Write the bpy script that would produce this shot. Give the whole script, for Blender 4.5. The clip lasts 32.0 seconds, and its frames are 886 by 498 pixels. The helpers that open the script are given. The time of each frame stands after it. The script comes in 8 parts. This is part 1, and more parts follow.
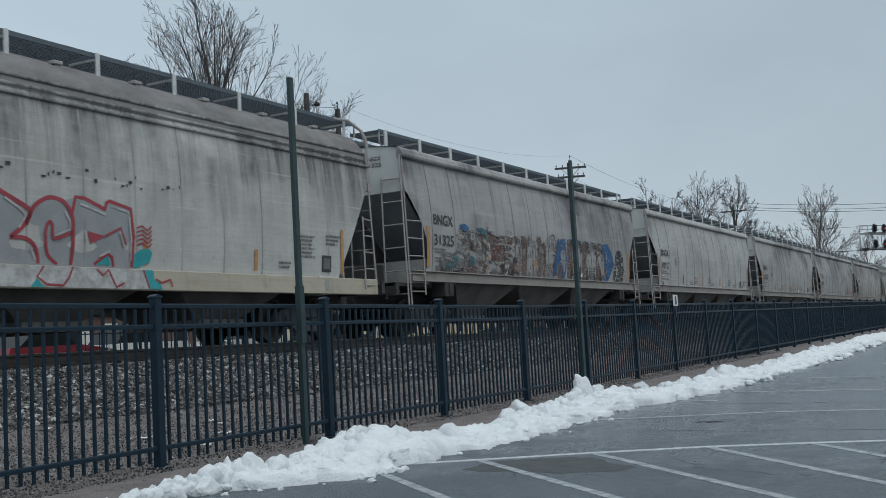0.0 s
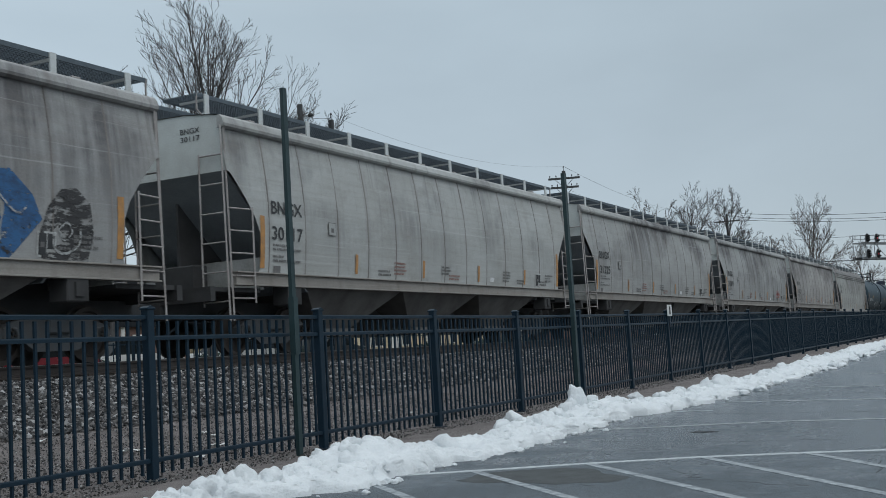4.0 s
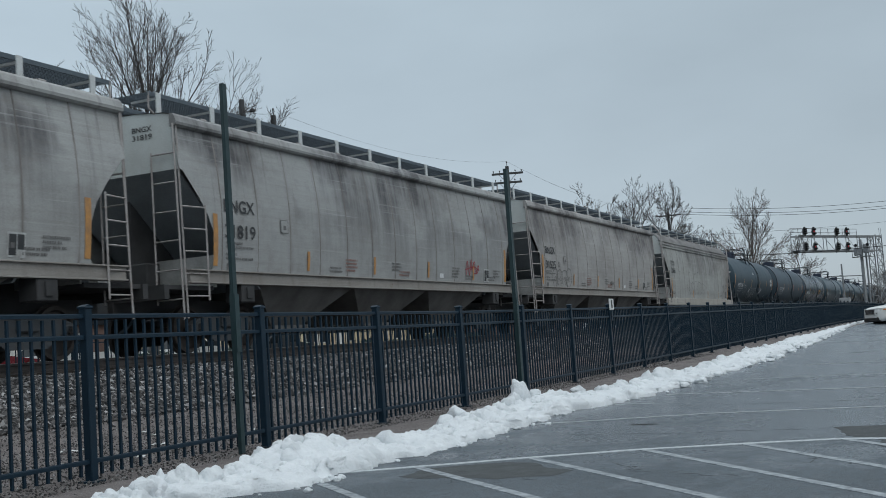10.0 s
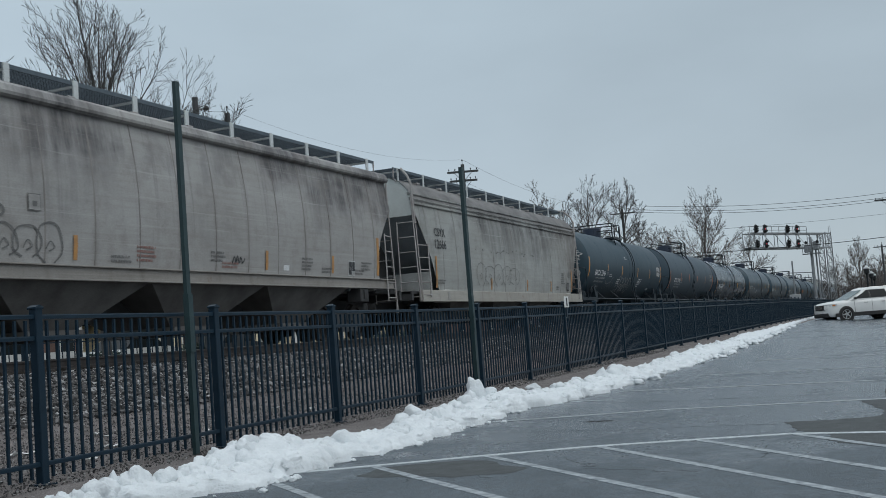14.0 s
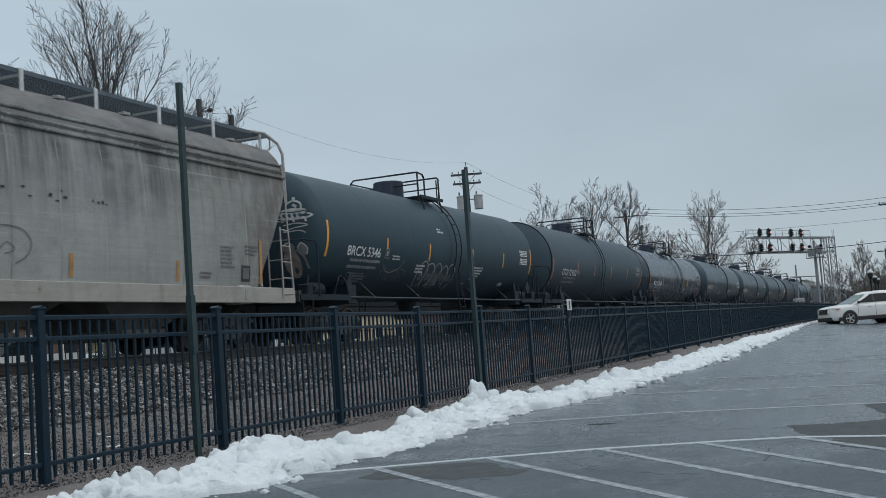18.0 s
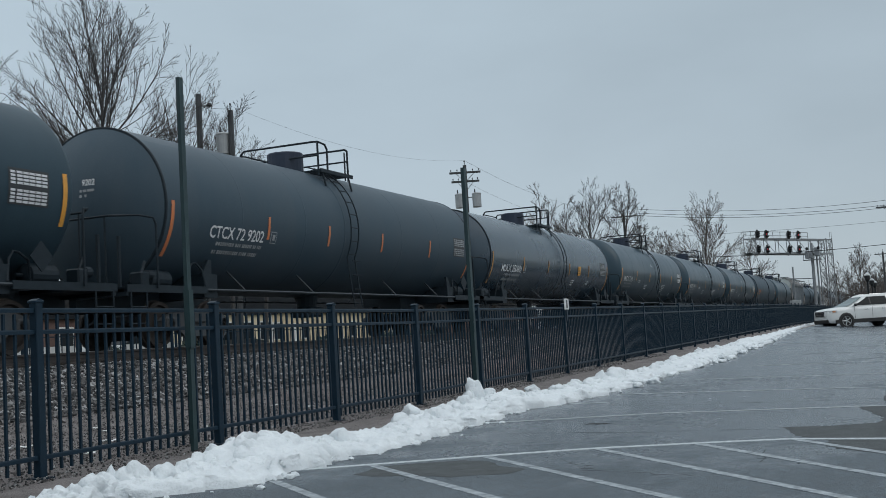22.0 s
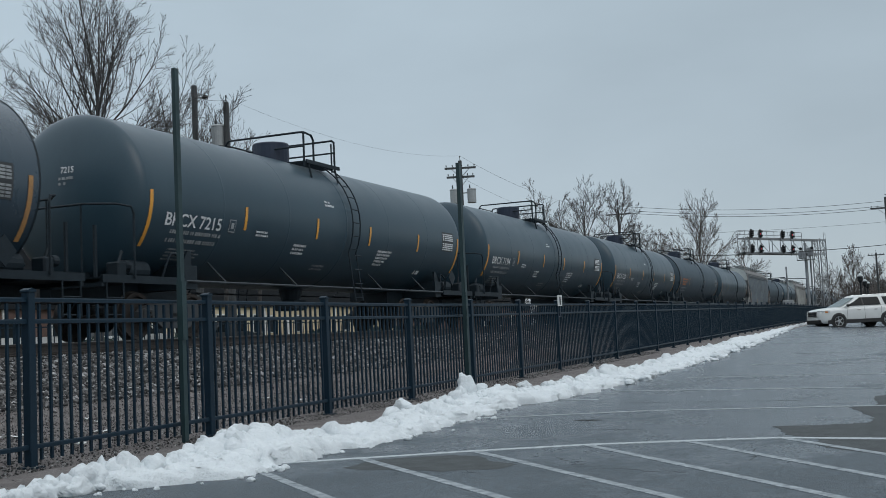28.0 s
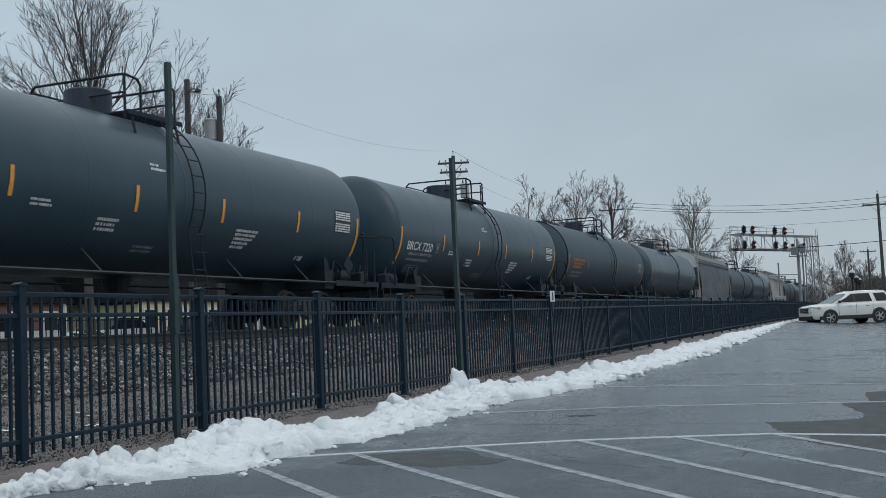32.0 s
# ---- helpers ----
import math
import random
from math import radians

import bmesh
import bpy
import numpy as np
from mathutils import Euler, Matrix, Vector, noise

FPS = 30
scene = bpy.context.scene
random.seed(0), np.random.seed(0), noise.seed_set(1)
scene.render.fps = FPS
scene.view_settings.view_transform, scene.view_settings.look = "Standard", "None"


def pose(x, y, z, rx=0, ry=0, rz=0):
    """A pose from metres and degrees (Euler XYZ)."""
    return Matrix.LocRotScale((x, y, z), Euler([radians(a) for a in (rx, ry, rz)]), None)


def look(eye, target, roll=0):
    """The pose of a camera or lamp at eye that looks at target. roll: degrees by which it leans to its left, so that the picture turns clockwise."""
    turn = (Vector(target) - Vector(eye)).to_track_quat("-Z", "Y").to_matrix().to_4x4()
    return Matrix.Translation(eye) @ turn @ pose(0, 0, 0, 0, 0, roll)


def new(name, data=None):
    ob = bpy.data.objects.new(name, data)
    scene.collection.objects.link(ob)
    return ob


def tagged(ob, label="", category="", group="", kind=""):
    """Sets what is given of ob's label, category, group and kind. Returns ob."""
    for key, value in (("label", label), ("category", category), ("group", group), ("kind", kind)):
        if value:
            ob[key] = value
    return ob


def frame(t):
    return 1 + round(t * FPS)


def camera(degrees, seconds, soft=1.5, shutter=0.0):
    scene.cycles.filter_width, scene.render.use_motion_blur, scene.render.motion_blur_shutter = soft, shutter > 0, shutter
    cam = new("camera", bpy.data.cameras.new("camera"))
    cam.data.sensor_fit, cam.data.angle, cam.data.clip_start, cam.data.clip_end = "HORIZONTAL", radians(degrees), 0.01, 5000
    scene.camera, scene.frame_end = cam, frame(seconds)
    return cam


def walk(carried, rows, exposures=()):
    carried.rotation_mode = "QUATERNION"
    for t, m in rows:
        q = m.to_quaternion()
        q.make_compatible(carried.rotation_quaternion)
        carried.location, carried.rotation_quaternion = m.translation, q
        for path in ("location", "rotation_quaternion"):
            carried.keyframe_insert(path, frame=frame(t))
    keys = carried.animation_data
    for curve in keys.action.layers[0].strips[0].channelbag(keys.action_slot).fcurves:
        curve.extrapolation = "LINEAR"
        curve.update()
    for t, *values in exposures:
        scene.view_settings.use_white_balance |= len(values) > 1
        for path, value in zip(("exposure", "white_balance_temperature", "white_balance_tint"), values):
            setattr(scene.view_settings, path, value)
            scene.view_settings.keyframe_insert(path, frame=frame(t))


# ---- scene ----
EXPO = 0.07
cam = camera(44.05, 32.0, soft=0.4, shutter=0.15)


def aim(t, turn, tilt, roll, x, y, z):
    a, b = radians(turn), radians(tilt)
    eye = Vector((x, y, z))
    return t, look(eye, eye + Vector((math.cos(a) * math.cos(b), math.sin(a) * math.cos(b), math.sin(b))), roll)


# seconds, turn left of +X, tilt up, roll, eye
walk(cam, [aim(*row) for row in (
    (0.0, 28.106, 4.768, -3.226, -0.021, 0.013, 0.902),
    (0.5, 27.986, 4.981, -3.244, -0.019, 0.015, 0.900),
    (1.0, 27.937, 5.106, -3.321, -0.019, 0.016, 0.902),
    (1.5, 27.933, 5.203, -3.209, -0.013, 0.014, 0.899),
    (2.0, 27.948, 5.284, -3.324, -0.009, 0.015, 0.900),
    (2.5, 27.860, 5.293, -3.337, -0.006, 0.018, 0.899),
    (3.0, 27.827, 5.332, -3.398, -0.004, 0.019, 0.900),
    (3.5, 27.785, 5.325, -3.394, -0.003, 0.021, 0.900),
    (5.5, 27.632, 5.314, -3.527, -0.002, 0.019, 0.896),
    (6.0, 27.581, 5.314, -3.567, -0.001, 0.019, 0.896),
    (6.5, 27.525, 5.319, -3.554, -0.001, 0.018, 0.896),
    (7.0, 27.486, 5.285, -3.700, -0.002, 0.017, 0.896),
    (7.5, 27.376, 5.270, -3.841, -0.002, 0.014, 0.896),
    (8.0, 27.130, 5.187, -3.853, -0.002, 0.014, 0.898),
    (8.5, 26.998, 5.108, -3.914, -0.002, 0.015, 0.899),
    (9.0, 26.403, 5.005, -3.940, 0.001, 0.005, 0.901),
    (9.5, 25.546, 4.982, -3.971, 0.001, -0.000, 0.904),
    (10.0, 24.868, 4.885, -4.007, 0.002, -0.002, 0.904),
    (10.5, 23.665, 4.669, -4.094, 0.006, -0.005, 0.906),
    (11.0, 23.257, 4.598, -4.198, 0.008, -0.006, 0.906),
    (11.5, 22.976, 4.591, -4.241, 0.005, -0.007, 0.907),
    (12.0, 22.890, 4.584, -4.326, 0.004, -0.007, 0.906),
    (12.5, 22.717, 4.602, -4.334, 0.002, -0.007, 0.905),
    (13.0, 22.533, 4.577, -4.412, 0.003, -0.008, 0.906),
    (13.5, 22.508, 4.572, -4.378, 0.003, -0.005, 0.908),
    (14.0, 22.557, 4.619, -4.355, 0.001, -0.005, 0.908),
    (14.5, 22.568, 4.643, -4.338, 0.002, -0.008, 0.908),
    (16.5, 22.695, 4.728, -4.219, 0.001, -0.008, 0.908),
    (17.0, 22.690, 4.734, -4.148, 0.002, -0.009, 0.908),
    (17.5, 22.706, 4.740, -4.154, 0.003, -0.009, 0.907),
    (18.0, 22.719, 4.774, -4.150, 0.003, -0.010, 0.902),
    (18.5, 22.730, 4.803, -4.102, 0.003, -0.009, 0.900),
    (19.0, 22.670, 4.808, -4.179, 0.004, -0.004, 0.902),
    (19.5, 22.676, 4.815, -4.071, 0.003, -0.007, 0.901),
    (20.0, 22.650, 4.763, -3.928, 0.002, -0.007, 0.904),
    (20.5, 22.645, 4.727, -3.739, 0.003, -0.009, 0.904),
    (21.0, 22.626, 4.691, -3.614, 0.003, -0.007, 0.904),
    (21.5, 22.576, 4.653, -3.512, 0.000, -0.004, 0.903),
    (22.0, 22.600, 4.650, -3.479, -0.000, -0.003, 0.903),
    (22.5, 22.603, 4.602, -3.412, -0.001, -0.001, 0.902),
    (23.0, 22.606, 4.568, -3.283, -0.000, -0.003, 0.902),
    (23.5, 22.598, 4.561, -3.303, 0.001, -0.006, 0.900),
    (24.0, 22.626, 4.561, -3.370, 0.002, -0.008, 0.900),
    (24.5, 22.683, 4.565, -3.246, 0.003, -0.013, 0.900),
    (25.0, 22.630, 4.535, -3.153, 0.003, -0.009, 0.904),
    (25.5, 22.613, 4.525, -3.022, 0.003, -0.007, 0.904),
    (27.5, 22.368, 4.417, -2.750, 0.002, -0.005, 0.900),
    (28.0, 22.316, 4.389, -2.740, 0.002, -0.007, 0.898),
    (28.5, 22.245, 4.311, -2.667, 0.002, -0.004, 0.899),
    (29.0, 22.157, 4.252, -2.648, 0.003, -0.002, 0.902),
    (29.5, 22.118, 4.179, -2.544, 0.004, -0.006, 0.901),
    (30.0, 22.101, 4.175, -2.567, 0.006, -0.009, 0.901),
    (30.5, 22.022, 4.158, -2.656, 0.004, -0.004, 0.902),
    (31.0, 21.989, 4.119, -2.652, 0.003, -0.007, 0.902),
    (31.5, 21.962, 4.118, -2.535, 0.003, -0.007, 0.901),
    (32.0, 21.955, 4.111, -2.566, 0.004, -0.007, 0.901),
)], exposures=[(0, EXPO), (32, EXPO)])

# ---- light: an overcast winter sky, brighter overhead ----
world = bpy.data.worlds.new("overcast_sky")
scene.world = world
world.use_nodes = True
wn = world.node_tree.nodes
wl = world.node_tree.links
wn.clear()
sky = wn.new("ShaderNodeTexSky")
sky.sky_type = 'NISHITA'
sky.sun_disc = False
sky.sun_elevation, sky.sun_rotation = radians(38), radians(200)
sky_b = wn.new("ShaderNodeBackground")
sky_b.inputs[1].default_value = 0.012
wl.new(sky.outputs[0], sky_b.inputs[0])
geo = wn.new("ShaderNodeTexCoord")
sep = wn.new("ShaderNodeSeparateXYZ")
wl.new(geo.outputs["Generated"], sep.inputs[0])
ramp = wn.new("ShaderNodeValToRGB")
for k, (pos, col) in enumerate([(0.0, (0.355, 0.422, 0.478, 1)), (0.03, (0.380, 0.448, 0.503, 1)), (0.3, (0.375, 0.455, 0.51, 1)), (1.0, (0.98, 1.06, 1.12, 1))]):
    el = ramp.color_ramp.elements[k] if k < 2 else ramp.color_ramp.elements.new(pos)
    el.position, el.color = pos, col
wl.new(sep.outputs[2], ramp.inputs[0])
cloud = wn.new("ShaderNodeTexNoise")
cloud.inputs["Scale"].default_value, cloud.inputs["Detail"].default_value = 3.0, 5.0
squash = wn.new("ShaderNodeMapping")
squash.inputs["Scale"].default_value = (1.0, 1.0, 2.6)
wl.new(geo.outputs["Generated"], squash.inputs[0])
wl.new(squash.outputs[0], cloud.inputs["Vector"])
soft_r = wn.new("ShaderNodeMapRange")
soft_r.inputs["From Min"].default_value, soft_r.inputs["From Max"].default_value = 0.3, 0.7
soft_r.inputs["To Min"].default_value, soft_r.inputs["To Max"].default_value = 0.93, 1.07
wl.new(cloud.outputs["Fac"], soft_r.inputs[0])
mulc = wn.new("ShaderNodeVectorMath")
mulc.operation = 'SCALE'
wl.new(ramp.outputs[0], mulc.inputs[0])
side_r = wn.new("ShaderNodeMapRange")
side_r.inputs["From Min"].default_value, side_r.inputs["From Max"].default_value = 0.0, 0.75
side_r.inputs["To Min"].default_value, side_r.inputs["To Max"].default_value = 0.92, 1.14
wl.new(sep.outputs[1], side_r.inputs[0])
both_m = wn.new("ShaderNodeMath")
both_m.operation = 'MULTIPLY'
wl.new(soft_r.outputs[0], both_m.inputs[0])
wl.new(side_r.outputs[0], both_m.inputs[1])
wl.new(both_m.outputs[0], mulc.inputs["Scale"])
over_b = wn.new("ShaderNodeBackground")
over_b.inputs[1].default_value = 1.0
wl.new(mulc.outputs[0], over_b.inputs[0])
addb = wn.new("ShaderNodeAddShader")
wl.new(sky_b.outputs[0], addb.inputs[0])
wl.new(over_b.outputs[0], addb.inputs[1])
wout = wn.new("ShaderNodeOutputWorld")
wl.new(addb.outputs[0], wout.inputs[0])
sun = new("sun", bpy.data.lights.new("sun", 'SUN'))
sun.data.energy, sun.data.angle, sun.data.color = 0.5, radians(40), (1.0, 0.97, 0.93)
sun.matrix_world = look((0, -20, 30), (12, 8, 0))


# ---- materials ----
def mat(name, col, rough=0.7, metal=0.0, dark=None, amount=0.5, scale=3.0, fine=60.0, bump=0.15, stretch=(1, 1, 1), spec=0.5, depth=0.01, rand=0.0, vary=0.25):
    """A surface with stains at a large scale, grain at a fine one, and fine relief."""
    m = bpy.data.materials.new(name)
    m.use_nodes = True
    nt = m.node_tree
    n, l = nt.nodes, nt.links
    b = n["Principled BSDF"]
    b.inputs["Metallic"].default_value = metal
    b.inputs["Specular IOR Level"].default_value = spec
    tc = n.new("ShaderNodeTexCoord")
    mp = n.new("ShaderNodeMapping")
    mp.inputs["Scale"].default_value = stretch
    l.new(tc.outputs["Object"], mp.inputs[0])
    big = n.new("ShaderNodeTexNoise")
    big.inputs["Scale"].default_value, big.inputs["Detail"].default_value, big.inputs["Roughness"].default_value = scale, 6.0, 0.62
    l.new(mp.outputs[0], big.inputs["Vector"])
    small = n.new("ShaderNodeTexNoise")
    small.inputs["Scale"].default_value, small.inputs["Detail"].default_value = fine, 4.0
    l.new(tc.outputs["Object"], small.inputs["Vector"])
    rmp = n.new("ShaderNodeMapRange")
    rmp.inputs["From Min"].default_value, rmp.inputs["From Max"].default_value = 0.38, 0.68
    rmp.inputs["To Max"].default_value = amount
    l.new(big.outputs["Fac"], rmp.inputs[0])
    mix = n.new("ShaderNodeMix")
    mix.data_type = 'RGBA'
    dark = dark or tuple(c * 0.45 for c in col)
    mix.inputs[6].default_value, mix.inputs[7].default_value = (*col, 1), (*dark, 1)
    l.new(rmp.outputs[0], mix.inputs[0])
    hs = n.new("ShaderNodeHueSaturation")
    l.new(mix.outputs[2], hs.inputs["Color"])
    v = n.new("ShaderNodeMapRange")
    v.inputs["To Min"].default_value, v.inputs["To Max"].default_value = 1 - vary, 1 + vary
    l.new(small.outputs["Fac"], v.inputs[0])
    if rand:
        oi = n.new("ShaderNodeObjectInfo")
        rr = n.new("ShaderNodeMapRange")
        rr.inputs["To Min"].default_value, rr.inputs["To Max"].default_value = 1 - rand, 1 + rand
        l.new(oi.outputs["Random"], rr.inputs[0])
        mu = n.new("ShaderNodeMath")
        mu.operation = 'MULTIPLY'
        l.new(v.outputs[0], mu.inputs[0])
        l.new(rr.outputs[0], mu.inputs[1])
        l.new(mu.outputs[0], hs.inputs["Value"])
    else:
        l.new(v.outputs[0], hs.inputs["Value"])
    l.new(hs.outputs[0], b.inputs["Base Color"])
    ro = n.new("ShaderNodeMapRange")
    ro.inputs["To Min"].default_value, ro.inputs["To Max"].default_value = max(0.03, rough - 0.12), min(1, rough + 0.12)
    l.new(big.outputs["Fac"], ro.inputs[0])
    l.new(ro.outputs[0], b.inputs["Roughness"])
    if bump:
        bp = n.new("ShaderNodeBump")
        bp.inputs["Strength"].default_value, bp.inputs["Distance"].default_value = bump, depth
        l.new(small.outputs["Fac"], bp.inputs["Height"])
        l.new(bp.outputs[0], b.inputs["Normal"])
    return m


def plain(name, col, rough=0.5, metal=0.0, glow=0.0, trans=0.0):
    m = bpy.data.materials.new(name)
    m.use_nodes = True
    b = m.node_tree.nodes["Principled BSDF"]
    b.inputs["Base Color"].default_value = (*col, 1)
    b.inputs["Roughness"].default_value, b.inputs["Metallic"].default_value = rough, metal
    b.inputs["Transmission Weight"].default_value = trans
    if glow:
        b.inputs["Emission Color"].default_value = (*col, 1)
        b.inputs["Emission Strength"].default_value = glow
    return m


def hopper_paint(name, col, seed, soot=0.8, rust=0.3, pitch=1.2, level=0.50, tail=0.0):
    """Weathered freight car paint: soot runs from the roof, road dirt, hairline scratches, a little rust."""
    m = bpy.data.materials.new(name)
    m.use_nodes = True
    n, l = m.node_tree.nodes, m.node_tree.links
    b = n["Principled BSDF"]
    tc = n.new("ShaderNodeTexCoord")

    def noise_at(stretch, scale, detail=6.0, rough=0.6):
        mp = n.new("ShaderNodeMapping")
        mp.inputs["Scale"].default_value = stretch
        mp.inputs["Location"].default_value = (seed * 3.7, seed * 1.3, seed * 2.1)
        l.new(tc.outputs["Object"], mp.inputs[0])
        t = n.new("ShaderNodeTexNoise")
        t.inputs["Scale"].default_value, t.inputs["Detail"].default_value, t.inputs["Roughness"].default_value = scale, detail, rough
        l.new(mp.outputs[0], t.inputs["Vector"])
        return t.outputs["Fac"]

    def ranged(v, a, c, lo, hi):
        r = n.new("ShaderNodeMapRange")
        r.inputs["From Min"].default_value, r.inputs["From Max"].default_value = a, c
        r.inputs["To Min"].default_value, r.inputs["To Max"].default_value = lo, hi
        l.new(v, r.inputs[0])
        return r.outputs[0]

    def times(a, c):
        r = n.new("ShaderNodeMath")
        r.operation = 'MULTIPLY'
        l.new(a, r.inputs[0])
        l.new(c, r.inputs[1])
        return r.outputs[0]

    def mixed(fac, a, colour):
        r = n.new("ShaderNodeMix")
        r.data_type = 'RGBA'
        l.new(fac, r.inputs[0])
        if isinstance(a, tuple):
            r.inputs[6].default_value = (*a, 1)
        else:
            l.new(a, r.inputs[6])
        r.inputs[7].default_value = (*colour, 1)
        return r.outputs[2]

    patches = ranged(noise_at((0.5, 0.5, 0.9), 0.9), 0.35, 0.7, 0, 0.5)
    c0 = mixed(patches, col, (col[0] * 0.70, col[1] * 0.68, col[2] * 0.66))
    sx = n.new("ShaderNodeSeparateXYZ")
    l.new(tc.outputs["Object"], sx.inputs[0])
    high = ranged(sx.outputs[2], 2.0, 3.9, 0.18, 1.0)
    # soot: broad clouds, broken into hanging streaks
    cloud = ranged(noise_at((0.30, 0.2, 0.42), 1.15, 4.0), level - 0.04, level + 0.11, 0.0, 1.0)
    streak = ranged(noise_at((2.4, 0.3, 0.22), 1.0, 8.0, 0.75), 0.36, 0.60, 0.15, 1.0)
    c1 = mixed(ranged(times(times(cloud, streak), high), 0.0, 0.8, 0, soot * 0.92), c0, (col[0] * 0.17, col[1] * 0.16, col[2] * 0.18))
    runs = ranged(noise_at((6.5, 0.4, 0.22), 1.0, 5.0, 0.7), 0.54, 0.66, 0, soot * 0.55)
    c1 = mixed(times(runs, high), c1, (col[0] * 0.32, col[1] * 0.30, col[2] * 0.30))
    blot = ranged(noise_at((0.7, 0.6, 0.7), 2.2, 7.0, 0.72), 0.52, 0.66, 0, 0.38)
    c1 = mixed(blot, c1, (col[0] * 0.55, col[1] * 0.50, col[2] * 0.47))
    wiped = ranged(noise_at((0.5, 1, 14), 1.0, 6.0, 0.75), 0.47, 0.66, 0, 0.30)
    c1 = mixed(wiped, c1, (col[0] * 0.62, col[1] * 0.56, col[2] * 0.52))
    if tail:
        # brown dirt carried along to the car's trailing end
        behind = ranged(sx.outputs[0], 4.6, 7.6, 0.0, 1.0)
        smear = ranged(noise_at((1.3, 0.5, 0.5), 1.2, 6.0, 0.7), 0.36, 0.58, 0.15, tail)
        c1 = mixed(times(behind, smear), c1, (0.115, 0.094, 0.082))
    # dirt caught along the welded seams
    cell = n.new("ShaderNodeMath")
    cell.operation = 'PINGPONG'
    l.new(sx.outputs[0], cell.inputs[0])
    cell.inputs[1].default_value = pitch / 2
    beside = ranged(cell.outputs[0], 0.01, 0.11, 1.0, 0.0)
    caught = ranged(noise_at((0.8, 0.5, 0.35), 1.3, 6.0, 0.7), 0.44, 0.66, 0.0, 0.5)
    c1 = mixed(times(beside, caught), c1, (col[0] * 0.34, col[1] * 0.29, col[2] * 0.27))
    hair = ranged(noise_at((0.25, 1, 16), 1.0, 4.0), 0.60, 0.70, 0, 0.35)
    c2 = mixed(hair, c1, tuple(min(1, v * 1.28) for v in col))
    low = ranged(sx.outputs[2], 1.2, 2.3, 1.0, 0.1)
    spots = ranged(noise_at((1, 1, 0.5), 5.0, 8.0, 0.78), 0.61, 0.70, 0, rust)
    c3 = mixed(times(spots, low), c2, (0.17, 0.085, 0.05))
    chips = ranged(noise_at((1, 1, 0.7), 14.0, 6.0, 0.8), 0.70, 0.74, 0, 0.6)
    c3 = mixed(chips, c3, (0.075, 0.062, 0.055))
    grain = ranged(noise_at((1, 1, 1), 40.0, 3.0), 0.2, 0.8, 0.86, 1.14)
    hs = n.new("ShaderNodeHueSaturation")
    l.new(c3, hs.inputs["Color"])
    l.new(grain, hs.inputs["Value"])
    l.new(hs.outputs[0], b.inputs["Base Color"])
    l.new(ranged(patches, 0, 0.45, 0.55, 0.75), b.inputs["Roughness"])
    bp = n.new("ShaderNodeBump")
    bp.inputs["Strength"].default_value, bp.inputs["Distance"].default_value = 0.35, 0.012
    l.new(noise_at((1.2, 1, 0.8), 1.6, 3.0), bp.inputs["Height"])
    l.new(bp.outputs[0], b.inputs["Normal"])
    return m


def worn(name, col, keep=0.5, stretch=(1.6, 1, 5.0), scale=2.6, edge=0.03, rough=0.7, second=None):
    """Old paint that has chipped and rubbed away, so that the car's own paint shows through; a smaller keep leaves more of it."""
    m = bpy.data.materials.new(name)
    m.use_nodes = True
    n, l = m.node_tree.nodes, m.node_tree.links
    b = n["Principled BSDF"]
    b.inputs["Roughness"].default_value = rough
    tc = n.new("ShaderNodeTexCoord")

    def cloud(by, k, detail):
        mp = n.new("ShaderNodeMapping")
        mp.inputs["Scale"].default_value = by
        mp.inputs["Location"].default_value = (len(name) * 1.7, 0, col[0] * 9)
        l.new(tc.outputs["Object"], mp.inputs[0])
        t = n.new("ShaderNodeTexNoise")
        t.inputs["Scale"].default_value, t.inputs["Detail"].default_value, t.inputs["Roughness"].default_value = k, detail, 0.72
        l.new(mp.outputs[0], t.inputs["Vector"])
        return t.outputs["Fac"]

    def ranged(v, a, c, lo, hi):
        r = n.new("ShaderNodeMapRange")
        r.inputs["From Min"].default_value, r.inputs["From Max"].default_value = a, c
        r.inputs["To Min"].default_value, r.inputs["To Max"].default_value = lo, hi
        l.new(v, r.inputs[0])
        return r.outputs[0]
    tone = n.new("ShaderNodeMix")
    tone.data_type = 'RGBA'
    tone.inputs[6].default_value = (*col, 1)
    tone.inputs[7].default_value = (*(second or tuple(c * 0.5 for c in col)), 1)
    l.new(ranged(cloud((1, 1, 1.5), 6.0, 6.0), 0.4, 0.62, 0, 0.85), tone.inputs[0])
    l.new(tone.outputs[2], b.inputs["Base Color"])
    gone = n.new("ShaderNodeBsdfTransparent")
    mix = n.new("ShaderNodeMixShader")
    l.new(ranged(cloud(stretch, scale, 9.0), keep - edge, keep + edge, 0, 1), mix.inputs[0])
    l.new(gone.outputs[0], mix.inputs[1])
    l.new(b.outputs[0], mix.inputs[2])
    l.new(mix.outputs[0], n["Material Output"].inputs["Surface"])
    return m


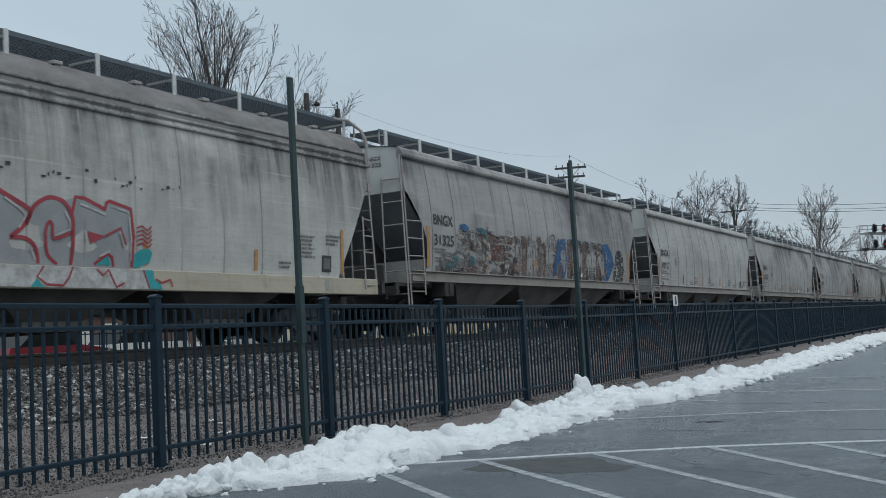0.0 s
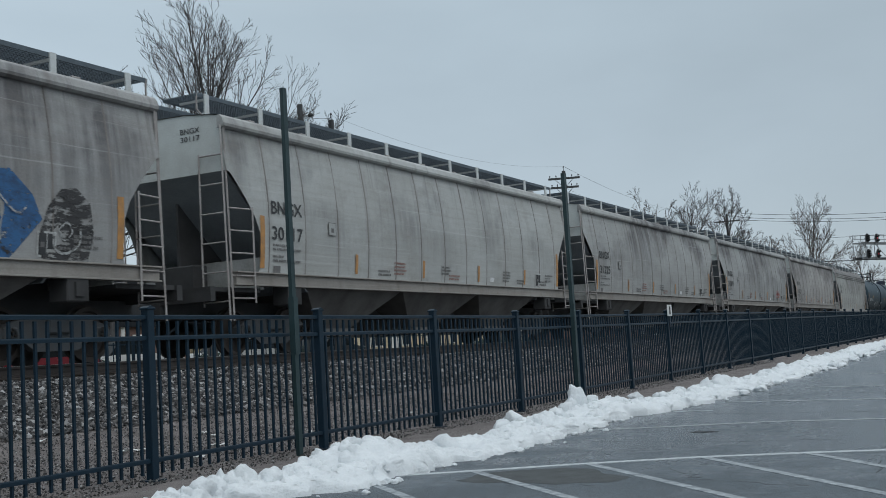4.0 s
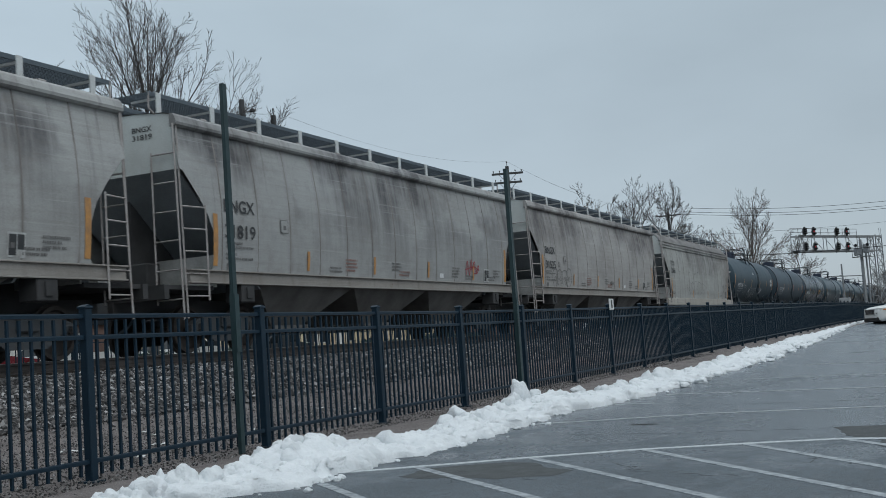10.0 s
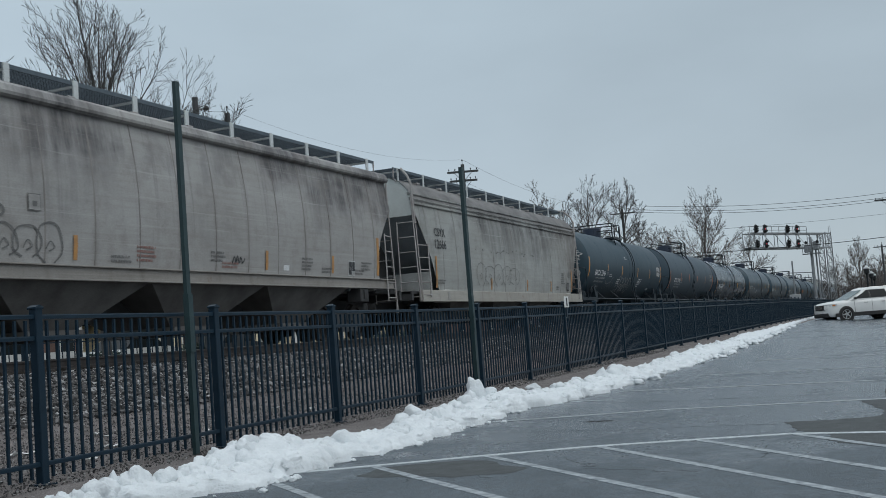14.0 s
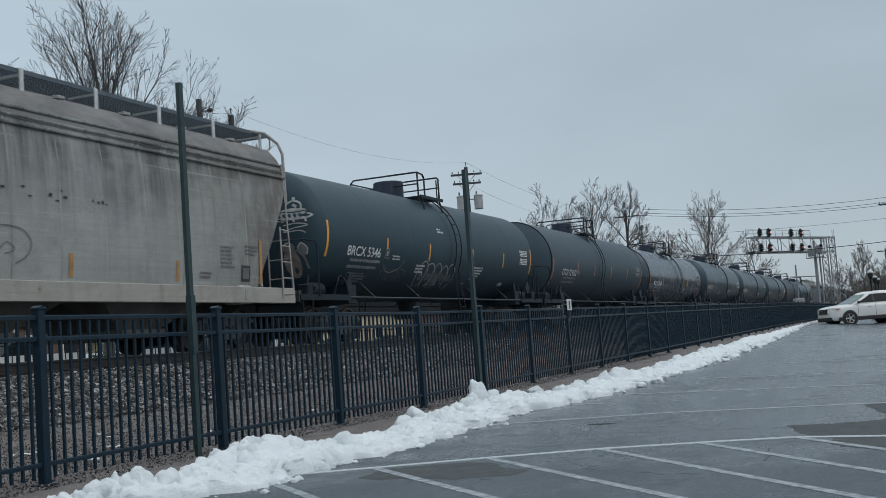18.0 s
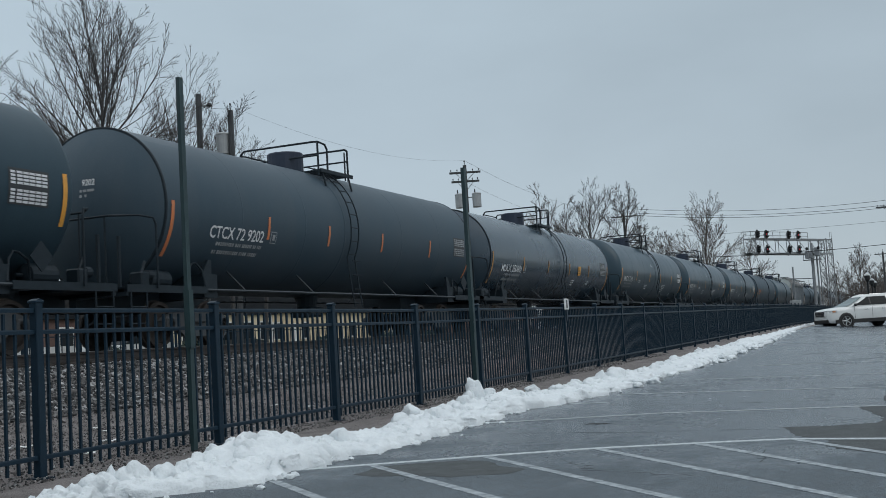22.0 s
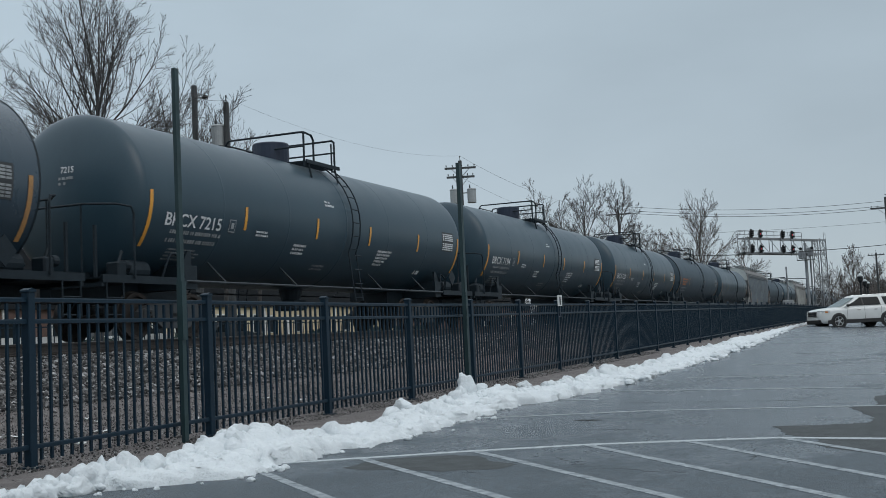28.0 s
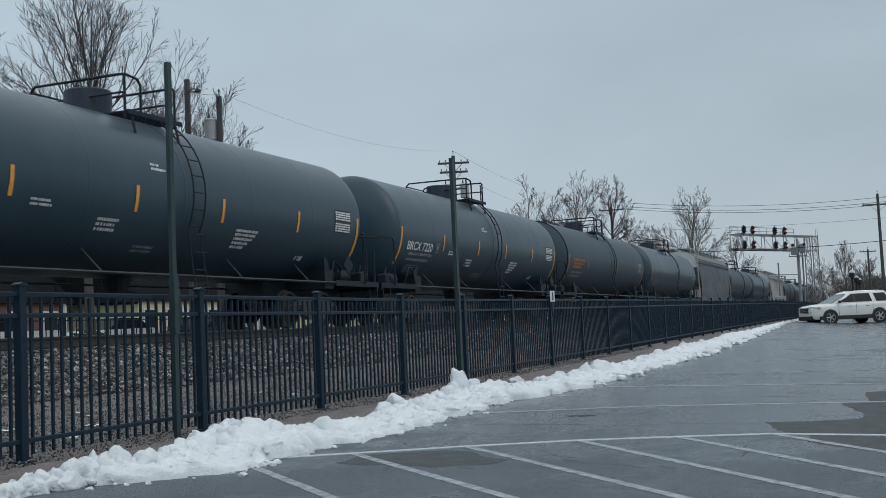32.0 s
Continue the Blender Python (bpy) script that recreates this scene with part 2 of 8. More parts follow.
def asphalt_paint(name):
    """Old asphalt, wet in broad sheets that mirror the sky, with cracks and patches."""
    m = bpy.data.materials.new(name)
    m.use_nodes = True
    n, l = m.node_tree.nodes, m.node_tree.links
    b = n["Principled BSDF"]
    tc = n.new("ShaderNodeTexCoord")

    def tex(scale, detail=6.0, stretch=(1, 1, 1), rough=0.6):
        mp = n.new("ShaderNodeMapping")
        mp.inputs["Scale"].default_value = stretch
        l.new(tc.outputs["Object"], mp.inputs[0])
        t = n.new("ShaderNodeTexNoise")
        t.inputs["Scale"].default_value, t.inputs["Detail"].default_value, t.inputs["Roughness"].default_value = scale, detail, rough
        l.new(mp.outputs[0], t.inputs["Vector"])
        return t

    def ranged(v, a, c, lo, hi):
        r = n.new("ShaderNodeMapRange")
        r.inputs["From Min"].default_value, r.inputs["From Max"].default_value = a, c
        r.inputs["To Min"].default_value, r.inputs["To Max"].default_value = lo, hi
        l.new(v, r.inputs[0])
        return r.outputs[0]

    # a film of water stands beyond the bays and in the hollows between them
    sep = n.new("ShaderNodeSeparateXYZ")
    l.new(tc.outputs["Object"], sep.inputs[0])
    film = n.new("ShaderNodeMath")
    film.operation = 'ADD'
    l.new(ranged(sep.outputs[0], 7.4, 9.4, -0.04, 0.13), film.inputs[0])
    l.new(tex(0.45, 6.0, (1, 1.3, 1), 0.66).outputs["Fac"], film.inputs[1])
    wet = ranged(film.outputs[0], 0.46, 0.58, 0, 1)
    stones = tex(75.0, 4.0, rough=0.75)
    mottle = tex(14.0, 7.0, rough=0.75)
    blot = ranged(tex(0.7, 6.0).outputs["Fac"], 0.3, 0.7, 0, 1)
    mix = n.new("ShaderNodeMix")
    mix.data_type = 'RGBA'
    mix.inputs[6].default_value, mix.inputs[7].default_value = (0.060, 0.080, 0.096, 1), (0.104, 0.130, 0.150, 1)
    l.new(blot, mix.inputs[0])
    hs = n.new("ShaderNodeHueSaturation")
    l.new(mix.outputs[2], hs.inputs["Color"])
    both = n.new("ShaderNodeMath")
    both.operation = 'MULTIPLY'
    l.new(ranged(stones.outputs["Fac"], 0.30, 0.70, 0.30, 1.75), both.inputs[0])
    l.new(ranged(mottle.outputs["Fac"], 0.30, 0.70, 0.48, 1.52), both.inputs[1])
    l.new(both.outputs[0], hs.inputs["Value"])
    wetmix = n.new("ShaderNodeMix")
    wetmix.data_type = 'RGBA'
    wetmix.blend_type = 'MULTIPLY'
    l.new(wet, wetmix.inputs[0])
    l.new(hs.outputs[0], wetmix.inputs[6])
    wetmix.inputs[7].default_value = (0.60, 0.62, 0.66, 1)
    l.new(wetmix.outputs[2], b.inputs["Base Color"])
    gloss = n.new("ShaderNodeMath")
    gloss.operation = 'ADD'
    l.new(ranged(wet, 0, 1, 0.55, 0.19), gloss.inputs[0])
    l.new(ranged(mottle.outputs["Fac"], 0.3, 0.7, -0.06, 0.10), gloss.inputs[1])
    l.new(gloss.outputs[0], b.inputs["Roughness"])
    bp = n.new("ShaderNodeBump")
    l.new(ranged(wet, 0, 1, 0.65, 0.25), bp.inputs["Strength"])
    bp.inputs["Distance"].default_value = 0.006
    l.new(stones.outputs["Fac"], bp.inputs["Height"])
    rough_bp = n.new("ShaderNodeBump")
    l.new(ranged(wet, 0, 1, 1.0, 0.30), rough_bp.inputs["Strength"])
    rough_bp.inputs["Distance"].default_value = 0.012
    l.new(tex(48.0, 6.0, rough=0.8).outputs["Fac"], rough_bp.inputs["Height"])
    l.new(bp.outputs[0], rough_bp.inputs["Normal"])
    l.new(rough_bp.outputs[0], b.inputs["Normal"])
    return m


M = {
    "asphalt": asphalt_paint("wet_asphalt"),
    "dry": mat("dry_asphalt", (0.060, 0.068, 0.071), 0.8, dark=(0.040, 0.046, 0.048), amount=0.95, scale=7.0, fine=90, bump=0.6, depth=0.008, vary=0.5),
    "pothole": mat("broken_asphalt_hole", (0.016, 0.018, 0.019), 0.9, amount=0.5, scale=12),
    "crack": mat("asphalt_crack", (0.035, 0.038, 0.040), 0.9, dark=(0.06, 0.07, 0.078), amount=1.0, scale=9),
    "line": mat("worn_line_paint", (0.35, 0.385, 0.41), 0.6, dark=(0.11, 0.13, 0.145), amount=0.95, scale=12.0, fine=120, bump=0.2, vary=0.35),
    "edge_line": mat("white_line_paint", (0.50, 0.54, 0.56), 0.6, dark=(0.24, 0.27, 0.29), amount=0.8, scale=22.0, fine=120, bump=0.2, vary=0.25),
    "thin_line": mat("faded_line_paint", (0.36, 0.39, 0.41), 0.5, dark=(0.14, 0.16, 0.17), amount=0.85, scale=14.0, fine=120, bump=0.2, vary=0.35),
    "snow": mat("snow", (0.74, 0.78, 0.80), 0.8, dark=(0.56, 0.60, 0.63), amount=0.5, scale=5.0, fine=55, bump=0.6, depth=0.02, vary=0.07),
    "dirt": mat("gravel_dirt", (0.225, 0.203, 0.196), 0.95, dark=(0.120, 0.106, 0.100), amount=0.75, scale=2.5, fine=70, bump=1.0, depth=0.03, vary=0.75),
    "ballast": mat("ballast_bed", (0.115, 0.108, 0.104), 0.95, dark=(0.045, 0.042, 0.040), amount=0.7, scale=2.5, fine=22, bump=1.0, depth=0.05, vary=0.5),
    "grass": mat("winter_grass", (0.13, 0.12, 0.075), 0.95, dark=(0.075, 0.07, 0.045), amount=0.8, scale=0.4, fine=12, bump=0.7, depth=0.05),
    "fence": mat("black_fence_paint", (0.007, 0.023, 0.040), 0.48, dark=(0.006, 0.016, 0.026), amount=0.5, scale=6, fine=90, bump=0.06, spec=0.22),
    "green": mat("dark_green_post", (0.016, 0.042, 0.047), 0.5, amount=0.5, scale=5, fine=70, bump=0.08),
    "tie": mat("creosote_wood", (0.05, 0.041, 0.036), 0.9, amount=0.6, scale=3, fine=30, stretch=(6, 1, 6), bump=0.4, rand=0.3),
    "rail": mat("rusty_rail", (0.055, 0.047, 0.044), 0.75, metal=0.2, amount=0.5, scale=4, bump=0.2),
    "railhead": mat("rail_head", (0.35, 0.34, 0.33), 0.3, metal=1.0, amount=0.3, bump=0.02),
    "truck": mat("grimy_cast_steel", (0.055, 0.066, 0.075), 0.85, dark=(0.070, 0.056, 0.048), amount=0.5, scale=4, fine=40, bump=0.2),
    "wheel": mat("wheel_steel", (0.05, 0.042, 0.038), 0.7, metal=0.3, amount=0.5, scale=4, bump=0.1),
    "tank": mat("black_tank_paint", (0.026, 0.055, 0.077), 0.34, dark=(0.036, 0.069, 0.092), amount=0.8, scale=0.9, fine=45, bump=0.02, stretch=(1, 1, 0.5), vary=0.12, spec=0.44),
    "tank_dull": mat("dull_black_tank_paint", (0.021, 0.047, 0.066), 0.5, dark=(0.033, 0.063, 0.084), amount=0.8, scale=0.9, fine=45, bump=0.05, stretch=(1, 1, 0.5), vary=0.16, spec=0.34),
    "tank_gloss": mat("glossy_black_tank_paint", (0.026, 0.050, 0.072), 0.26, dark=(0.036, 0.062, 0.088), amount=0.7, scale=0.8, fine=45, bump=0.01, stretch=(1, 1, 0.5), vary=0.1, spec=0.8),
    "tank_grime": mat("grimy_tank_paint", (0.031, 0.059, 0.082), 0.5, dark=(0.052, 0.076, 0.096), amount=0.9, scale=0.8, fine=45, bump=0.06, stretch=(1.5, 1, 0.35), vary=0.15, spec=0.34),
    "steel": mat("black_steel", (0.012, 0.021, 0.029), 0.55, amount=0.4, scale=6, bump=0.08, spec=0.28),
    "seam": mat("weld_seam", (0.010, 0.028, 0.042), 0.6, amount=0.4, bump=0.1),
    "white": mat("white_stencil", (0.74, 0.76, 0.77), 0.6, dark=(0.46, 0.47, 0.48), amount=0.5, scale=7, bump=0.0),
    "faint": mat("faded_stencil", (0.36, 0.38, 0.39), 0.7, dark=(0.15, 0.16, 0.165), amount=0.8, scale=7, bump=0.0),
    "black": mat("black_stencil", (0.035, 0.038, 0.042), 0.65, dark=(0.065, 0.066, 0.068), amount=0.6, scale=6, bump=0.0),
    "greyink": mat("worn_black_stencil", (0.17, 0.17, 0.17), 0.7, amount=0.5, scale=7, bump=0.0),
    "redink": mat("faded_red_stencil", (0.30, 0.17, 0.15), 0.7, amount=0.5, scale=7, bump=0.0),
    "yellow": mat("yellow_reflector", (0.80, 0.38, 0.055), 0.4, dark=(0.55, 0.25, 0.05), amount=0.5, scale=5, bump=0.02),
    "dull_yellow": mat("dirty_yellow_reflector", (0.52, 0.265, 0.085), 0.6, dark=(0.25, 0.15, 0.09), amount=0.7, scale=5, bump=0.02),
    "red_white": mat("faded_reflector", (0.62, 0.19, 0.06), 0.5, dark=(0.42, 0.20, 0.13), amount=0.7, scale=9, bump=0.02),
    "grating": mat("steel_grating", (0.10, 0.13, 0.155), 0.7, amount=0.4, scale=5, fine=60, bump=0.4),
    "under": mat("sooty_steel", (0.055, 0.056, 0.058), 0.85, amount=0.6, scale=1.5, bump=0.15),
    "wood": mat("weathered_pole_wood", (0.075, 0.080, 0.084), 0.9, amount=0.6, scale=3, fine=40, stretch=(5, 5, 0.4), bump=0.4),
    "bark": mat("bare_bark", (0.080, 0.078, 0.078), 0.95, amount=0.5, scale=3, fine=30, bump=0.4),
    "bark2": mat("pale_bark", (0.115, 0.102, 0.094), 0.95, amount=0.5, scale=3, fine=30, bump=0.3),
    "brush": mat("winter_brush", (0.080, 0.073, 0.073), 0.95, amount=0.6, scale=1, fine=20, bump=0.3),
    "galv": mat("galvanised_steel", (0.27, 0.285, 0.30), 0.5, metal=0.4, amount=0.4, scale=4, bump=0.05),
    "sigblack": mat("signal_black", (0.014, 0.016, 0.018), 0.6, amount=0.3, bump=0.03),
    "red_lamp": plain("red_signal_lens", (0.60, 0.03, 0.05), 0.3, glow=0.14),
    "dark_lens": plain("unlit_signal_lens", (0.03, 0.03, 0.035), 0.15),
    "transformer": mat("transformer_grey", (0.36, 0.38, 0.39), 0.5, amount=0.3, scale=3, bump=0.04),
    "insulator": plain("porcelain", (0.07, 0.075, 0.08), 0.25),
    "wire": plain("cable_black", (0.025, 0.026, 0.028), 0.6),
    "suv": mat("white_car_paint", (0.72, 0.73, 0.72), 0.22, amount=0.15, scale=1, fine=30, bump=0.0, vary=0.03),
    "suv_trim": mat("black_plastic_trim", (0.02, 0.02, 0.021), 0.55, amount=0.3, bump=0.05),
    # lighter than the side glass: the sky's green-blue reflection is in this base colour
    "screen_glass": plain("greenish_windscreen_glass", (0.075, 0.115, 0.110), 0.07),
    "glass": plain("tinted_car_glass", (0.018, 0.022, 0.024), 0.08),
    "tyre": mat("tyre_rubber", (0.018, 0.018, 0.018), 0.85, amount=0.3, bump=0.1),
    "alloy": mat("alloy_wheel", (0.45, 0.46, 0.47), 0.35, metal=0.8, amount=0.2, bump=0.02),
    "chrome": plain("chrome_trim", (0.7, 0.7, 0.7), 0.15, metal=1.0),
    "headlamp": plain("headlamp_glass", (0.55, 0.57, 0.58), 0.12),
    "amber": plain("amber_lens", (0.55, 0.20, 0.04), 0.25),
    "red_car": mat("red_car_paint", (0.20, 0.03, 0.04), 0.25, amount=0.2, bump=0.0),
    "globe": plain("lamp_globe_glass", (0.40, 0.42, 0.43), 0.3),
    "sign_white": mat("white_sign_face", (0.70, 0.71, 0.70), 0.5, amount=0.2, bump=0.02),
    "brick": mat("pale_tan_brick", (0.66, 0.54, 0.36), 0.85, amount=0.5, scale=2, fine=20, bump=0.3),
    "brick_red": mat("red_brown_brick", (0.16, 0.10, 0.085), 0.9, amount=0.5, scale=2, fine=20, bump=0.3),
    "yellow_wall": mat("yellow_siding", (0.76, 0.65, 0.45), 0.8, amount=0.3, scale=1, bump=0.1),
    "pale_wall": mat("white_siding", (0.74, 0.74, 0.72), 0.75, amount=0.3, scale=1, bump=0.1),
    "dark_glass": plain("window_glass", (0.03, 0.035, 0.04), 0.08),
    "roof": mat("asphalt_shingle", (0.012, 0.014, 0.016), 0.95, amount=0.5, scale=2, fine=12, bump=0.4, spec=0.05),
    "shrub": mat("juniper_shrub", (0.035, 0.055, 0.045), 0.9, amount=0.6, scale=5, bump=0.4),
    "g_grey": mat("grey_spray_paint", (0.30, 0.32, 0.335), 0.5, amount=0.3, scale=2, bump=0.05),
    "g_red": mat("red_spray_paint", (0.33, 0.045, 0.06), 0.5, amount=0.3, scale=4, bump=0.03),
    "g_white": mat("white_spray_paint", (0.50, 0.52, 0.52), 0.6, dark=(0.26, 0.255, 0.24), amount=0.9, scale=7, bump=0.03),
    "g_teal": mat("teal_spray_paint", (0.045, 0.17, 0.19), 0.6, dark=(0.25, 0.25, 0.24), amount=0.7, scale=4, bump=0.03),
    "g_cyan": mat("turquoise_spray_paint", (0.03, 0.33, 0.36), 0.5, amount=0.3, scale=4, bump=0.03),
    "g_blue": mat("blue_spray_paint", (0.035, 0.11, 0.27), 0.6, dark=(0.10, 0.13, 0.18), amount=0.8, scale=6, bump=0.03),
    "g_dark": mat("dark_spray_paint", (0.055, 0.053, 0.055), 0.7, dark=(0.22, 0.21, 0.20), amount=0.85, scale=7, bump=0.03),
    "g_brown": mat("brown_spray_paint", (0.14, 0.098, 0.086), 0.7, dark=(0.27, 0.25, 0.235), amount=0.95, scale=8, bump=0.03),
    "g_pale": mat("thin_pale_spray", (0.17, 0.18, 0.19), 0.6, amount=0.4, scale=6, bump=0.0),
    "slope": mat("dark_slope_sheet", (0.27, 0.30, 0.325), 0.8, dark=(0.19, 0.21, 0.225), amount=0.7, scale=1.2, fine=30, bump=0.1),
    "test_field": mat("black_test_panel", (0.030, 0.034, 0.038), 0.55, dark=(0.05, 0.054, 0.058), amount=0.6, scale=5, bump=0.0),
    "panel_seam": mat("dirty_panel_seam", (0.25, 0.235, 0.225), 0.8, dark=(0.10, 0.092, 0.087), amount=0.9, scale=1.5, stretch=(1, 1, 0.4), bump=0.1),
}


from mathutils import geometry


# ---- small builders ----
def part(name, bm, material, parent=None, label="", smooth=False):
    me = bpy.data.meshes.new(name)
    bm.normal_update()
    bm.to_mesh(me)
    bm.free()
    me.materials.append(material)
    if smooth:
        me.shade_smooth()
        me.set_sharp_from_angle(angle=radians(40))
    ob = new(name, me)
    ob.parent = parent
    if label:
        tagged(ob, label)
    return ob


def again(name, me, parent=None, at=None, label=""):
    """One more object on a mesh that exists."""
    ob = new(name, me)
    ob.parent = parent
    if at is not None:
        ob.matrix_basis = at
    if label:
        tagged(ob, label)
    return ob


def data_part(name, verts, faces, material, parent=None, label="", smooth=False):
    me = bpy.data.meshes.new(name)
    me.from_pydata(verts, [], faces)
    me.update()
    me.materials.append(material)
    if smooth:
        me.polygons.foreach_set("use_smooth", [True] * len(me.polygons))
    return again(name, me, parent, None, label)


def thing(name, label, category, group="", at=None, kind=""):
    ob = new(name)
    if at is not None:
        ob.matrix_basis = at
    return tagged(ob, label, category, group, kind)


def box(bm, x0, x1, y0, y1, z0, z1, bevel=0.0):
    vs = [bm.verts.new((x, y, z)) for x in (x0, x1) for y in (y0, y1) for z in (z0, z1)]
    fs = [bm.faces.new([vs[i] for i in f]) for f in ((0, 1, 3, 2), (4, 6, 7, 5), (0, 4, 5, 1), (2, 3, 7, 6), (0, 2, 6, 4), (1, 5, 7, 3))]
    if bevel:
        es = list({e for f in fs for e in f.edges})
        bmesh.ops.bevel(bm, geom=es, offset=bevel, segments=1, affect='EDGES')
    return bm


def boxed(*a, bevel=0.0):
    return box(bmesh.new(), *a, bevel=bevel)


def tube(bm, p0, p1, r0, r1=None, seg=8, caps=True):
    p0, p1 = Vector(p0), Vector(p1)
    r1 = r0 if r1 is None else r1
    q = (p1 - p0).to_track_quat('Z', 'Y')
    rings = []
    for p, r in ((p0, r0), (p1, r1)):
        rings.append([bm.verts.new(p + q @ Vector((r * math.cos(2 * math.pi * k / seg), r * math.sin(2 * math.pi * k / seg), 0))) for k in range(seg)])
    for k in range(seg):
        bm.faces.new((rings[0][k], rings[0][(k + 1) % seg], rings[1][(k + 1) % seg], rings[1][k]))
    if caps:
        bm.faces.new(rings[0][::-1])
        bm.faces.new(rings[1])
    return bm


def pipe(bm, pts, r, seg=8):
    """One bent tube through the points."""
    pts = [Vector(p) for p in pts]
    dirs = [(q - p).normalized() for p, q in zip(pts, pts[1:])]
    up = dirs[0].orthogonal().normalized()
    rings = []
    for k, p in enumerate(pts):
        d = dirs[0] if k == 0 else dirs[-1] if k == len(dirs) else (dirs[k - 1] + dirs[k]).normalized()
        up = (up - d * up.dot(d)).normalized()
        side = d.cross(up)
        rings.append([bm.verts.new(p + (up * math.cos(2 * math.pi * i / seg) + side * math.sin(2 * math.pi * i / seg)) * r) for i in range(seg)])
    for a, b in zip(rings, rings[1:]):
        for i in range(seg):
            bm.faces.new((a[i], a[(i + 1) % seg], b[(i + 1) % seg], b[i]))
    bm.faces.new(rings[0][::-1])
    bm.faces.new(rings[-1])
    return bm


def turned(bm, prof, seg=24, axis='Z', at=(0, 0, 0)):
    """Lathe: prof = [(radius, height)]."""
    rings = []
    for r, h in prof:
        ring = []
        for k in range(seg):
            c, s = r * math.cos(2 * math.pi * k / seg), r * math.sin(2 * math.pi * k / seg)
            v = {'Z': (c, s, h), 'X': (h, c, s), 'Y': (c, h, s)}[axis]
            ring.append(bm.verts.new(Vector(v) + Vector(at)))
        rings.append(ring)
    for a, b in zip(rings, rings[1:]):
        for k in range(seg):
            bm.faces.new((a[k], a[(k + 1) % seg], b[(k + 1) % seg], b[k]))
    bm.faces.new(rings[0])
    bm.faces.new(rings[-1])
    bmesh.ops.recalc_face_normals(bm, faces=bm.faces)
    return bm


def prism(bm, pts, axis, a, b):
    """A polygon pushed along an axis from a to b; pts are the other two coordinates."""
    def at(p, d):
        return {'X': (d, p[0], p[1]), 'Y': (p[0], d, p[1]), 'Z': (p[0], p[1], d)}[axis]
    va, vb = [bm.verts.new(at(p, a)) for p in pts], [bm.verts.new(at(p, b)) for p in pts]
    fs = [bm.faces.new(va), bm.faces.new(vb[::-1])]
    for k in range(len(pts)):
        j = (k + 1) % len(pts)
        fs.append(bm.faces.new((va[k], vb[k], vb[j], va[j])))
    bmesh.ops.recalc_face_normals(bm, faces=fs)
    return bm


def letters(text, width, height):
    """The outline of a word as (vertices, faces), centred, width by height."""
    cu = bpy.data.curves.new("word", 'FONT')
    cu.body, cu.align_x, cu.resolution_u, cu.offset = text, 'LEFT', 3, 0.014
    ob = bpy.data.objects.new("word", cu)
    scene.collection.objects.link(ob)
    dg = bpy.context.evaluated_depsgraph_get()
    me = bpy.data.meshes.new_from_object(ob.evaluated_get(dg))
    vs = np.array([v.co[:2] for v in me.vertices]).reshape(-1, 2)
    fs = [tuple(p.vertices) for p in me.polygons]
    bpy.data.objects.remove(ob)
    bpy.data.meshes.remove(me)
    bpy.data.curves.remove(cu)
    lo, hi = vs.min(0), vs.max(0)
    vs = (vs - (lo + hi) / 2) / np.maximum(hi - lo, 1e-6) * (width, height)
    return vs.tolist(), fs


# ---- the ground ----
RAIL = 1.05          # rail top
TRACK_Y = 14.27      # centre of the near track
FENCE_Y = 6.31


def rise(x):
    """The car park climbs gently towards its far end."""
    return 0.0065 * max(0.0, x - 14.0) if x < 70 else 0.364


def dip(x, y):
    """Far down the lot the asphalt falls away from the fence."""
    return 0.20 * min(1.0, max(0.0, (x - 25.0) / 30.0)) * min(1.0, max(0.0, (4.2 - y) / 2.2))


def land(x, y):
    """Height of the ground: car park, gravel strip, ballast bed, ground behind the tracks."""
    h = rise(x)
    if y < 6.0:
        return h
    if y < 8.8:
        return h + 0.10 * (y - 6.0) / 2.8
    if y < 12.4:
        return h + 0.10 + (0.80 - h - 0.10) * (y - 8.8) / 3.6
    if y < 20.6:
        return 0.80
    if y < 22.5:
        return 0.80 - 0.35 * (y - 20.6) / 1.9
    return 0.45


def ground_sheet():
    xs = [-400, -150, -60, -25, -10, -4, 0, 4, 8, 11, 14, 18, 24, 32, 42, 55, 70, 90, 120, 160, 220, 320, 500, 900, 1600]
    ys = [-1200, -500, -200, -80, -40, -20, -8, -2, 2, 4, 6.0, 7.4, 8.8, 10.0, 11.2, 12.4, 14.3, 16.4, 18.5, 20.6, 22.5, 30, 45, 80, 160, 400, 1200]
    verts = [(x, y, land(x, y) - (0.30 if -55 < x < 105 and -55 < y < 5 else 0.012)) for x in xs for y in ys]
    n = len(ys)
    faces, which = [], []
    for i in range(len(xs) - 1):
        for j in range(n - 1):
            faces.append((i * n + j, (i + 1) * n + j, (i + 1) * n + j + 1, i * n + j + 1))
            ym = (ys[j] + ys[j + 1]) / 2
            which.append(1 if 6.0 < ym < 10.0 else 2 if 10.0 < ym < 22.5 else 0)
    ob = data_part("ground", verts, faces, M["grass"])
    ob.data.materials.append(M["dirt"])
    ob.data.materials.append(M["ballast"])
    ob.data.polygons.foreach_set("material_index", which)
    tagged(ob, "winter grass, bare gravel strip and stone ballast bed", "ground", kind="structure")


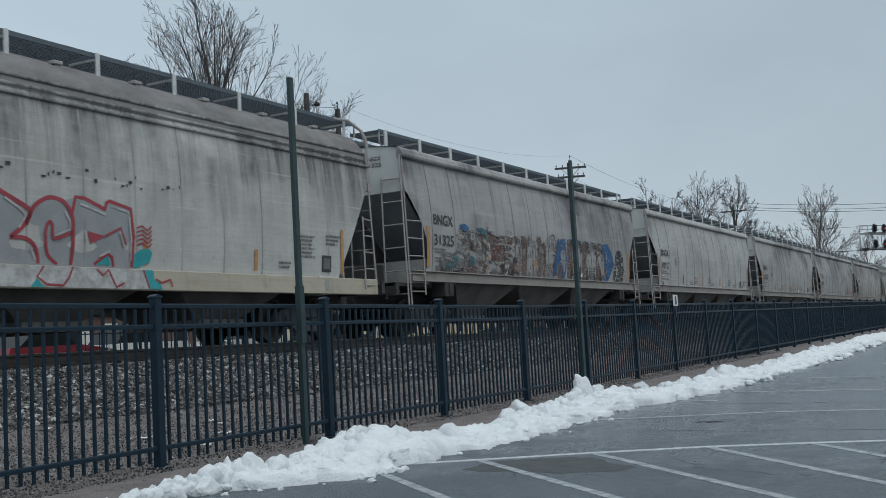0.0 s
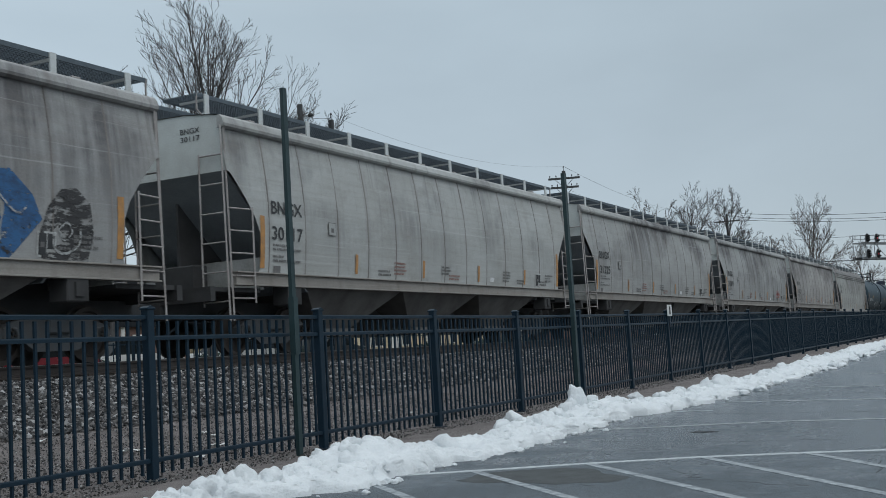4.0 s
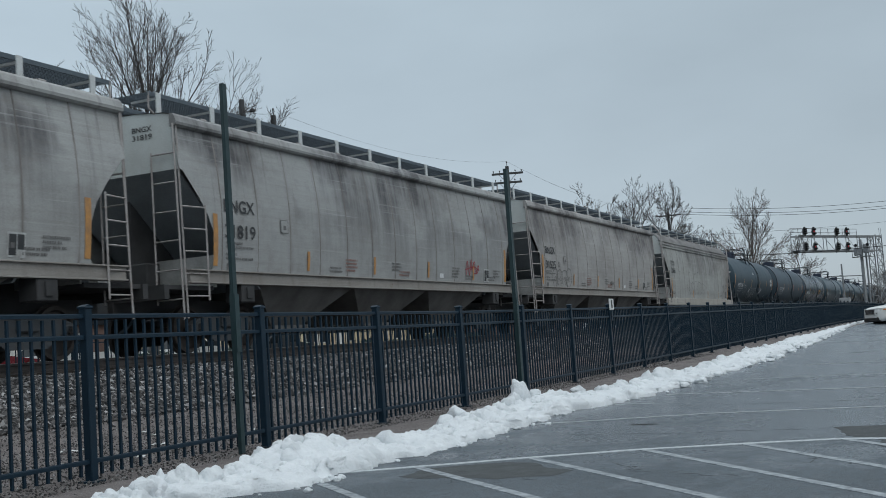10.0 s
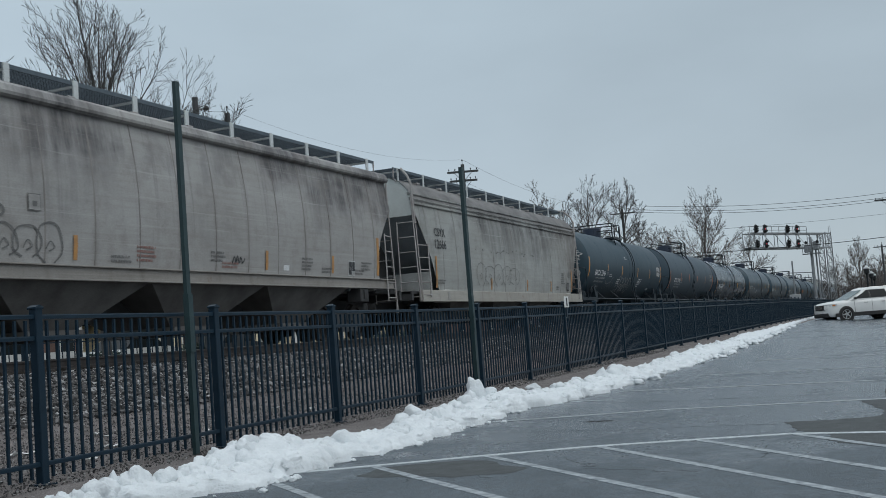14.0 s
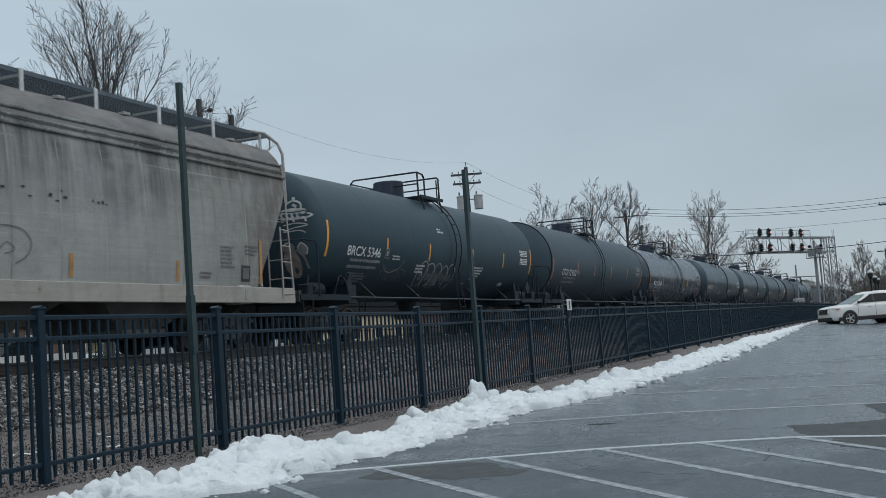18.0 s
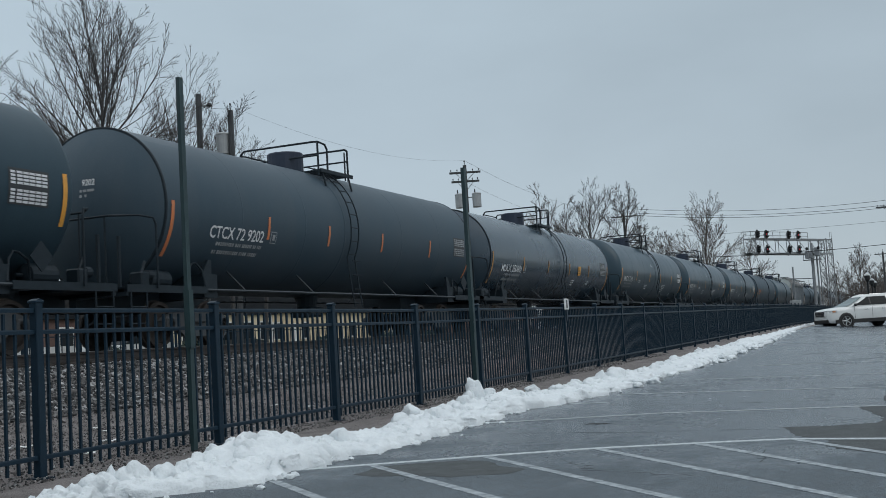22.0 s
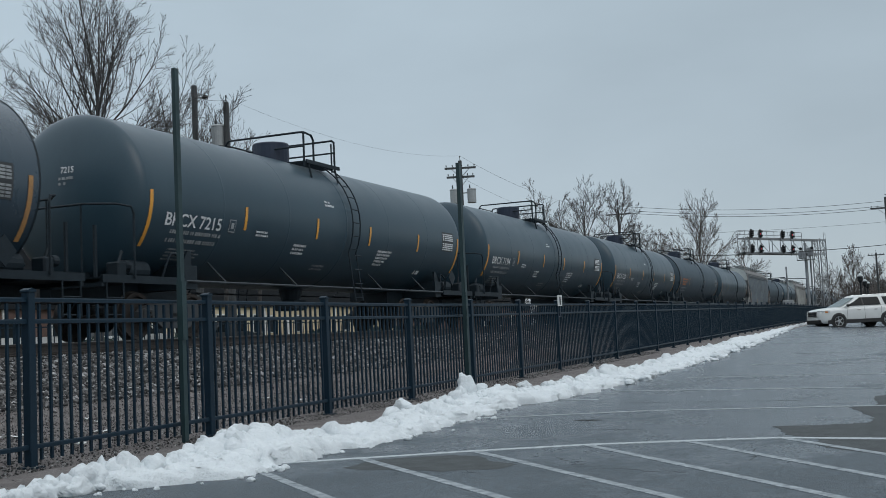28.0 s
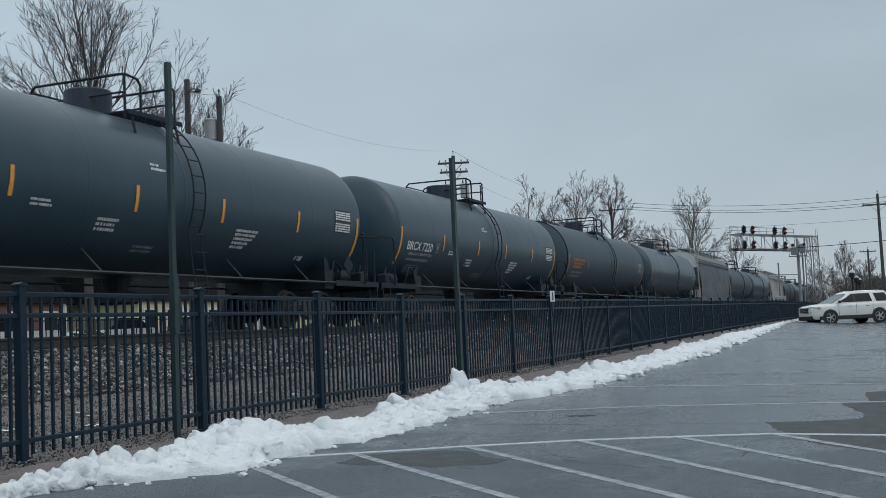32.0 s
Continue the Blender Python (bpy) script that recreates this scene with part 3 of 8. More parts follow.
def car_park():
    xs = [-60, -20, -8, 0, 4, 8, 11, 14, 16, 18, 21, 24, 28, 32, 37, 42, 48, 55, 62, 70, 85, 110]
    verts, faces = [], []
    for x in xs:
        for y in (-60, -20, -4, 0, 2, 3, 4.2, 5.75):
            verts.append((x, y, rise(x) - dip(x, y)))
    for i in range(len(xs) - 1):
        for j in range(7):
            faces.append((i * 8 + j, (i + 1) * 8 + j, (i + 1) * 8 + j + 1, i * 8 + j + 1))
    ob = data_part("pavement", verts, faces, M["asphalt"])
    tagged(ob, "wet grey asphalt car park with puddles and cracks", "car park", kind="structure")


def stripe(name, a, b, w, parent, m="line", lift=0.0034):
    """A painted line lying on the car park."""
    a, b = Vector((a[0], a[1], 0)), Vector((b[0], b[1], 0))
    d = (b - a).normalized()
    s = Vector((-d.y, d.x, 0)) * w / 2
    n = max(2, int((b - a).length / 0.5))
    verts, faces = [], []
    for k in range(n + 1):
        p = a.lerp(b, k / n)
        for q, dz in ((p - s, -0.01), (p - s, lift), (p + s, lift), (p + s, -0.01)):
            verts.append((q.x, q.y, rise(q.x) + dz))
    for k in range(n):
        for j in range(3):
            faces.append((4 * k + j, 4 * k + 4 + j, 4 * k + 5 + j, 4 * k + 1 + j))
    faces += [(0, 1, 2, 3), (4 * n + 3, 4 * n + 2, 4 * n + 1, 4 * n)]
    data_part(name, verts, faces, M[m], parent)


def markings():
    lot = thing("parking_lines", "worn white parking bay lines on wet asphalt", "road marking", kind="structure")
    edge = [(6.6, 4.9), (7.02, 4.33), (7.35, 3.75), (7.74, 3.10), (8.17, 2.25), (8.4, 1.52), (8.57, 0.86), (8.44, 0.07), (8.2, -1.6)]
    for k, (a, b) in enumerate(zip(edge, edge[1:])):
        stripe("long_line", a, b, 0.095, lot, "edge_line", lift=0.0040 + 0.0003 * (k % 2))
    # each bay line: its start at the long line, a second point on it, and how far it runs on
    for a, b, run in (((7.74, 2.97), (5.58, 1.01), 1.15), ((8.16, 2.24), (5.66, 0.23), 1.15), ((8.36, 1.51), (6.42, 0.07), 1.6), ((8.53, 0.83), (7.45, 0.07), 2.4), ((7.32, 3.72), (5.92, 2.32), 1.9), ((6.71, 4.26), (5.9, 3.42), 2.0)):
        a, b = Vector(a), Vector(b)
        stripe("bay_line", a, a.lerp(b, run), 0.070, lot)
    for a, b in (((10.66, 4.18), (11.3, 2.43)), ((11.3, 2.43), (11.45, 0.12)), ((11.45, 0.12), (11.5, -1.5)), ((13.15, 3.91), (13.13, 3.44)), ((14.62, 3.63), (14.21, 0.08)), ((14.21, 0.08), (14.0, -1.5)), ((17.34, 3.08), (16.93, 0.09)), ((16.93, 0.09), (16.7, -1.5)), ((21.0, 2.6), (20.2, -2))):
        stripe("bay_line", a, b, 0.095, lot, "thin_line", lift=0.0035)
    rng = random.Random(5)
    cr = thing("asphalt_cracks", "thin dark cracks and patch edges in the asphalt", "crack", kind="structure")
    for a, b, w in (((9.5, 3.6), (9.2, -0.6), 0.02), ((9.2, -0.6), (8.9, -2.5), 0.02), ((12.6, 3.4), (12.3, -0.5), 0.025), ((15.8, 2.6), (15.2, -1.0), 0.03), ((11.6, 1.2), (11.9, 0.1), 0.015), ((7.5, 3.3), (7.0, 3.35), 0.018), ((7.0, 3.35), (6.45, 3.05), 0.018), ((6.95, 3.3), (6.6, 2.55), 0.014), ((7.45, 2.3), (6.95, 1.95), 0.014), ((6.95, 1.95), (6.6, 1.2), 0.016), ((7.9, 1.0), (7.3, 0.9), 0.014)):
        n = 9
        pts = [Vector(a).lerp(Vector(b), k / n) + Vector((rng.uniform(-0.07, 0.07), rng.uniform(-0.05, 0.05))) for k in range(n + 1)]
        for q0, q1 in zip(pts, pts[1:]):
            stripe("crack", q0, q1, w * rng.uniform(0.15, 0.6), cr, "crack", 0.0008)
    bm = bmesh.new()
    bmesh.ops.create_circle(bm, cap_ends=True, segments=30, radius=1.0)
    for v in bm.verts:
        v.co = Vector((10.29 + v.co.y * 0.055 * (1 + 0.9 * noise.noise(v.co * 2.3)), 2.79 + v.co.x * 0.15 * (1 + 0.5 * noise.noise(v.co * 2.9)), 0.0025))
    tagged(part("pothole", bm, M["pothole"]), "small dark pothole in the asphalt", "pothole", kind="structure")


def ragged_patch(name, pts, label, seed):
    """A stretch of rougher, drier asphalt with a ragged edge."""
    rng = random.Random(seed)
    ring = []
    for a, b in zip(pts, pts[1:] + pts[:1]):
        a, b = Vector(a), Vector(b)
        n = max(1, int((b - a).length / 0.07))
        for k in range(n):
            p = a.lerp(b, k / n)
            ring.append(p + Vector((rng.gauss(0, 0.012), rng.gauss(0, 0.012))))
    tris = geometry.tessellate_polygon([[Vector((p.x, p.y, 0.0)) for p in ring]])
    tagged(data_part(name, [(p.x, p.y, rise(p.x) + 0.0012) for p in ring], tris, M["dry"]), label, "road surface", kind="structure")


def patches():
    ragged_patch("dry_patch", [(9.5, 1.0), (8.83, 0.84), (8.46, 0.59), (8.06, 0.57), (7.73, 0.36), (7.48, 0.07), (7.08, -1.73), (13.16, -2.41), (12.96, 0.09), (12.76, 0.3), (11.58, 0.23), (11.28, 0.48), (10.63, 0.35), (10.21, 0.24), (9.7, 0.28), (9.54, 0.63)], "dry brownish patch of asphalt with a ragged wet edge", 8)
    ragged_patch("rough_patch", [(7.22, 3.60), (7.40, 3.40), (7.55, 3.08), (7.50, 2.86), (7.22, 2.68), (7.02, 2.40), (6.80, 2.46), (6.66, 2.80), (6.74, 3.12), (6.70, 3.42), (6.82, 3.62), (7.02, 3.60)], "rough dark cracked patch of asphalt between bay lines", 9)


SNOW_FRONT = [(3.0, 5.0), (5.2, 4.98), (5.5, 4.78), (5.75, 4.6), (6.0, 4.38), (6.25, 4.16), (6.7, 4.08), (7.1, 4.2), (7.8, 4.15), (8.2, 4.05), (9.0, 4.1), (9.6, 4.05), (12.3, 4.26), (13.0, 4.0), (15.2, 3.85), (18, 3.9), (21, 3.75), (26, 3.85), (35, 4.15), (45, 4.5), (60, 5.0), (75, 5.3)]
SNOW_TOP = [(3.0, 0.03), (5.0, 0.04), (5.4, 0.06), (5.86, 0.12), (6.2, 0.08), (6.7, 0.12), (7.05, 0.22), (7.4, 0.21), (7.8, 0.14), (8.2, 0.09), (9.3, 0.08), (10.2, 0.11), (10.5, 0.16), (11.0, 0.11), (12.1, 0.14), (12.5, 0.26), (12.9, 0.13), (14, 0.10), (16, 0.09), (17.0, 0.17), (17.8, 0.15), (19, 0.07), (22.6, 0.10), (26, 0.17), (29, 0.10), (34, 0.20), (40, 0.15), (52, 0.13), (75, 0.10)]


SNOW_BACK = [(3.6, 4.8), (5.0, 4.88), (5.4, 4.95), (6.2, 4.92), (7.0, 5.0), (8, 4.88), (9, 4.80), (11, 4.84), (12.4, 4.95), (13.5, 4.62), (18, 4.60), (30, 4.66), (60, 5.1)]


def along(table, x):
    return float(np.interp(x, [p[0] for p in table], [p[1] for p in table]))


def back_edge(x):
    return along(SNOW_BACK, x)


def lumps(x, y, z, f):
    """Rounded clods packed side by side: high in the middle of each cell, sharp clefts between."""
    d = noise.voronoi((x * f, y * f, z))[0]
    return math.sqrt(max(0.0, 1.0 - 1.15 * d[0] * d[0])) - 0.55


def snow_bank():
    """Ploughed snow heaped along the fence: a craggy ridge of packed clods, with loose ones on it."""
    xs = list(np.arange(3.6, 11.0, 0.026)) + list(np.arange(11.0, 20.0, 0.045)) + list(np.arange(20.0, 36.0, 0.10)) + list(np.arange(36.0, 75.0, 0.35))
    m = 56
    verts, faces = [], []
    for x in xs:
        ragged = 0.16 * noise.noise((x * 2.1, 0, 0)) + 0.13 * noise.noise((x * 5.0, 3, 0)) + 0.09 * noise.noise((x * 13.0, 3, 0))
        front = along(SNOW_FRONT, x) + ragged
        back = back_edge(x) + 0.16 * noise.noise((x * 1.3, 9, 0)) + 0.14 * noise.noise((x * 4.0, 5, 0))
        top = along(SNOW_TOP, x) * 0.8
        for j in range(m + 1):
            u = j / m
            y = front + (back - front) * u
            edge = 0 < u < 1
            body = min(1.0, u / 0.12) ** 0.45 * min(1.0, (1 - u) / 0.14) ** 0.5 if edge else 0
            crest = 0.40 + 0.52 * math.exp(-((u - 0.66) / 0.22) ** 2)
            big = lumps(x + 0.1 * noise.noise((x * 4, y * 4, 0)), y, 3.3, 3.4)
            mid = lumps(x, y + 0.05 * noise.noise((x * 9, y * 9, 4)), 8.1, 8.5)
            h = top * body * crest * (0.88 + 0.85 * big + 0.40 * noise.noise((x * 2.2, y * 2.2, 7.7)))
            h += body * (0.085 * mid + 0.042 * lumps(x, y, 5.5, 19.0) + 0.016 * noise.noise((x * 34, y * 34, 1)) + 0.014)
            h = max(0.008 if edge else 0.0, h)
            dx = 0.05 * noise.noise((x * 9, y * 9, 1.5)) * edge
            dy = 0.05 * noise.noise((x * 9, y * 9, 8.5)) * (0.06 < u < 0.94)
            verts.append((x + dx, y + dy, rise(x) + h - (0 if edge else 0.02)))
    for i in range(len(xs) - 1):
        for j in range(m):
            a = i * (m + 1) + j
            faces.append((a, a + m + 1, a + m + 2, a + 1))
    ob = data_part("snow_bank", verts, faces, M["snow"], smooth=True)
    tagged(ob, "long ploughed bank of lumpy white snow along the fence", "snow", kind="stuff")
    # clods: rough broken lumps, a few shapes turned and sized at random
    rng = np.random.default_rng(11)
    shapes = []
    for k in range(10):
        bm = bmesh.new()
        bmesh.ops.create_icosphere(bm, subdivisions=3, radius=1)
        sd = Vector((k * 7.3, 0, 0))
        pts = []
        for v in bm.verts:
            r = 0.86 + 0.40 * noise.noise(v.co * 1.3 + sd) + 0.26 * lumps(v.co.x + k, v.co.y, v.co.z, 1.9) + 0.20 * noise.noise(v.co * 3.5 + sd)
            pts.append(v.co * r)
        shapes.append((np.array(pts), np.array([[v.index for v in f.verts] for f in bm.faces])))
        bm.free()
    cv, cf, total = [], [], 0

    def clod(x, y, z, r, squash=1.0):
        nonlocal total
        p, f = shapes[rng.integers(len(shapes))]
        a, b = rng.uniform(0, 6.28), rng.uniform(-0.8, 0.8)
        rot = np.array([[math.cos(a), -math.sin(a), 0], [math.sin(a), math.cos(a), 0], [0, 0, 1]]) @ np.array([[1, 0, 0], [0, math.cos(b), -math.sin(b)], [0, math.sin(b), math.cos(b)]])
        q = (p * rng.uniform(0.75, 1.25, 3)) @ rot.T * r * (1, 1, squash) + (x, y, z)
        cv.append(q)
        cf.append(f + total)
        total += len(q)
    for _ in range(900):
        x = 5.0 + 26.6 * rng.random() ** 1.5
        f = along(SNOW_FRONT, x)
        u = rng.uniform(0.04, 1.0) ** 0.8
        crest = 0.40 + 0.52 * math.exp(-((u - 0.66) / 0.22) ** 2)
        r = rng.choice((0.02, 0.03, 0.04, 0.055, 0.07, 0.09)) * rng.uniform(0.7, 1.2)
        clod(x, f + (back_edge(x) - f) * u, rise(x) + along(SNOW_TOP, x) * crest * 0.85, r, 0.85)
    for _ in range(260):
        x = 16.0 + 34 * rng.random() ** 1.2
        f = along(SNOW_FRONT, x)
        clod(x, f + rng.uniform(-0.25, 0.7), rise(x) + 0.02, rng.uniform(0.04, 0.12), 0.7)
    for _ in range(230):
        x = 5.3 + 26 * rng.random() ** 1.5
        f = along(SNOW_FRONT, x)
        r = rng.choice((0.04, 0.055, 0.07, 0.10)) * rng.uniform(0.8, 1.15)
        clod(x, f + (back_edge(x) - f) * rng.uniform(0.5, 0.85), rise(x) + along(SNOW_TOP, x) * rng.uniform(0.7, 0.92), r, 1.05)
    for _ in range(130):
        x = 5.0 + 22 * rng.random() ** 1.4
        r = rng.uniform(0.012, 0.035)
        clod(x, along(SNOW_FRONT, x) - abs(rng.normal(0, 0.13)) + 0.05, rise(x) + r * 0.3, r, 0.7)
    for x, y, z, r in ((5.80, 4.9, 0.10, 0.085), (5.95, 4.85, 0.07, 0.07), (12.45, 4.9, 0.20, 0.11), (12.60, 4.85, 0.15, 0.11), (12.3, 4.9, 0.14, 0.09), (10.5, 4.85, 0.14, 0.10), (7.3, 4.8, 0.16, 0.10), (7.55, 4.72, 0.13, 0.11), (7.9, 4.75, 0.09, 0.09), (16.2, 4.3, 0.10, 0.13), (16.9, 4.3, 0.10, 0.15), (17.4, 4.4, 0.12, 0.13), (26.0, 4.5, 0.05, 0.13), (6.7, 4.8, 0.1, 0.08), (14.4, 4.8, 0.12, 0.09)):
        clod(x, y, rise(x) + z, r)
    for x, y, z, r, tall in ((12.40, 4.85, 0.19, 0.11, 1.7), (12.15, 4.85, 0.14, 0.09, 1.5), (17.1, 4.25, 0.12, 0.12, 1.4), (5.85, 4.88, 0.09, 0.07, 1.4)):
        clod(x, y, rise(x) + z, r, tall)
    ob = data_part("snow_clods", np.concatenate(cv).tolist(), np.concatenate(cf).tolist(), M["snow"], smooth=True)
    tagged(ob, "broken clods of snow on the ploughed bank", "snow", kind="stuff")


def verge():
    """Bare earth between the asphalt's broken edge and the fence."""
    xs = [-55.0, -30.0, -15.0, -6.0, -2.0] + list(np.arange(0.0, 16.0, 0.09)) + list(np.arange(16.0, 30.0, 0.25)) + list(np.arange(30.0, 100.0, 1.0))
    n = 14
    verts, faces = [], []
    for x in xs:
        edge = along([(2, 5.25), (6.2, 5.22), (7.5, 4.85), (9, 4.62), (11, 4.62), (13.5, 4.5), (60, 4.8)], x) + 0.07 * noise.noise((x * 1.7, 2, 0)) + 0.04 * noise.noise((x * 6, 2, 0))
        for j in range(n + 1):
            y = edge + (6.04 - edge) * j / n
            h = 0.012 + 0.010 * noise.noise((x * 2.6, y * 2.6, 3)) + 0.007 * noise.noise((x * 8, y * 8, 3))
            verts.append((x, y, rise(x) + (max(0.004, h) if 0 < j < n else -0.012)))
    for i in range(len(xs) - 1):
        for j in range(n):
            a = i * (n + 1) + j
            faces.append((a, a + n + 1, a + n + 2, a + 1))
    tagged(data_part("verge", verts, faces, M["dirt"], smooth=True), "bare brown gravelly earth along the foot of the fence", "ground", kind="structure")


def rock_field():
    """Loose ballast stones on the slope and the shoulder, and gravel before it."""
    m = mat("ballast_stone", (0.22, 0.195, 0.18), 0.9, amount=0.4, scale=6, fine=50, bump=0.3)
    n, l = m.node_tree.nodes, m.node_tree.links
    g = n.new("ShaderNodeNewGeometry")
    rp = n.new("ShaderNodeValToRGB")
    for k, (pos, col) in enumerate([(0.0, (0.017, 0.018, 0.019, 1)), (0.35, (0.058, 0.058, 0.059, 1)), (0.65, (0.114, 0.107, 0.104, 1)), (0.88, (0.222, 0.220, 0.218, 1)), (1.0, (0.42, 0.42, 0.42, 1))]):
        el = rp.color_ramp.elements[k] if k < 2 else rp.color_ramp.elements.new(pos)
        el.position, el.color = pos, col
    l.new(g.outputs["Random Per Island"], rp.inputs[0])
    l.new(rp.outputs[0], n["Principled BSDF"].inputs["Base Color"])
    rng = np.random.default_rng(3)
    base = np.array([(1, 0, 0), (-1, 0, 0), (0, 1, 0), (0, -1, 0), (0, 0, 1), (0, 0, -1)], float)
    tri = np.array([(0, 2, 4), (2, 1, 4), (1, 3, 4), (3, 0, 4), (2, 0, 5), (1, 2, 5), (3, 1, 5), (0, 3, 5)])
    def scatter(name, x0, x1, y0, y1, count, rlo, rhi, label):
        px = x0 + (x1 - x0) * rng.random(count) ** 1.35
        py = rng.uniform(y0, y1, count)
        pz = np.array([land(x, y) for x, y in zip(px, py)])
        r = rng.uniform(rlo, rhi, count) * rng.choice((0.8, 1.0, 1.35), count)
        v = base[None] * rng.uniform(0.6, 1.25, (count, 6, 1)) + rng.normal(0, 0.22, (count, 6, 3))
        a = rng.uniform(0, 6.28, count)
        t = rng.uniform(-0.6, 0.6, count)
        c, s = np.cos(a)[:, None], np.sin(a)[:, None]
        x, y, z = v[..., 0] * c - v[..., 1] * s, v[..., 0] * s + v[..., 1] * c, v[..., 2] * 0.75
        c, s = np.cos(t)[:, None], np.sin(t)[:, None]
        x, z = x * c - z * s, x * s + z * c
        v = np.stack([x, y, z], -1) * r[:, None, None] + np.stack([px, py, pz + r * 0.25], -1)[:, None]
        f = (tri[None] + 6 * np.arange(count)[:, None, None]).reshape(-1, 3)
        me = bpy.data.meshes.new(name)
        me.from_pydata(v.reshape(-1, 3).tolist(), [], f.tolist())
        me.materials.append(m)
        tagged(again(name, me), label, "ballast", kind="stuff")
    scatter("ballast_stones", 5.5, 46, 9.5, 13.4, 72000, 0.019, 0.040, "loose grey and brown crushed stone ballast on the track slope")
    scatter("far_ballast_stones", 46, 110, 9.0, 13.4, 9000, 0.04, 0.08, "crushed stone ballast along the distant track")
    scatter("gravel", 4.5, 30, 5.0, 10.0, 66000, 0.005, 0.0115, "small loose gravel on the dirt strip by the fence")


def litter():
    """Pale scraps of paper and plastic caught on the gravel behind the fence."""
    rng = random.Random(14)
    for k in range(16):
        x, y = rng.uniform(6.0, 15.0), rng.uniform(7.0, 9.4)
        w, d = rng.uniform(0.03, 0.08), rng.uniform(0.02, 0.05)
        v = []
        for i in range(4):
            for j in range(3):
                v.append((w * (i / 1.5 - 1) + rng.gauss(0, 0.004), d * (j - 1) + rng.gauss(0, 0.004), 0.015 + 0.012 * math.sin(2.1 * i + j) + rng.uniform(0, 0.008)))
        ob = data_part("litter", v, [(i * 3 + j, i * 3 + 3 + j, i * 3 + 4 + j, i * 3 + 1 + j) for i in range(3) for j in range(2)], M["sign_white"])
        ob.matrix_basis = pose(x, y, land(x, y) - 0.006, 0, 0, rng.uniform(0, 360))
        tagged(ob, "crumpled pale scrap of litter on the gravel", "litter", "litter by the fence")


def track(yc, name, far):
    """One track: two rails with head, web and foot, on wooden ties."""
    tr = thing(name, "railway track of rusty steel rails on dark wooden ties", "railway track", "railway tracks")
    for s in (-1, 1):
        y = yc + s * 0.7525
        bm = bmesh.new()
        prism(bm, [(y - 0.07, RAIL - 0.17), (y + 0.07, RAIL - 0.17), (y + 0.07, RAIL - 0.15), (y + 0.012, RAIL - 0.13), (y + 0.012, RAIL - 0.045), (y - 0.012, RAIL - 0.045), (y - 0.012, RAIL - 0.13), (y - 0.07, RAIL - 0.15)], 'X', -60, 420)
        box(bm, -60, 420, y - 0.036, y + 0.036, RAIL - 0.045, RAIL - 0.004, bevel=0.006)
        r = part("rail", bm, M["rail"], tr)
        part("rail_head", boxed(-60, 420, y - 0.030, y + 0.030, RAIL - 0.004, RAIL), M["railhead"], r, "polished running surface")
    tie = boxed(-0.115, 0.115, -1.3, 1.3, -0.16, 0.0, bevel=0.01)
    me = bpy.data.meshes.new("tie")
    tie.to_mesh(me)
    tie.free()
    me.materials.append(M["tie"])
    k = 0
    rng = random.Random(9)
    while k < far:
        x = 5.0 + k * 0.51
        again("tie", me, tr, pose(x, yc + rng.uniform(-0.04, 0.04), RAIL - 0.175, 0, 0, rng.uniform(-1, 1)))
        k += 1


# ---- the fence ----
PANEL = 2.42
POST_X = 6.736


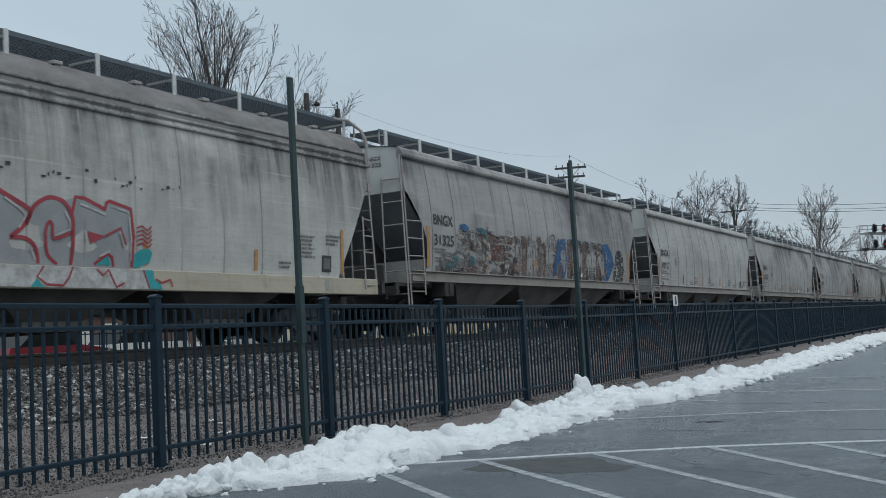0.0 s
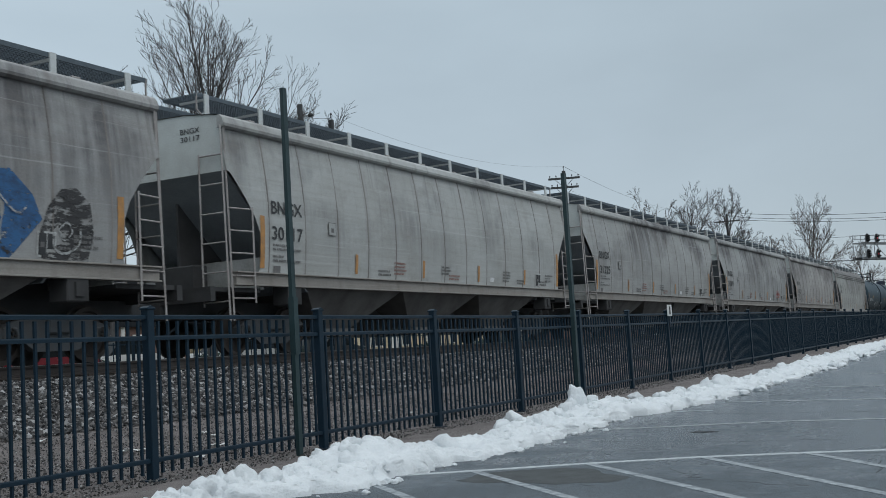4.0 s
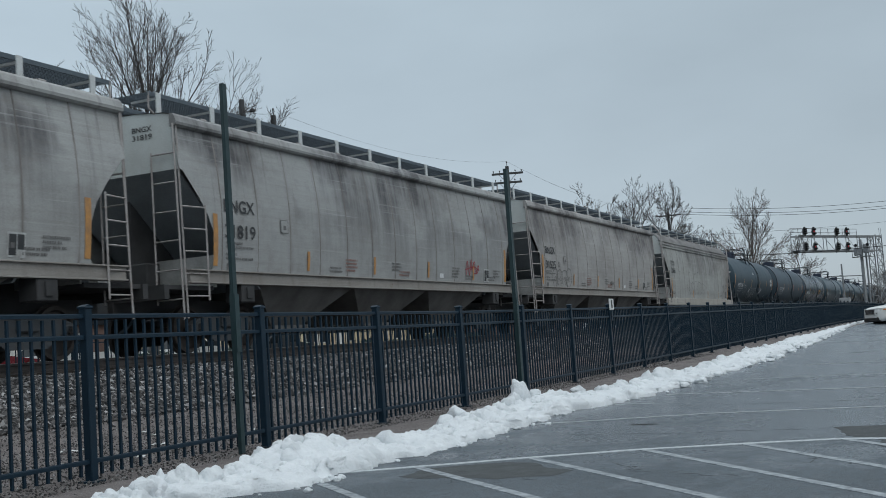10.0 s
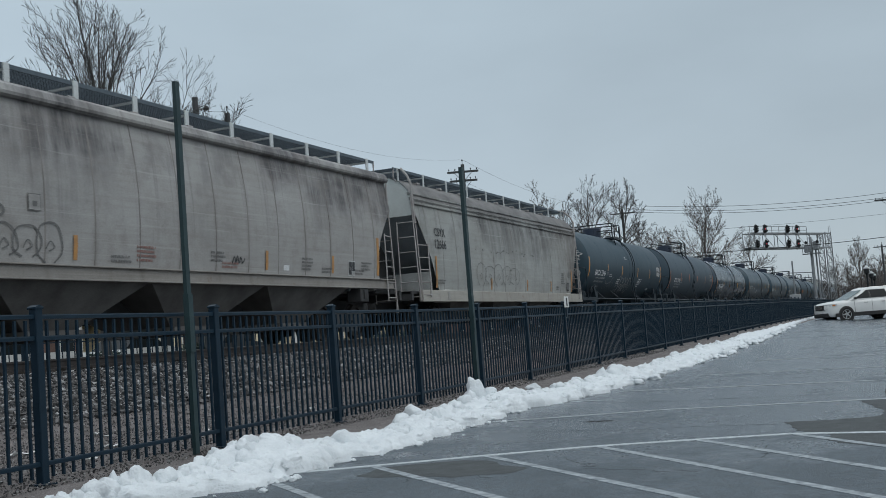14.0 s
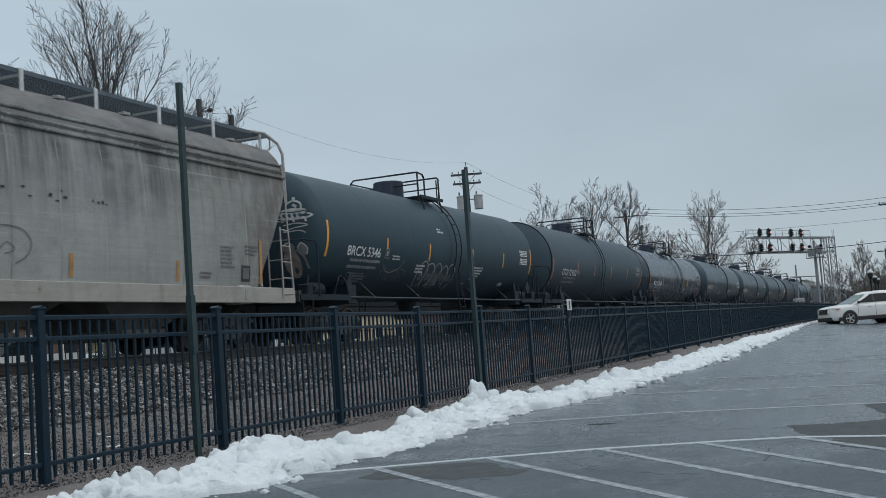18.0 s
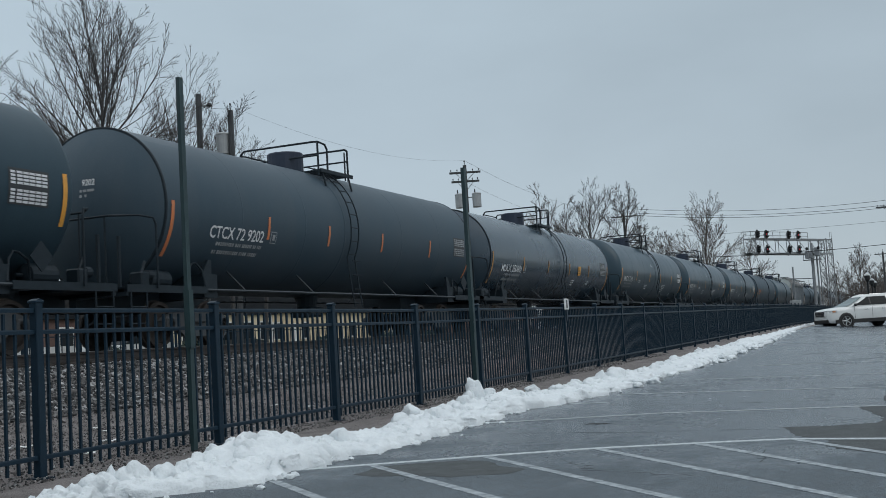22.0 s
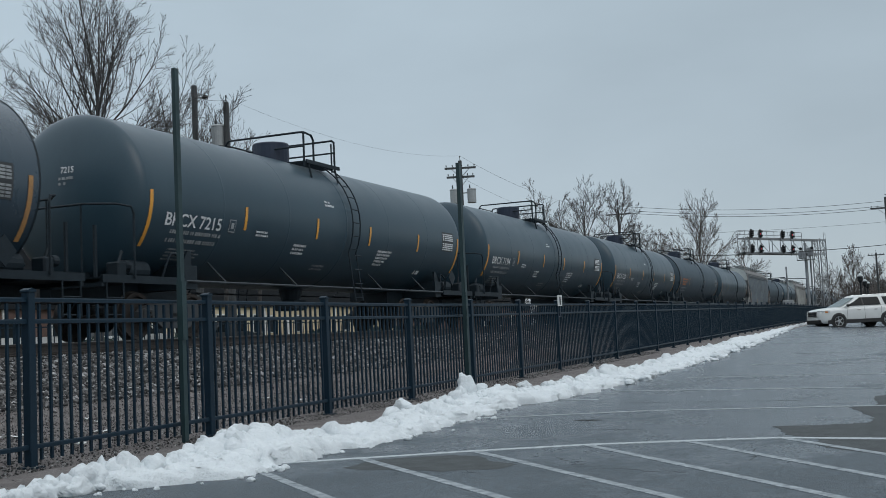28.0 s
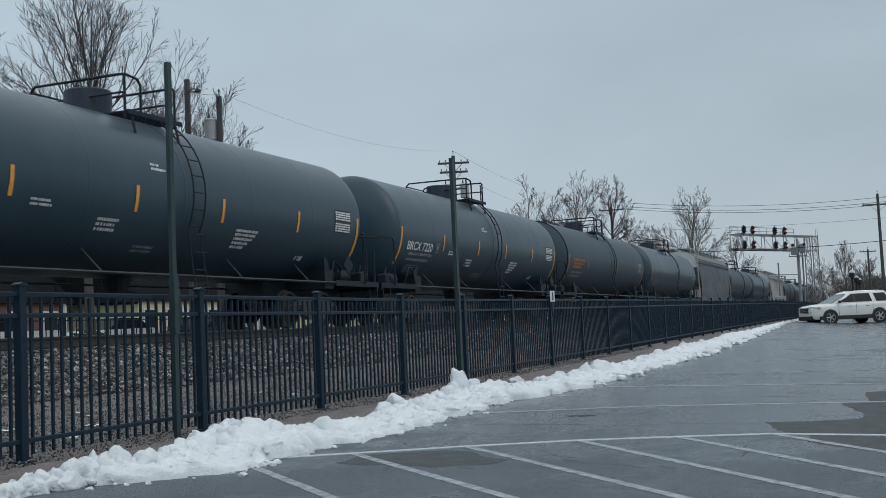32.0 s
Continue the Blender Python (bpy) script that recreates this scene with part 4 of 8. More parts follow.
def fence():
    fe = thing("metal_fence", "black steel picket fence with square capped posts and three rails", "fence")
    z_post = 1.385
    post = bmesh.new()
    box(post, -0.038, 0.038, -0.038, 0.038, -0.25, z_post, bevel=0.006)
    pm = bpy.data.meshes.new("post")
    post.to_mesh(pm)
    post.free()
    pm.materials.append(M["fence"])
    cap = bmesh.new()
    box(cap, -0.046, 0.046, -0.046, 0.046, z_post - 0.012, z_post + 0.008, bevel=0.004)
    prism(cap, [(-0.042, z_post + 0.008), (0.042, z_post + 0.008), (0.0, z_post + 0.024)], 'Y', -0.042, 0.042)
    cm = bpy.data.meshes.new("cap")
    cap.to_mesh(cm)
    cap.free()
    cm.materials.append(M["fence"])
    plate = bmesh.new()
    box(plate, -0.075, 0.075, -0.075, 0.075, 0.0, 0.014)
    plm = bpy.data.meshes.new("base_plate")
    plate.to_mesh(plm)
    plate.free()
    plm.materials.append(M["fence"])
    pick = bmesh.new()
    box(pick, -0.0105, 0.0105, -0.0105, 0.0105, 0.055, 1.285)
    km = bpy.data.meshes.new("picket")
    pick.to_mesh(km)
    pick.free()
    km.materials.append(M["fence"])
    far_v, far_f = [], []
    nposts = 60
    for k in range(-2, nposts):
        x = POST_X + k * PANEL
        x1 = x + PANEL
        g0, g1 = rise(x), rise(x1)
        if k < 40:
            p = again("post", pm, fe, pose(x, FENCE_Y, g0))
            again("cap", cm, p)
            if k < 12:
                again("base_plate", plm, p)
        else:
            again("post", pm, fe, pose(x, FENCE_Y, g0))
        tilt = -math.degrees(math.atan2(g1 - g0, PANEL))
        for zr in (1.315, 1.145, 0.165):
            bm = bmesh.new()
            if k < 20:
                prism(bm, [(-0.019, -0.018), (0.019, -0.018), (0.019, 0.008), (0.013, 0.018), (-0.013, 0.018), (-0.019, 0.008)], 'X', 0.038, PANEL - 0.038)
            else:
                box(bm, 0.038, PANEL - 0.038, -0.019, 0.019, -0.018, 0.018)
            r = part("rail", bm, M["fence"], fe)
            r.matrix_basis = pose(x, FENCE_Y, g0 + zr, 0, tilt, 0)
        for i in range(1, 21):
            px = x + PANEL * i / 21
            pz = g0 + (g1 - g0) * i / 21
            if k < 13:
                again("picket", km, fe, pose(px, FENCE_Y, pz))
            else:
                o = len(far_v)
                for dx in (-0.0105, 0.0105):
                    for dy in (-0.0105, 0.0105):
                        for z in (0.055, 1.285):
                            far_v.append((px + dx, FENCE_Y + dy, pz + z))
                far_f += [tuple(o + q for q in f) for f in ((0, 1, 3, 2), (4, 6, 7, 5), (0, 4, 5, 1), (2, 3, 7, 6))]
    tagged(data_part("picket_rest", far_v, far_f, M["fence"], fe), kind="stuff")


def sign_posts():
    """Two bare perforated posts beside the fence."""
    for x, y, lean, wide in ((8.59, 6.2, 0.0, 1.0), (15.92, 6.2, 0.0, 1.45)):
        sp = thing("sign_post", "tall bare dark green steel sign post beside the fence", "sign post", "sign posts along the fence", at=pose(x, y, rise(x), 0, -lean, 0))
        bm = bmesh.new()
        prism(bm, [(-0.030, -0.02), (-0.030, 0.02), (-0.016, 0.02), (-0.012, -0.012), (0.012, -0.012), (0.016, 0.02), (0.030, 0.02), (0.030, -0.02)], 'Z', -0.2, 3.54)
        bmesh.ops.scale(bm, vec=(wide, wide, 1), verts=bm.verts)
        part("post", bm, M["green"], sp)
        bm = boxed(-0.034, 0.034, -0.034, 0.028, 0.95, 1.5)
        part("sleeve", bm, M["green"], sp)
    ob = thing("number_sign", "small white sign with a black figure fixed on the fence", "sign", at=pose(21.33, FENCE_Y - 0.05, 1.36 + rise(21.3)))
    part("plate", boxed(-0.15, 0.15, -0.006, 0.006, -0.08, 0.14, bevel=0.003), M["sign_white"], ob)
    vs, fs = letters("1", 0.09, 0.16)
    data_part("figure", [(v[0], -0.010, v[1] + 0.03) for v in vs], fs, M["black"], ob)
    part("clip", boxed(-0.02, 0.02, 0.006, 0.035, -0.05, -0.02), M["galv"], ob)
    part("lower_plate", boxed(-0.05, 0.05, -0.006, 0.006, -0.30, -0.09, bevel=0.003), M["fence"], ob)


ground_sheet()
car_park()
verge()
markings()
patches()
snow_bank()


# ---- the train: rail top at z = 0 in each car's own space, X along the track, the near side at -Y ----
WHEEL_R = 0.457
CARS = []            # (car, place along the track at 0 s)
WHEELSETS = []       # (wheelset, which end of its truck)
SHARED = {}


def shared(key, make, material, smooth=False):
    """A mesh that is built once and used by all like cars."""
    if key not in SHARED:
        bm = make()
        me = bpy.data.meshes.new(key)
        bm.normal_update()
        bm.to_mesh(me)
        bm.free()
        me.materials.append(material)
        if smooth:
            me.shade_smooth()
            me.set_sharp_from_angle(angle=radians(32))
        SHARED[key] = me
    return SHARED[key]


def wheelset_mesh():
    bm = bmesh.new()
    for s in (-1, 1):
        y = s * 0.7525
        turned(bm, [(0.10, -0.07 * s), (0.13, -0.06 * s), (0.30, -0.02 * s), (0.37, -0.05 * s), (0.485, -0.065 * s), (0.485, -0.04 * s), (WHEEL_R, -0.03 * s), (WHEEL_R - 0.008, 0.07 * s), (0.38, 0.07 * s), (0.36, 0.02 * s), (0.15, 0.03 * s), (0.12, 0.06 * s), (0.08, 0.075 * s)], 28, 'Y', (0, y, 0))
    tube(bm, (0, -1.0, 0), (0, 1.0, 0), 0.08, seg=14)
    for s in (-1, 1):
        for k in range(3):
            a = 2.1 * k
            tube(bm, (0.045 * math.cos(a), s * 1.0, 0.045 * math.sin(a)), (0.045 * math.cos(a), s * 1.15, 0.045 * math.sin(a)), 0.016, seg=6)
        tube(bm, (0, s * 1.0, 0), (0, s * 1.12, 0), 0.10, seg=14)
    return bm


def sideframe_mesh(s):
    a, b = s * 0.93, s * 1.07
    up = [(-1.12, 0.38), (-1.12, 0.52), (-0.95, 0.62), (-0.45, 0.74), (0.45, 0.74), (0.95, 0.62), (1.12, 0.52), (1.12, 0.38), (0.98, 0.36), (0.95, 0.55), (0.80, 0.55), (0.74, 0.42), (0.42, 0.20), (-0.42, 0.20), (-0.74, 0.42), (-0.80, 0.55), (-0.95, 0.55), (-0.98, 0.36)]
    bm = prism(bmesh.new(), up, 'Y', min(a, b), max(a, b))
    for x in (-0.89, 0.89):
        box(bm, x - 0.14, x + 0.14, min(s * 0.98, s * 1.12), max(s * 0.98, s * 1.12), 0.36, 0.58, bevel=0.03)
    return bm


def spring_mesh():
    n = 26
    return pipe(bmesh.new(), [(0.06 * math.cos(i * 0.9), 0.06 * math.sin(i * 0.9), 0.24 + 0.24 * i / n) for i in range(n + 1)], 0.014, 4)


def add_truck(car, x):
    tr = again("truck", shared("truck_bolster", lambda: boxed(-0.22, 0.22, -1.15, 1.15, 0.46, 0.72, bevel=0.03), M["truck"]), car, pose(x, 0, 0), "grimy cast steel truck")
    for s in (-1, 1):
        again("side_frame", shared("truck_sideframe%d" % s, lambda: sideframe_mesh(s), M["truck"]), tr)
        for k in (-0.16, 0.0, 0.16):
            again("spring", shared("truck_spring", spring_mesh, M["truck"]), tr, pose(k, s * 1.0, 0))
    for k, dx in enumerate((-0.89, 0.89)):
        w = again("wheelset", shared("wheelset", wheelset_mesh, M["wheel"], False), tr, pose(dx, 0, WHEEL_R), "steel wheels on an axle")
        WHEELSETS.append((w, dx))
    return tr


def coupler_mesh():
    bm = bmesh.new()
    box(bm, 0, 0.75, -0.09, 0.09, 0.79, 0.97, bevel=0.02)
    prism(bm, [(0.68, -0.16), (0.95, -0.20), (1.02, -0.05), (0.90, 0.02), (0.98, 0.14), (0.85, 0.2), (0.68, 0.14)], 'Z', 0.72, 1.02)
    return bm


def add_couplers(car, end):
    for s in (-1, 1):
        c = again("coupler", shared("coupler", coupler_mesh, M["truck"]), car, pose(s * end, 0, 0, 0, 0, 0 if s > 0 else 180))
        bm_key = "air_hose"
        again("air_hose", shared(bm_key, lambda: pipe(bmesh.new(), [(0.1, 0.45, 0.75), (0.35, 0.5, 0.55), (0.6, 0.4, 0.38), (0.85, 0.2, 0.42)], 0.025, 6), M["steel"]), c)


def on_side(fn, words, material, parent, x, z, width, height, name="lettering", side=-1, lift=0.012):
    """Flat lettering laid on a car's side; fn(z) is the side's distance from the centre line."""
    vs, fs = letters(words, width, height)
    # the near side is seen from -Y: text reads along +X
    verts = []
    for u, v in vs:
        zz = z + v
        verts.append((x + u * (1 if side < 0 else -1), side * (fn(zz) + lift), zz))
    return data_part(name, verts, fs, material, parent)


def patch(fn, x0, x1, z0, z1, material, parent, name, side=-1, lift=0.010, n=4, slant=0.0, label=""):
    """A flat marking that follows the side."""
    verts, faces = [], []
    for k in range(n + 1):
        z = z0 + (z1 - z0) * k / n
        y = side * (fn(z) + lift)
        d = slant * (k / n - 0.5)
        verts += [(x0 + d, y, z), (x1 + d, y, z)]
    for k in range(n):
        faces.append((2 * k, 2 * k + 1, 2 * k + 3, 2 * k + 2))
    return data_part(name, verts, faces, material, parent, label)


def bars(fn, x, z, rows, material, parent, h=0.045, gap=0.035, name="stencil"):
    """Small stencilled lines that cannot be read, as bars. rows: their lengths."""
    verts, faces = [], []
    for k, w in enumerate(rows):
        zc = z - k * (h + gap)
        rng = random.Random(int(w * 977 + k * 31 + x * 13))
        u = 0.0
        while u < w:
            seg = min(h * rng.choice((0.55, 0.7, 0.9)), w - u)
            o = len(verts)
            for zz in (zc, zc + h):
                verts.append((x + u, -(fn(zz) + 0.011), zz))
                verts.append((x + u + seg, -(fn(zz) + 0.011), zz))
            faces.append((o, o + 1, o + 3, o + 2))
            u += seg + h * (0.28 if rng.random() < 0.82 else 0.8)
    return tagged(data_part(name, verts, faces, material, parent), kind="stuff")


# ---- covered hoppers ----
SIDE_A = [(1.45, 1.52), (1.8, 1.565), (2.3, 1.60), (2.9, 1.60), (3.4, 1.56), (3.9, 1.49), (4.22, 1.43)]
CUT_A = [(1.45, 0.80), (1.62, 0.92), (1.9, 0.97), (2.2, 0.93), (2.55, 0.78), (2.9, 0.52), (3.15, 0.30), (3.36, 0.10), (3.4, 0.0), (4.5, 0.0)]
SIDE_B = [(1.25, 1.54), (1.6, 1.58), (2.2, 1.60), (2.9, 1.59), (3.4, 1.56), (3.9, 1.48)]
CUT_B = [(1.25, 1.42), (1.6, 1.22), (2.2, 0.86), (2.8, 0.48), (3.1, 0.28), (3.4, 0.1), (3.5, 0.0), (4.5, 0.0)]


def fn_of(side):
    return lambda z: float(np.interp(z, [p[0] for p in side], [p[1] for p in side]))


def hopper_shell(side, cut, half, roof):
    """Both curved sides with their cut-away ends, and the roof."""
    bm = bmesh.new()
    fn, cf = fn_of(side), fn_of(cut)
    zs = sorted({*np.linspace(side[0][0], side[-1][0], 17).round(3), *[c[0] for c in cut if side[0][0] <= c[0] <= side[-1][0]]})
    cols = 84
    pitch = 1.2 if half < 8.39 else 1.1
    for s in (-1, 1):
        grid = []
        for z in zs:
            h = half - cf(z)
            row = []
            for k in range(cols + 1):
                x = -h + 2 * h * k / cols
                dish = 0.016 * math.sin(math.pi * ((x / pitch) % 1.0)) ** 2 * min(1.0, (z - side[0][0]) / 0.5, (side[-1][0] - z) / 0.5)
                row.append(bm.verts.new((x, s * (fn(z) - dish + 0.006 * noise.noise((x * 0.9, s, z * 1.4))), z)))
            grid.append(row)
        for a, b in zip(grid, grid[1:]):
            for k in range(cols):
                f = (a[k], a[k + 1], b[k + 1], b[k])
                bm.faces.new(f if s < 0 else f[::-1])
    return bm


def hopper_roof(half, roof):
    bm = bmesh.new()
    cols = 28
    prev = None
    for y, z in roof:
        row = [bm.verts.new((-half + 2 * half * k / cols, y, z)) for k in range(cols + 1)]
        if prev:
            for k in range(cols):
                bm.faces.new((prev[k], prev[k + 1], row[k + 1], row[k]))
        prev = row
    return bm


def hopper_end(half, low, side, roof, s):
    """The upright end wall under the roof."""
    bm = bmesh.new()
    fn = fn_of(side)
    x = s * (half - 0.03)
    pts = [(-fn(low) + 0.02, low)] + [(-fn(z) + 0.01, z) for z, _ in side if z > low] + [(y * 0.99, z - 0.01) for y, z in roof] + [(fn(z) - 0.01, z) for z, _ in side[::-1] if z > low] + [(fn(low) - 0.02, low)]
    bm.faces.new([bm.verts.new((x, y, z)) for y, z in pts])
    bmesh.ops.recalc_face_normals(bm, faces=bm.faces)
    return bm


def slope_sheet(half, low, foot, w):
    """The slanting floor under the end wall, from its foot inwards."""
    x0, x1 = half - 0.03, half - foot
    return prism(bmesh.new(), [(x0, low), (x1, 1.2), (x1 - 0.05, 1.2), (x0 - 0.05, low + 0.03)], 'Y', -w + 0.05, w - 0.05)


def seam_mesh(side, cut, half, xs, near, w=0.020, proud=0.007):
    bm = bmesh.new()
    fn, cf = fn_of(side), fn_of(cut)
    zs = np.linspace(side[0][0] + 0.03, side[-1][0] - 0.02, 14)
    for s in (near,):
        for x in xs:
            rows = []
            for z in zs:
                if abs(x) > half - cf(z) - 0.05:
                    continue
                y = s * (fn(z) + proud)
                yi = s * (fn(z) - 0.002)
                rows.append([bm.verts.new((x - w, yi, z)), bm.verts.new((x - w * 0.3, y, z)), bm.verts.new((x + w * 0.3, y, z)), bm.verts.new((x + w, yi, z))])
            for a, b in zip(rows, rows[1:]):
                for k in range(3):
                    f = (a[k], a[k + 1], b[k + 1], b[k])
                    bm.faces.new(f if s < 0 else f[::-1])
    return bm


def bay_mesh(x0, x1, b0, b1, top, bottom, w):
    bm = bmesh.new()
    t = [(x0, -w, top), (x1, -w, top), (x1, w, top), (x0, w, top)]
    d = [(b0, -w * 0.55, bottom), (b1, -w * 0.55, bottom), (b1, w * 0.55, bottom), (b0, w * 0.55, bottom)]
    vt, vd = [bm.verts.new(p) for p in t], [bm.verts.new(p) for p in d]
    for k in range(4):
        j = (k + 1) % 4
        bm.faces.new((vt[k], vt[j], vd[j], vd[k]))
    bm.faces.new(vd[::-1])
    box(bm, b0 - 0.06, b1 + 0.06, -0.95, 0.95, bottom - 0.16, bottom)
    bmesh.ops.recalc_face_normals(bm, faces=bm.faces)
    return bm


def ladder_mesh(p0, p1, q0, q1, n, r=0.016, stile=0.022):
    """Two flat stiles from p0 to p1 and q0 to q1, with n rungs."""
    bm = bmesh.new()
    tube(bm, p0, p1, stile, seg=4)
    tube(bm, q0, q1, stile, seg=4)
    zlo, zhi = max(p0[2], q0[2]) + 0.08, min(p1[2], q1[2]) - 0.05
    for k in range(n):
        z = zlo + (zhi - zlo) * k / (n - 1)
        a = Vector(p0).lerp(Vector(p1), (z - p0[2]) / (p1[2] - p0[2]))
        b = Vector(q0).lerp(Vector(q1), (z - q0[2]) / (q1[2] - q0[2]))
        tube(bm, a, b, r, seg=6)
    return bm


def hopper_running_board(half, z, posts, overhang):
    bm = bmesh.new()
    x0, x1 = -half - overhang[0], half + overhang[1]
    for y0, y1 in ((-1.0, -0.22), (0.22, 1.0)):
        for k in range(14):
            y = y0 + (y1 - y0) * k / 13
            box(bm, x0, x1, y - 0.007, y + 0.007, z - 0.022, z)
        n = int((x1 - x0) / 0.07)
        for k in range(n + 1):
            x = x0 + (x1 - x0) * k / n
            box(bm, x - 0.006, x + 0.006, y0, y1, z - 0.018, z - 0.006)
        box(bm, x0, x1, y0 - 0.012, y0 + 0.006, z - 0.06, z + 0.02)
        box(bm, x0, x1, y1 - 0.006, y1 + 0.012, z - 0.06, z + 0.02)
    return bm


def hatch_mesh():
    bm = bmesh.new()
    turned(bm, [(0.30, 0.0), (0.30, 0.12), (0.26, 0.17), (0.05, 0.20)], 16, 'Z')
    return bm


def sill_channel(s):
    """The side sill of kind A: a web between two flanges."""
    bm = box(bmesh.new(), -8.24, 8.24, min(s * 1.48, s * 1.585), max(s * 1.48, s * 1.585), 1.29, 1.51)
    for z0, z1, out in ((1.27, 1.30, 1.625), (1.502, 1.53, 1.64)):
        box(bm, -8.26, 8.26, min(s * 1.48, s * out), max(s * 1.48, s * out), z0, z1, bevel=0.006)
    return bm


def eave_ribs(s):
    """Three thin ribs along the stepped eaves."""
    bm = bmesh.new()
    for y, z in ((1.555, 3.79), (1.515, 3.93), (1.475, 4.08)):
        prism(bm, [(s * (y - 0.12), z - 0.03), (s * (y - 0.01), z - 0.03), (s * y, z - 0.012), (s * y, z + 0.012), (s * (y - 0.05), z + 0.03), (s * (y - 0.12), z + 0.05)], 'X', -8.4, 8.4)
    return bm


def covered_hopper(kind, name_label, number, paint, place, seed, marks="BNGX", sill_paint=None):
    """kind A: curved sides and a shallow sill; kind B: a deep sill, stepped eaves, straight-cut ends."""
    A = kind == "A"
    half = 8.38 if A else 8.4
    side, cut = (SIDE_A, CUT_A) if A else (SIDE_B, CUT_B)
    fn = fn_of(side)
    car = thing("covered_hopper", name_label, "freight car", "cars of the train")
    if A:
        roof = [(-1.46, 4.44), (-1.25, 4.49), (-0.6, 4.56), (0, 4.58), (0.6, 4.56), (1.25, 4.49), (1.46, 4.44)]
    else:
        roof = [(-1.50, 3.88), (-1.46, 4.00), (-1.36, 4.22), (-1.15, 4.46), (-0.8, 4.62), (0, 4.70), (0.8, 4.62), (1.15, 4.46), (1.36, 4.22), (1.46, 4.00), (1.50, 3.88)]
    shell = shared("shell" + kind, lambda: hopper_shell(side, cut, half, roof), paint, True)
    again("body", recoloured("shell" + kind + str(seed), shell, paint), car)
    again("roof", shared("roof" + kind, lambda: hopper_roof(half, roof), M["hopper_roof"], True), car, None, "sooty grey steel roof")
    low = 3.4 if A else 3.45
    for e in (-1, 1):
        wall = shared("end%s%d" % (kind, e), lambda: hopper_end(half, low, side, roof, e), paint)
        again("end_wall", recoloured("end%s%d%d" % (kind, e, seed), wall, M["end"]), car, None, "pale clean end wall")
        again("slope_sheet", shared("slope" + kind, lambda: slope_sheet(half, low, 2.5, 1.52), M["slope"]), car, pose(0, 0, 0, 0, 0, 0 if e > 0 else 180), "dark slanting end sheet")
        again("bulkhead", shared("bulkhead" + kind, lambda: boxed(half - 1.10, half - 1.06, -1.46, 1.46, 1.22, 1.84), M["bulkhead"]), car, pose(0, 0, 0, 0, 0, 0 if e > 0 else 180), "grey lower end panel")
        again("web_plate", shared("web" + kind, lambda: prism(bmesh.new(), [(half - 2.4, 1.28), (half - 2.4, 1.05), (half - 0.40, 1.05), (half - 0.40, low - 0.42)], "Y", -0.03, 0.03), M["under"]), car, pose(0, 0, 0, 0, 0, 0 if e > 0 else 180))
    for k in range(13):
        x = -7.2 + 1.2 * k if A else -6.6 + 1.1 * k
        for s in (-1, 1):
            again("panel_seam", shared("seam%s%d%d" % (kind, k, s), lambda: seam_mesh(side, cut, half, [x], s), M["panel_seam"] if A else M["soft_seam"]), car)
    # sills, eaves
    for s in (-1, 1):
        if A:
            sill = shared("sillA%d" % s, lambda: sill_channel(s), paint)
            eave = shared("eaveA%d" % s, lambda: prism(bmesh.new(), [(s * 1.40, 4.20), (s * 1.50, 4.20), (s * 1.55, 4.23), (s * 1.56, 4.28), (s * 1.51, 4.40), (s * 1.46, 4.45), (s * 1.40, 4.44)], 'X', -8.40, 8.40), paint)
        else:
            sill = shared("sillB%d" % s, lambda: box(bmesh.new(), -8.4, 8.4, min(s * 1.50, s * 1.63), max(s * 1.50, s * 1.63), 0.93, 1.27, bevel=0.012), paint)
            eave = shared("eaveB%d" % s, lambda: eave_ribs(s), paint)
        again("side_sill", recoloured("sill%s%d%d" % (kind, s, seed), sill, sill_paint or paint), car, None, "rusty chipped side sill" if A else "")
        again("eave", recoloured("eave%s%d%d" % (kind, s, seed), eave, paint), car)
        for e in (-1, 1):
            pad = shared("pad%s%d" % (kind, s), lambda: box(box(bmesh.new(), -0.22, 0.22, min(s * 1.2, s * 1.60), max(s * 1.2, s * 1.60), 0.92, 1.30, bevel=0.02), -0.08, 0.08, min(s * 1.6, s * 1.64), max(s * 1.6, s * 1.64), 1.0, 1.22), M["under"] if A else paint)
            again("jacking_pad", pad, car, pose(e * 6.45, 0, 0))
    # hopper bays
    tops = [(-5.9, -2.0), (-2.0, 2.0), (2.0, 5.9)]
    for k, (a, b) in enumerate(tops):
        c = (a + b) / 2
        key = "bay%s%d" % (kind, k)
        again("hopper_bay", shared(key, lambda: bay_mesh(a + 0.02, b - 0.02, c - 0.62, c + 0.62, 1.30 if A else 1.24, 0.48, 1.46), M["bay"]), car)
    again("centre_sill", shared("csill" + kind, lambda: boxed(-8.9, 8.9, -0.32, 0.32, 0.72, 1.05), M["under"]), car)
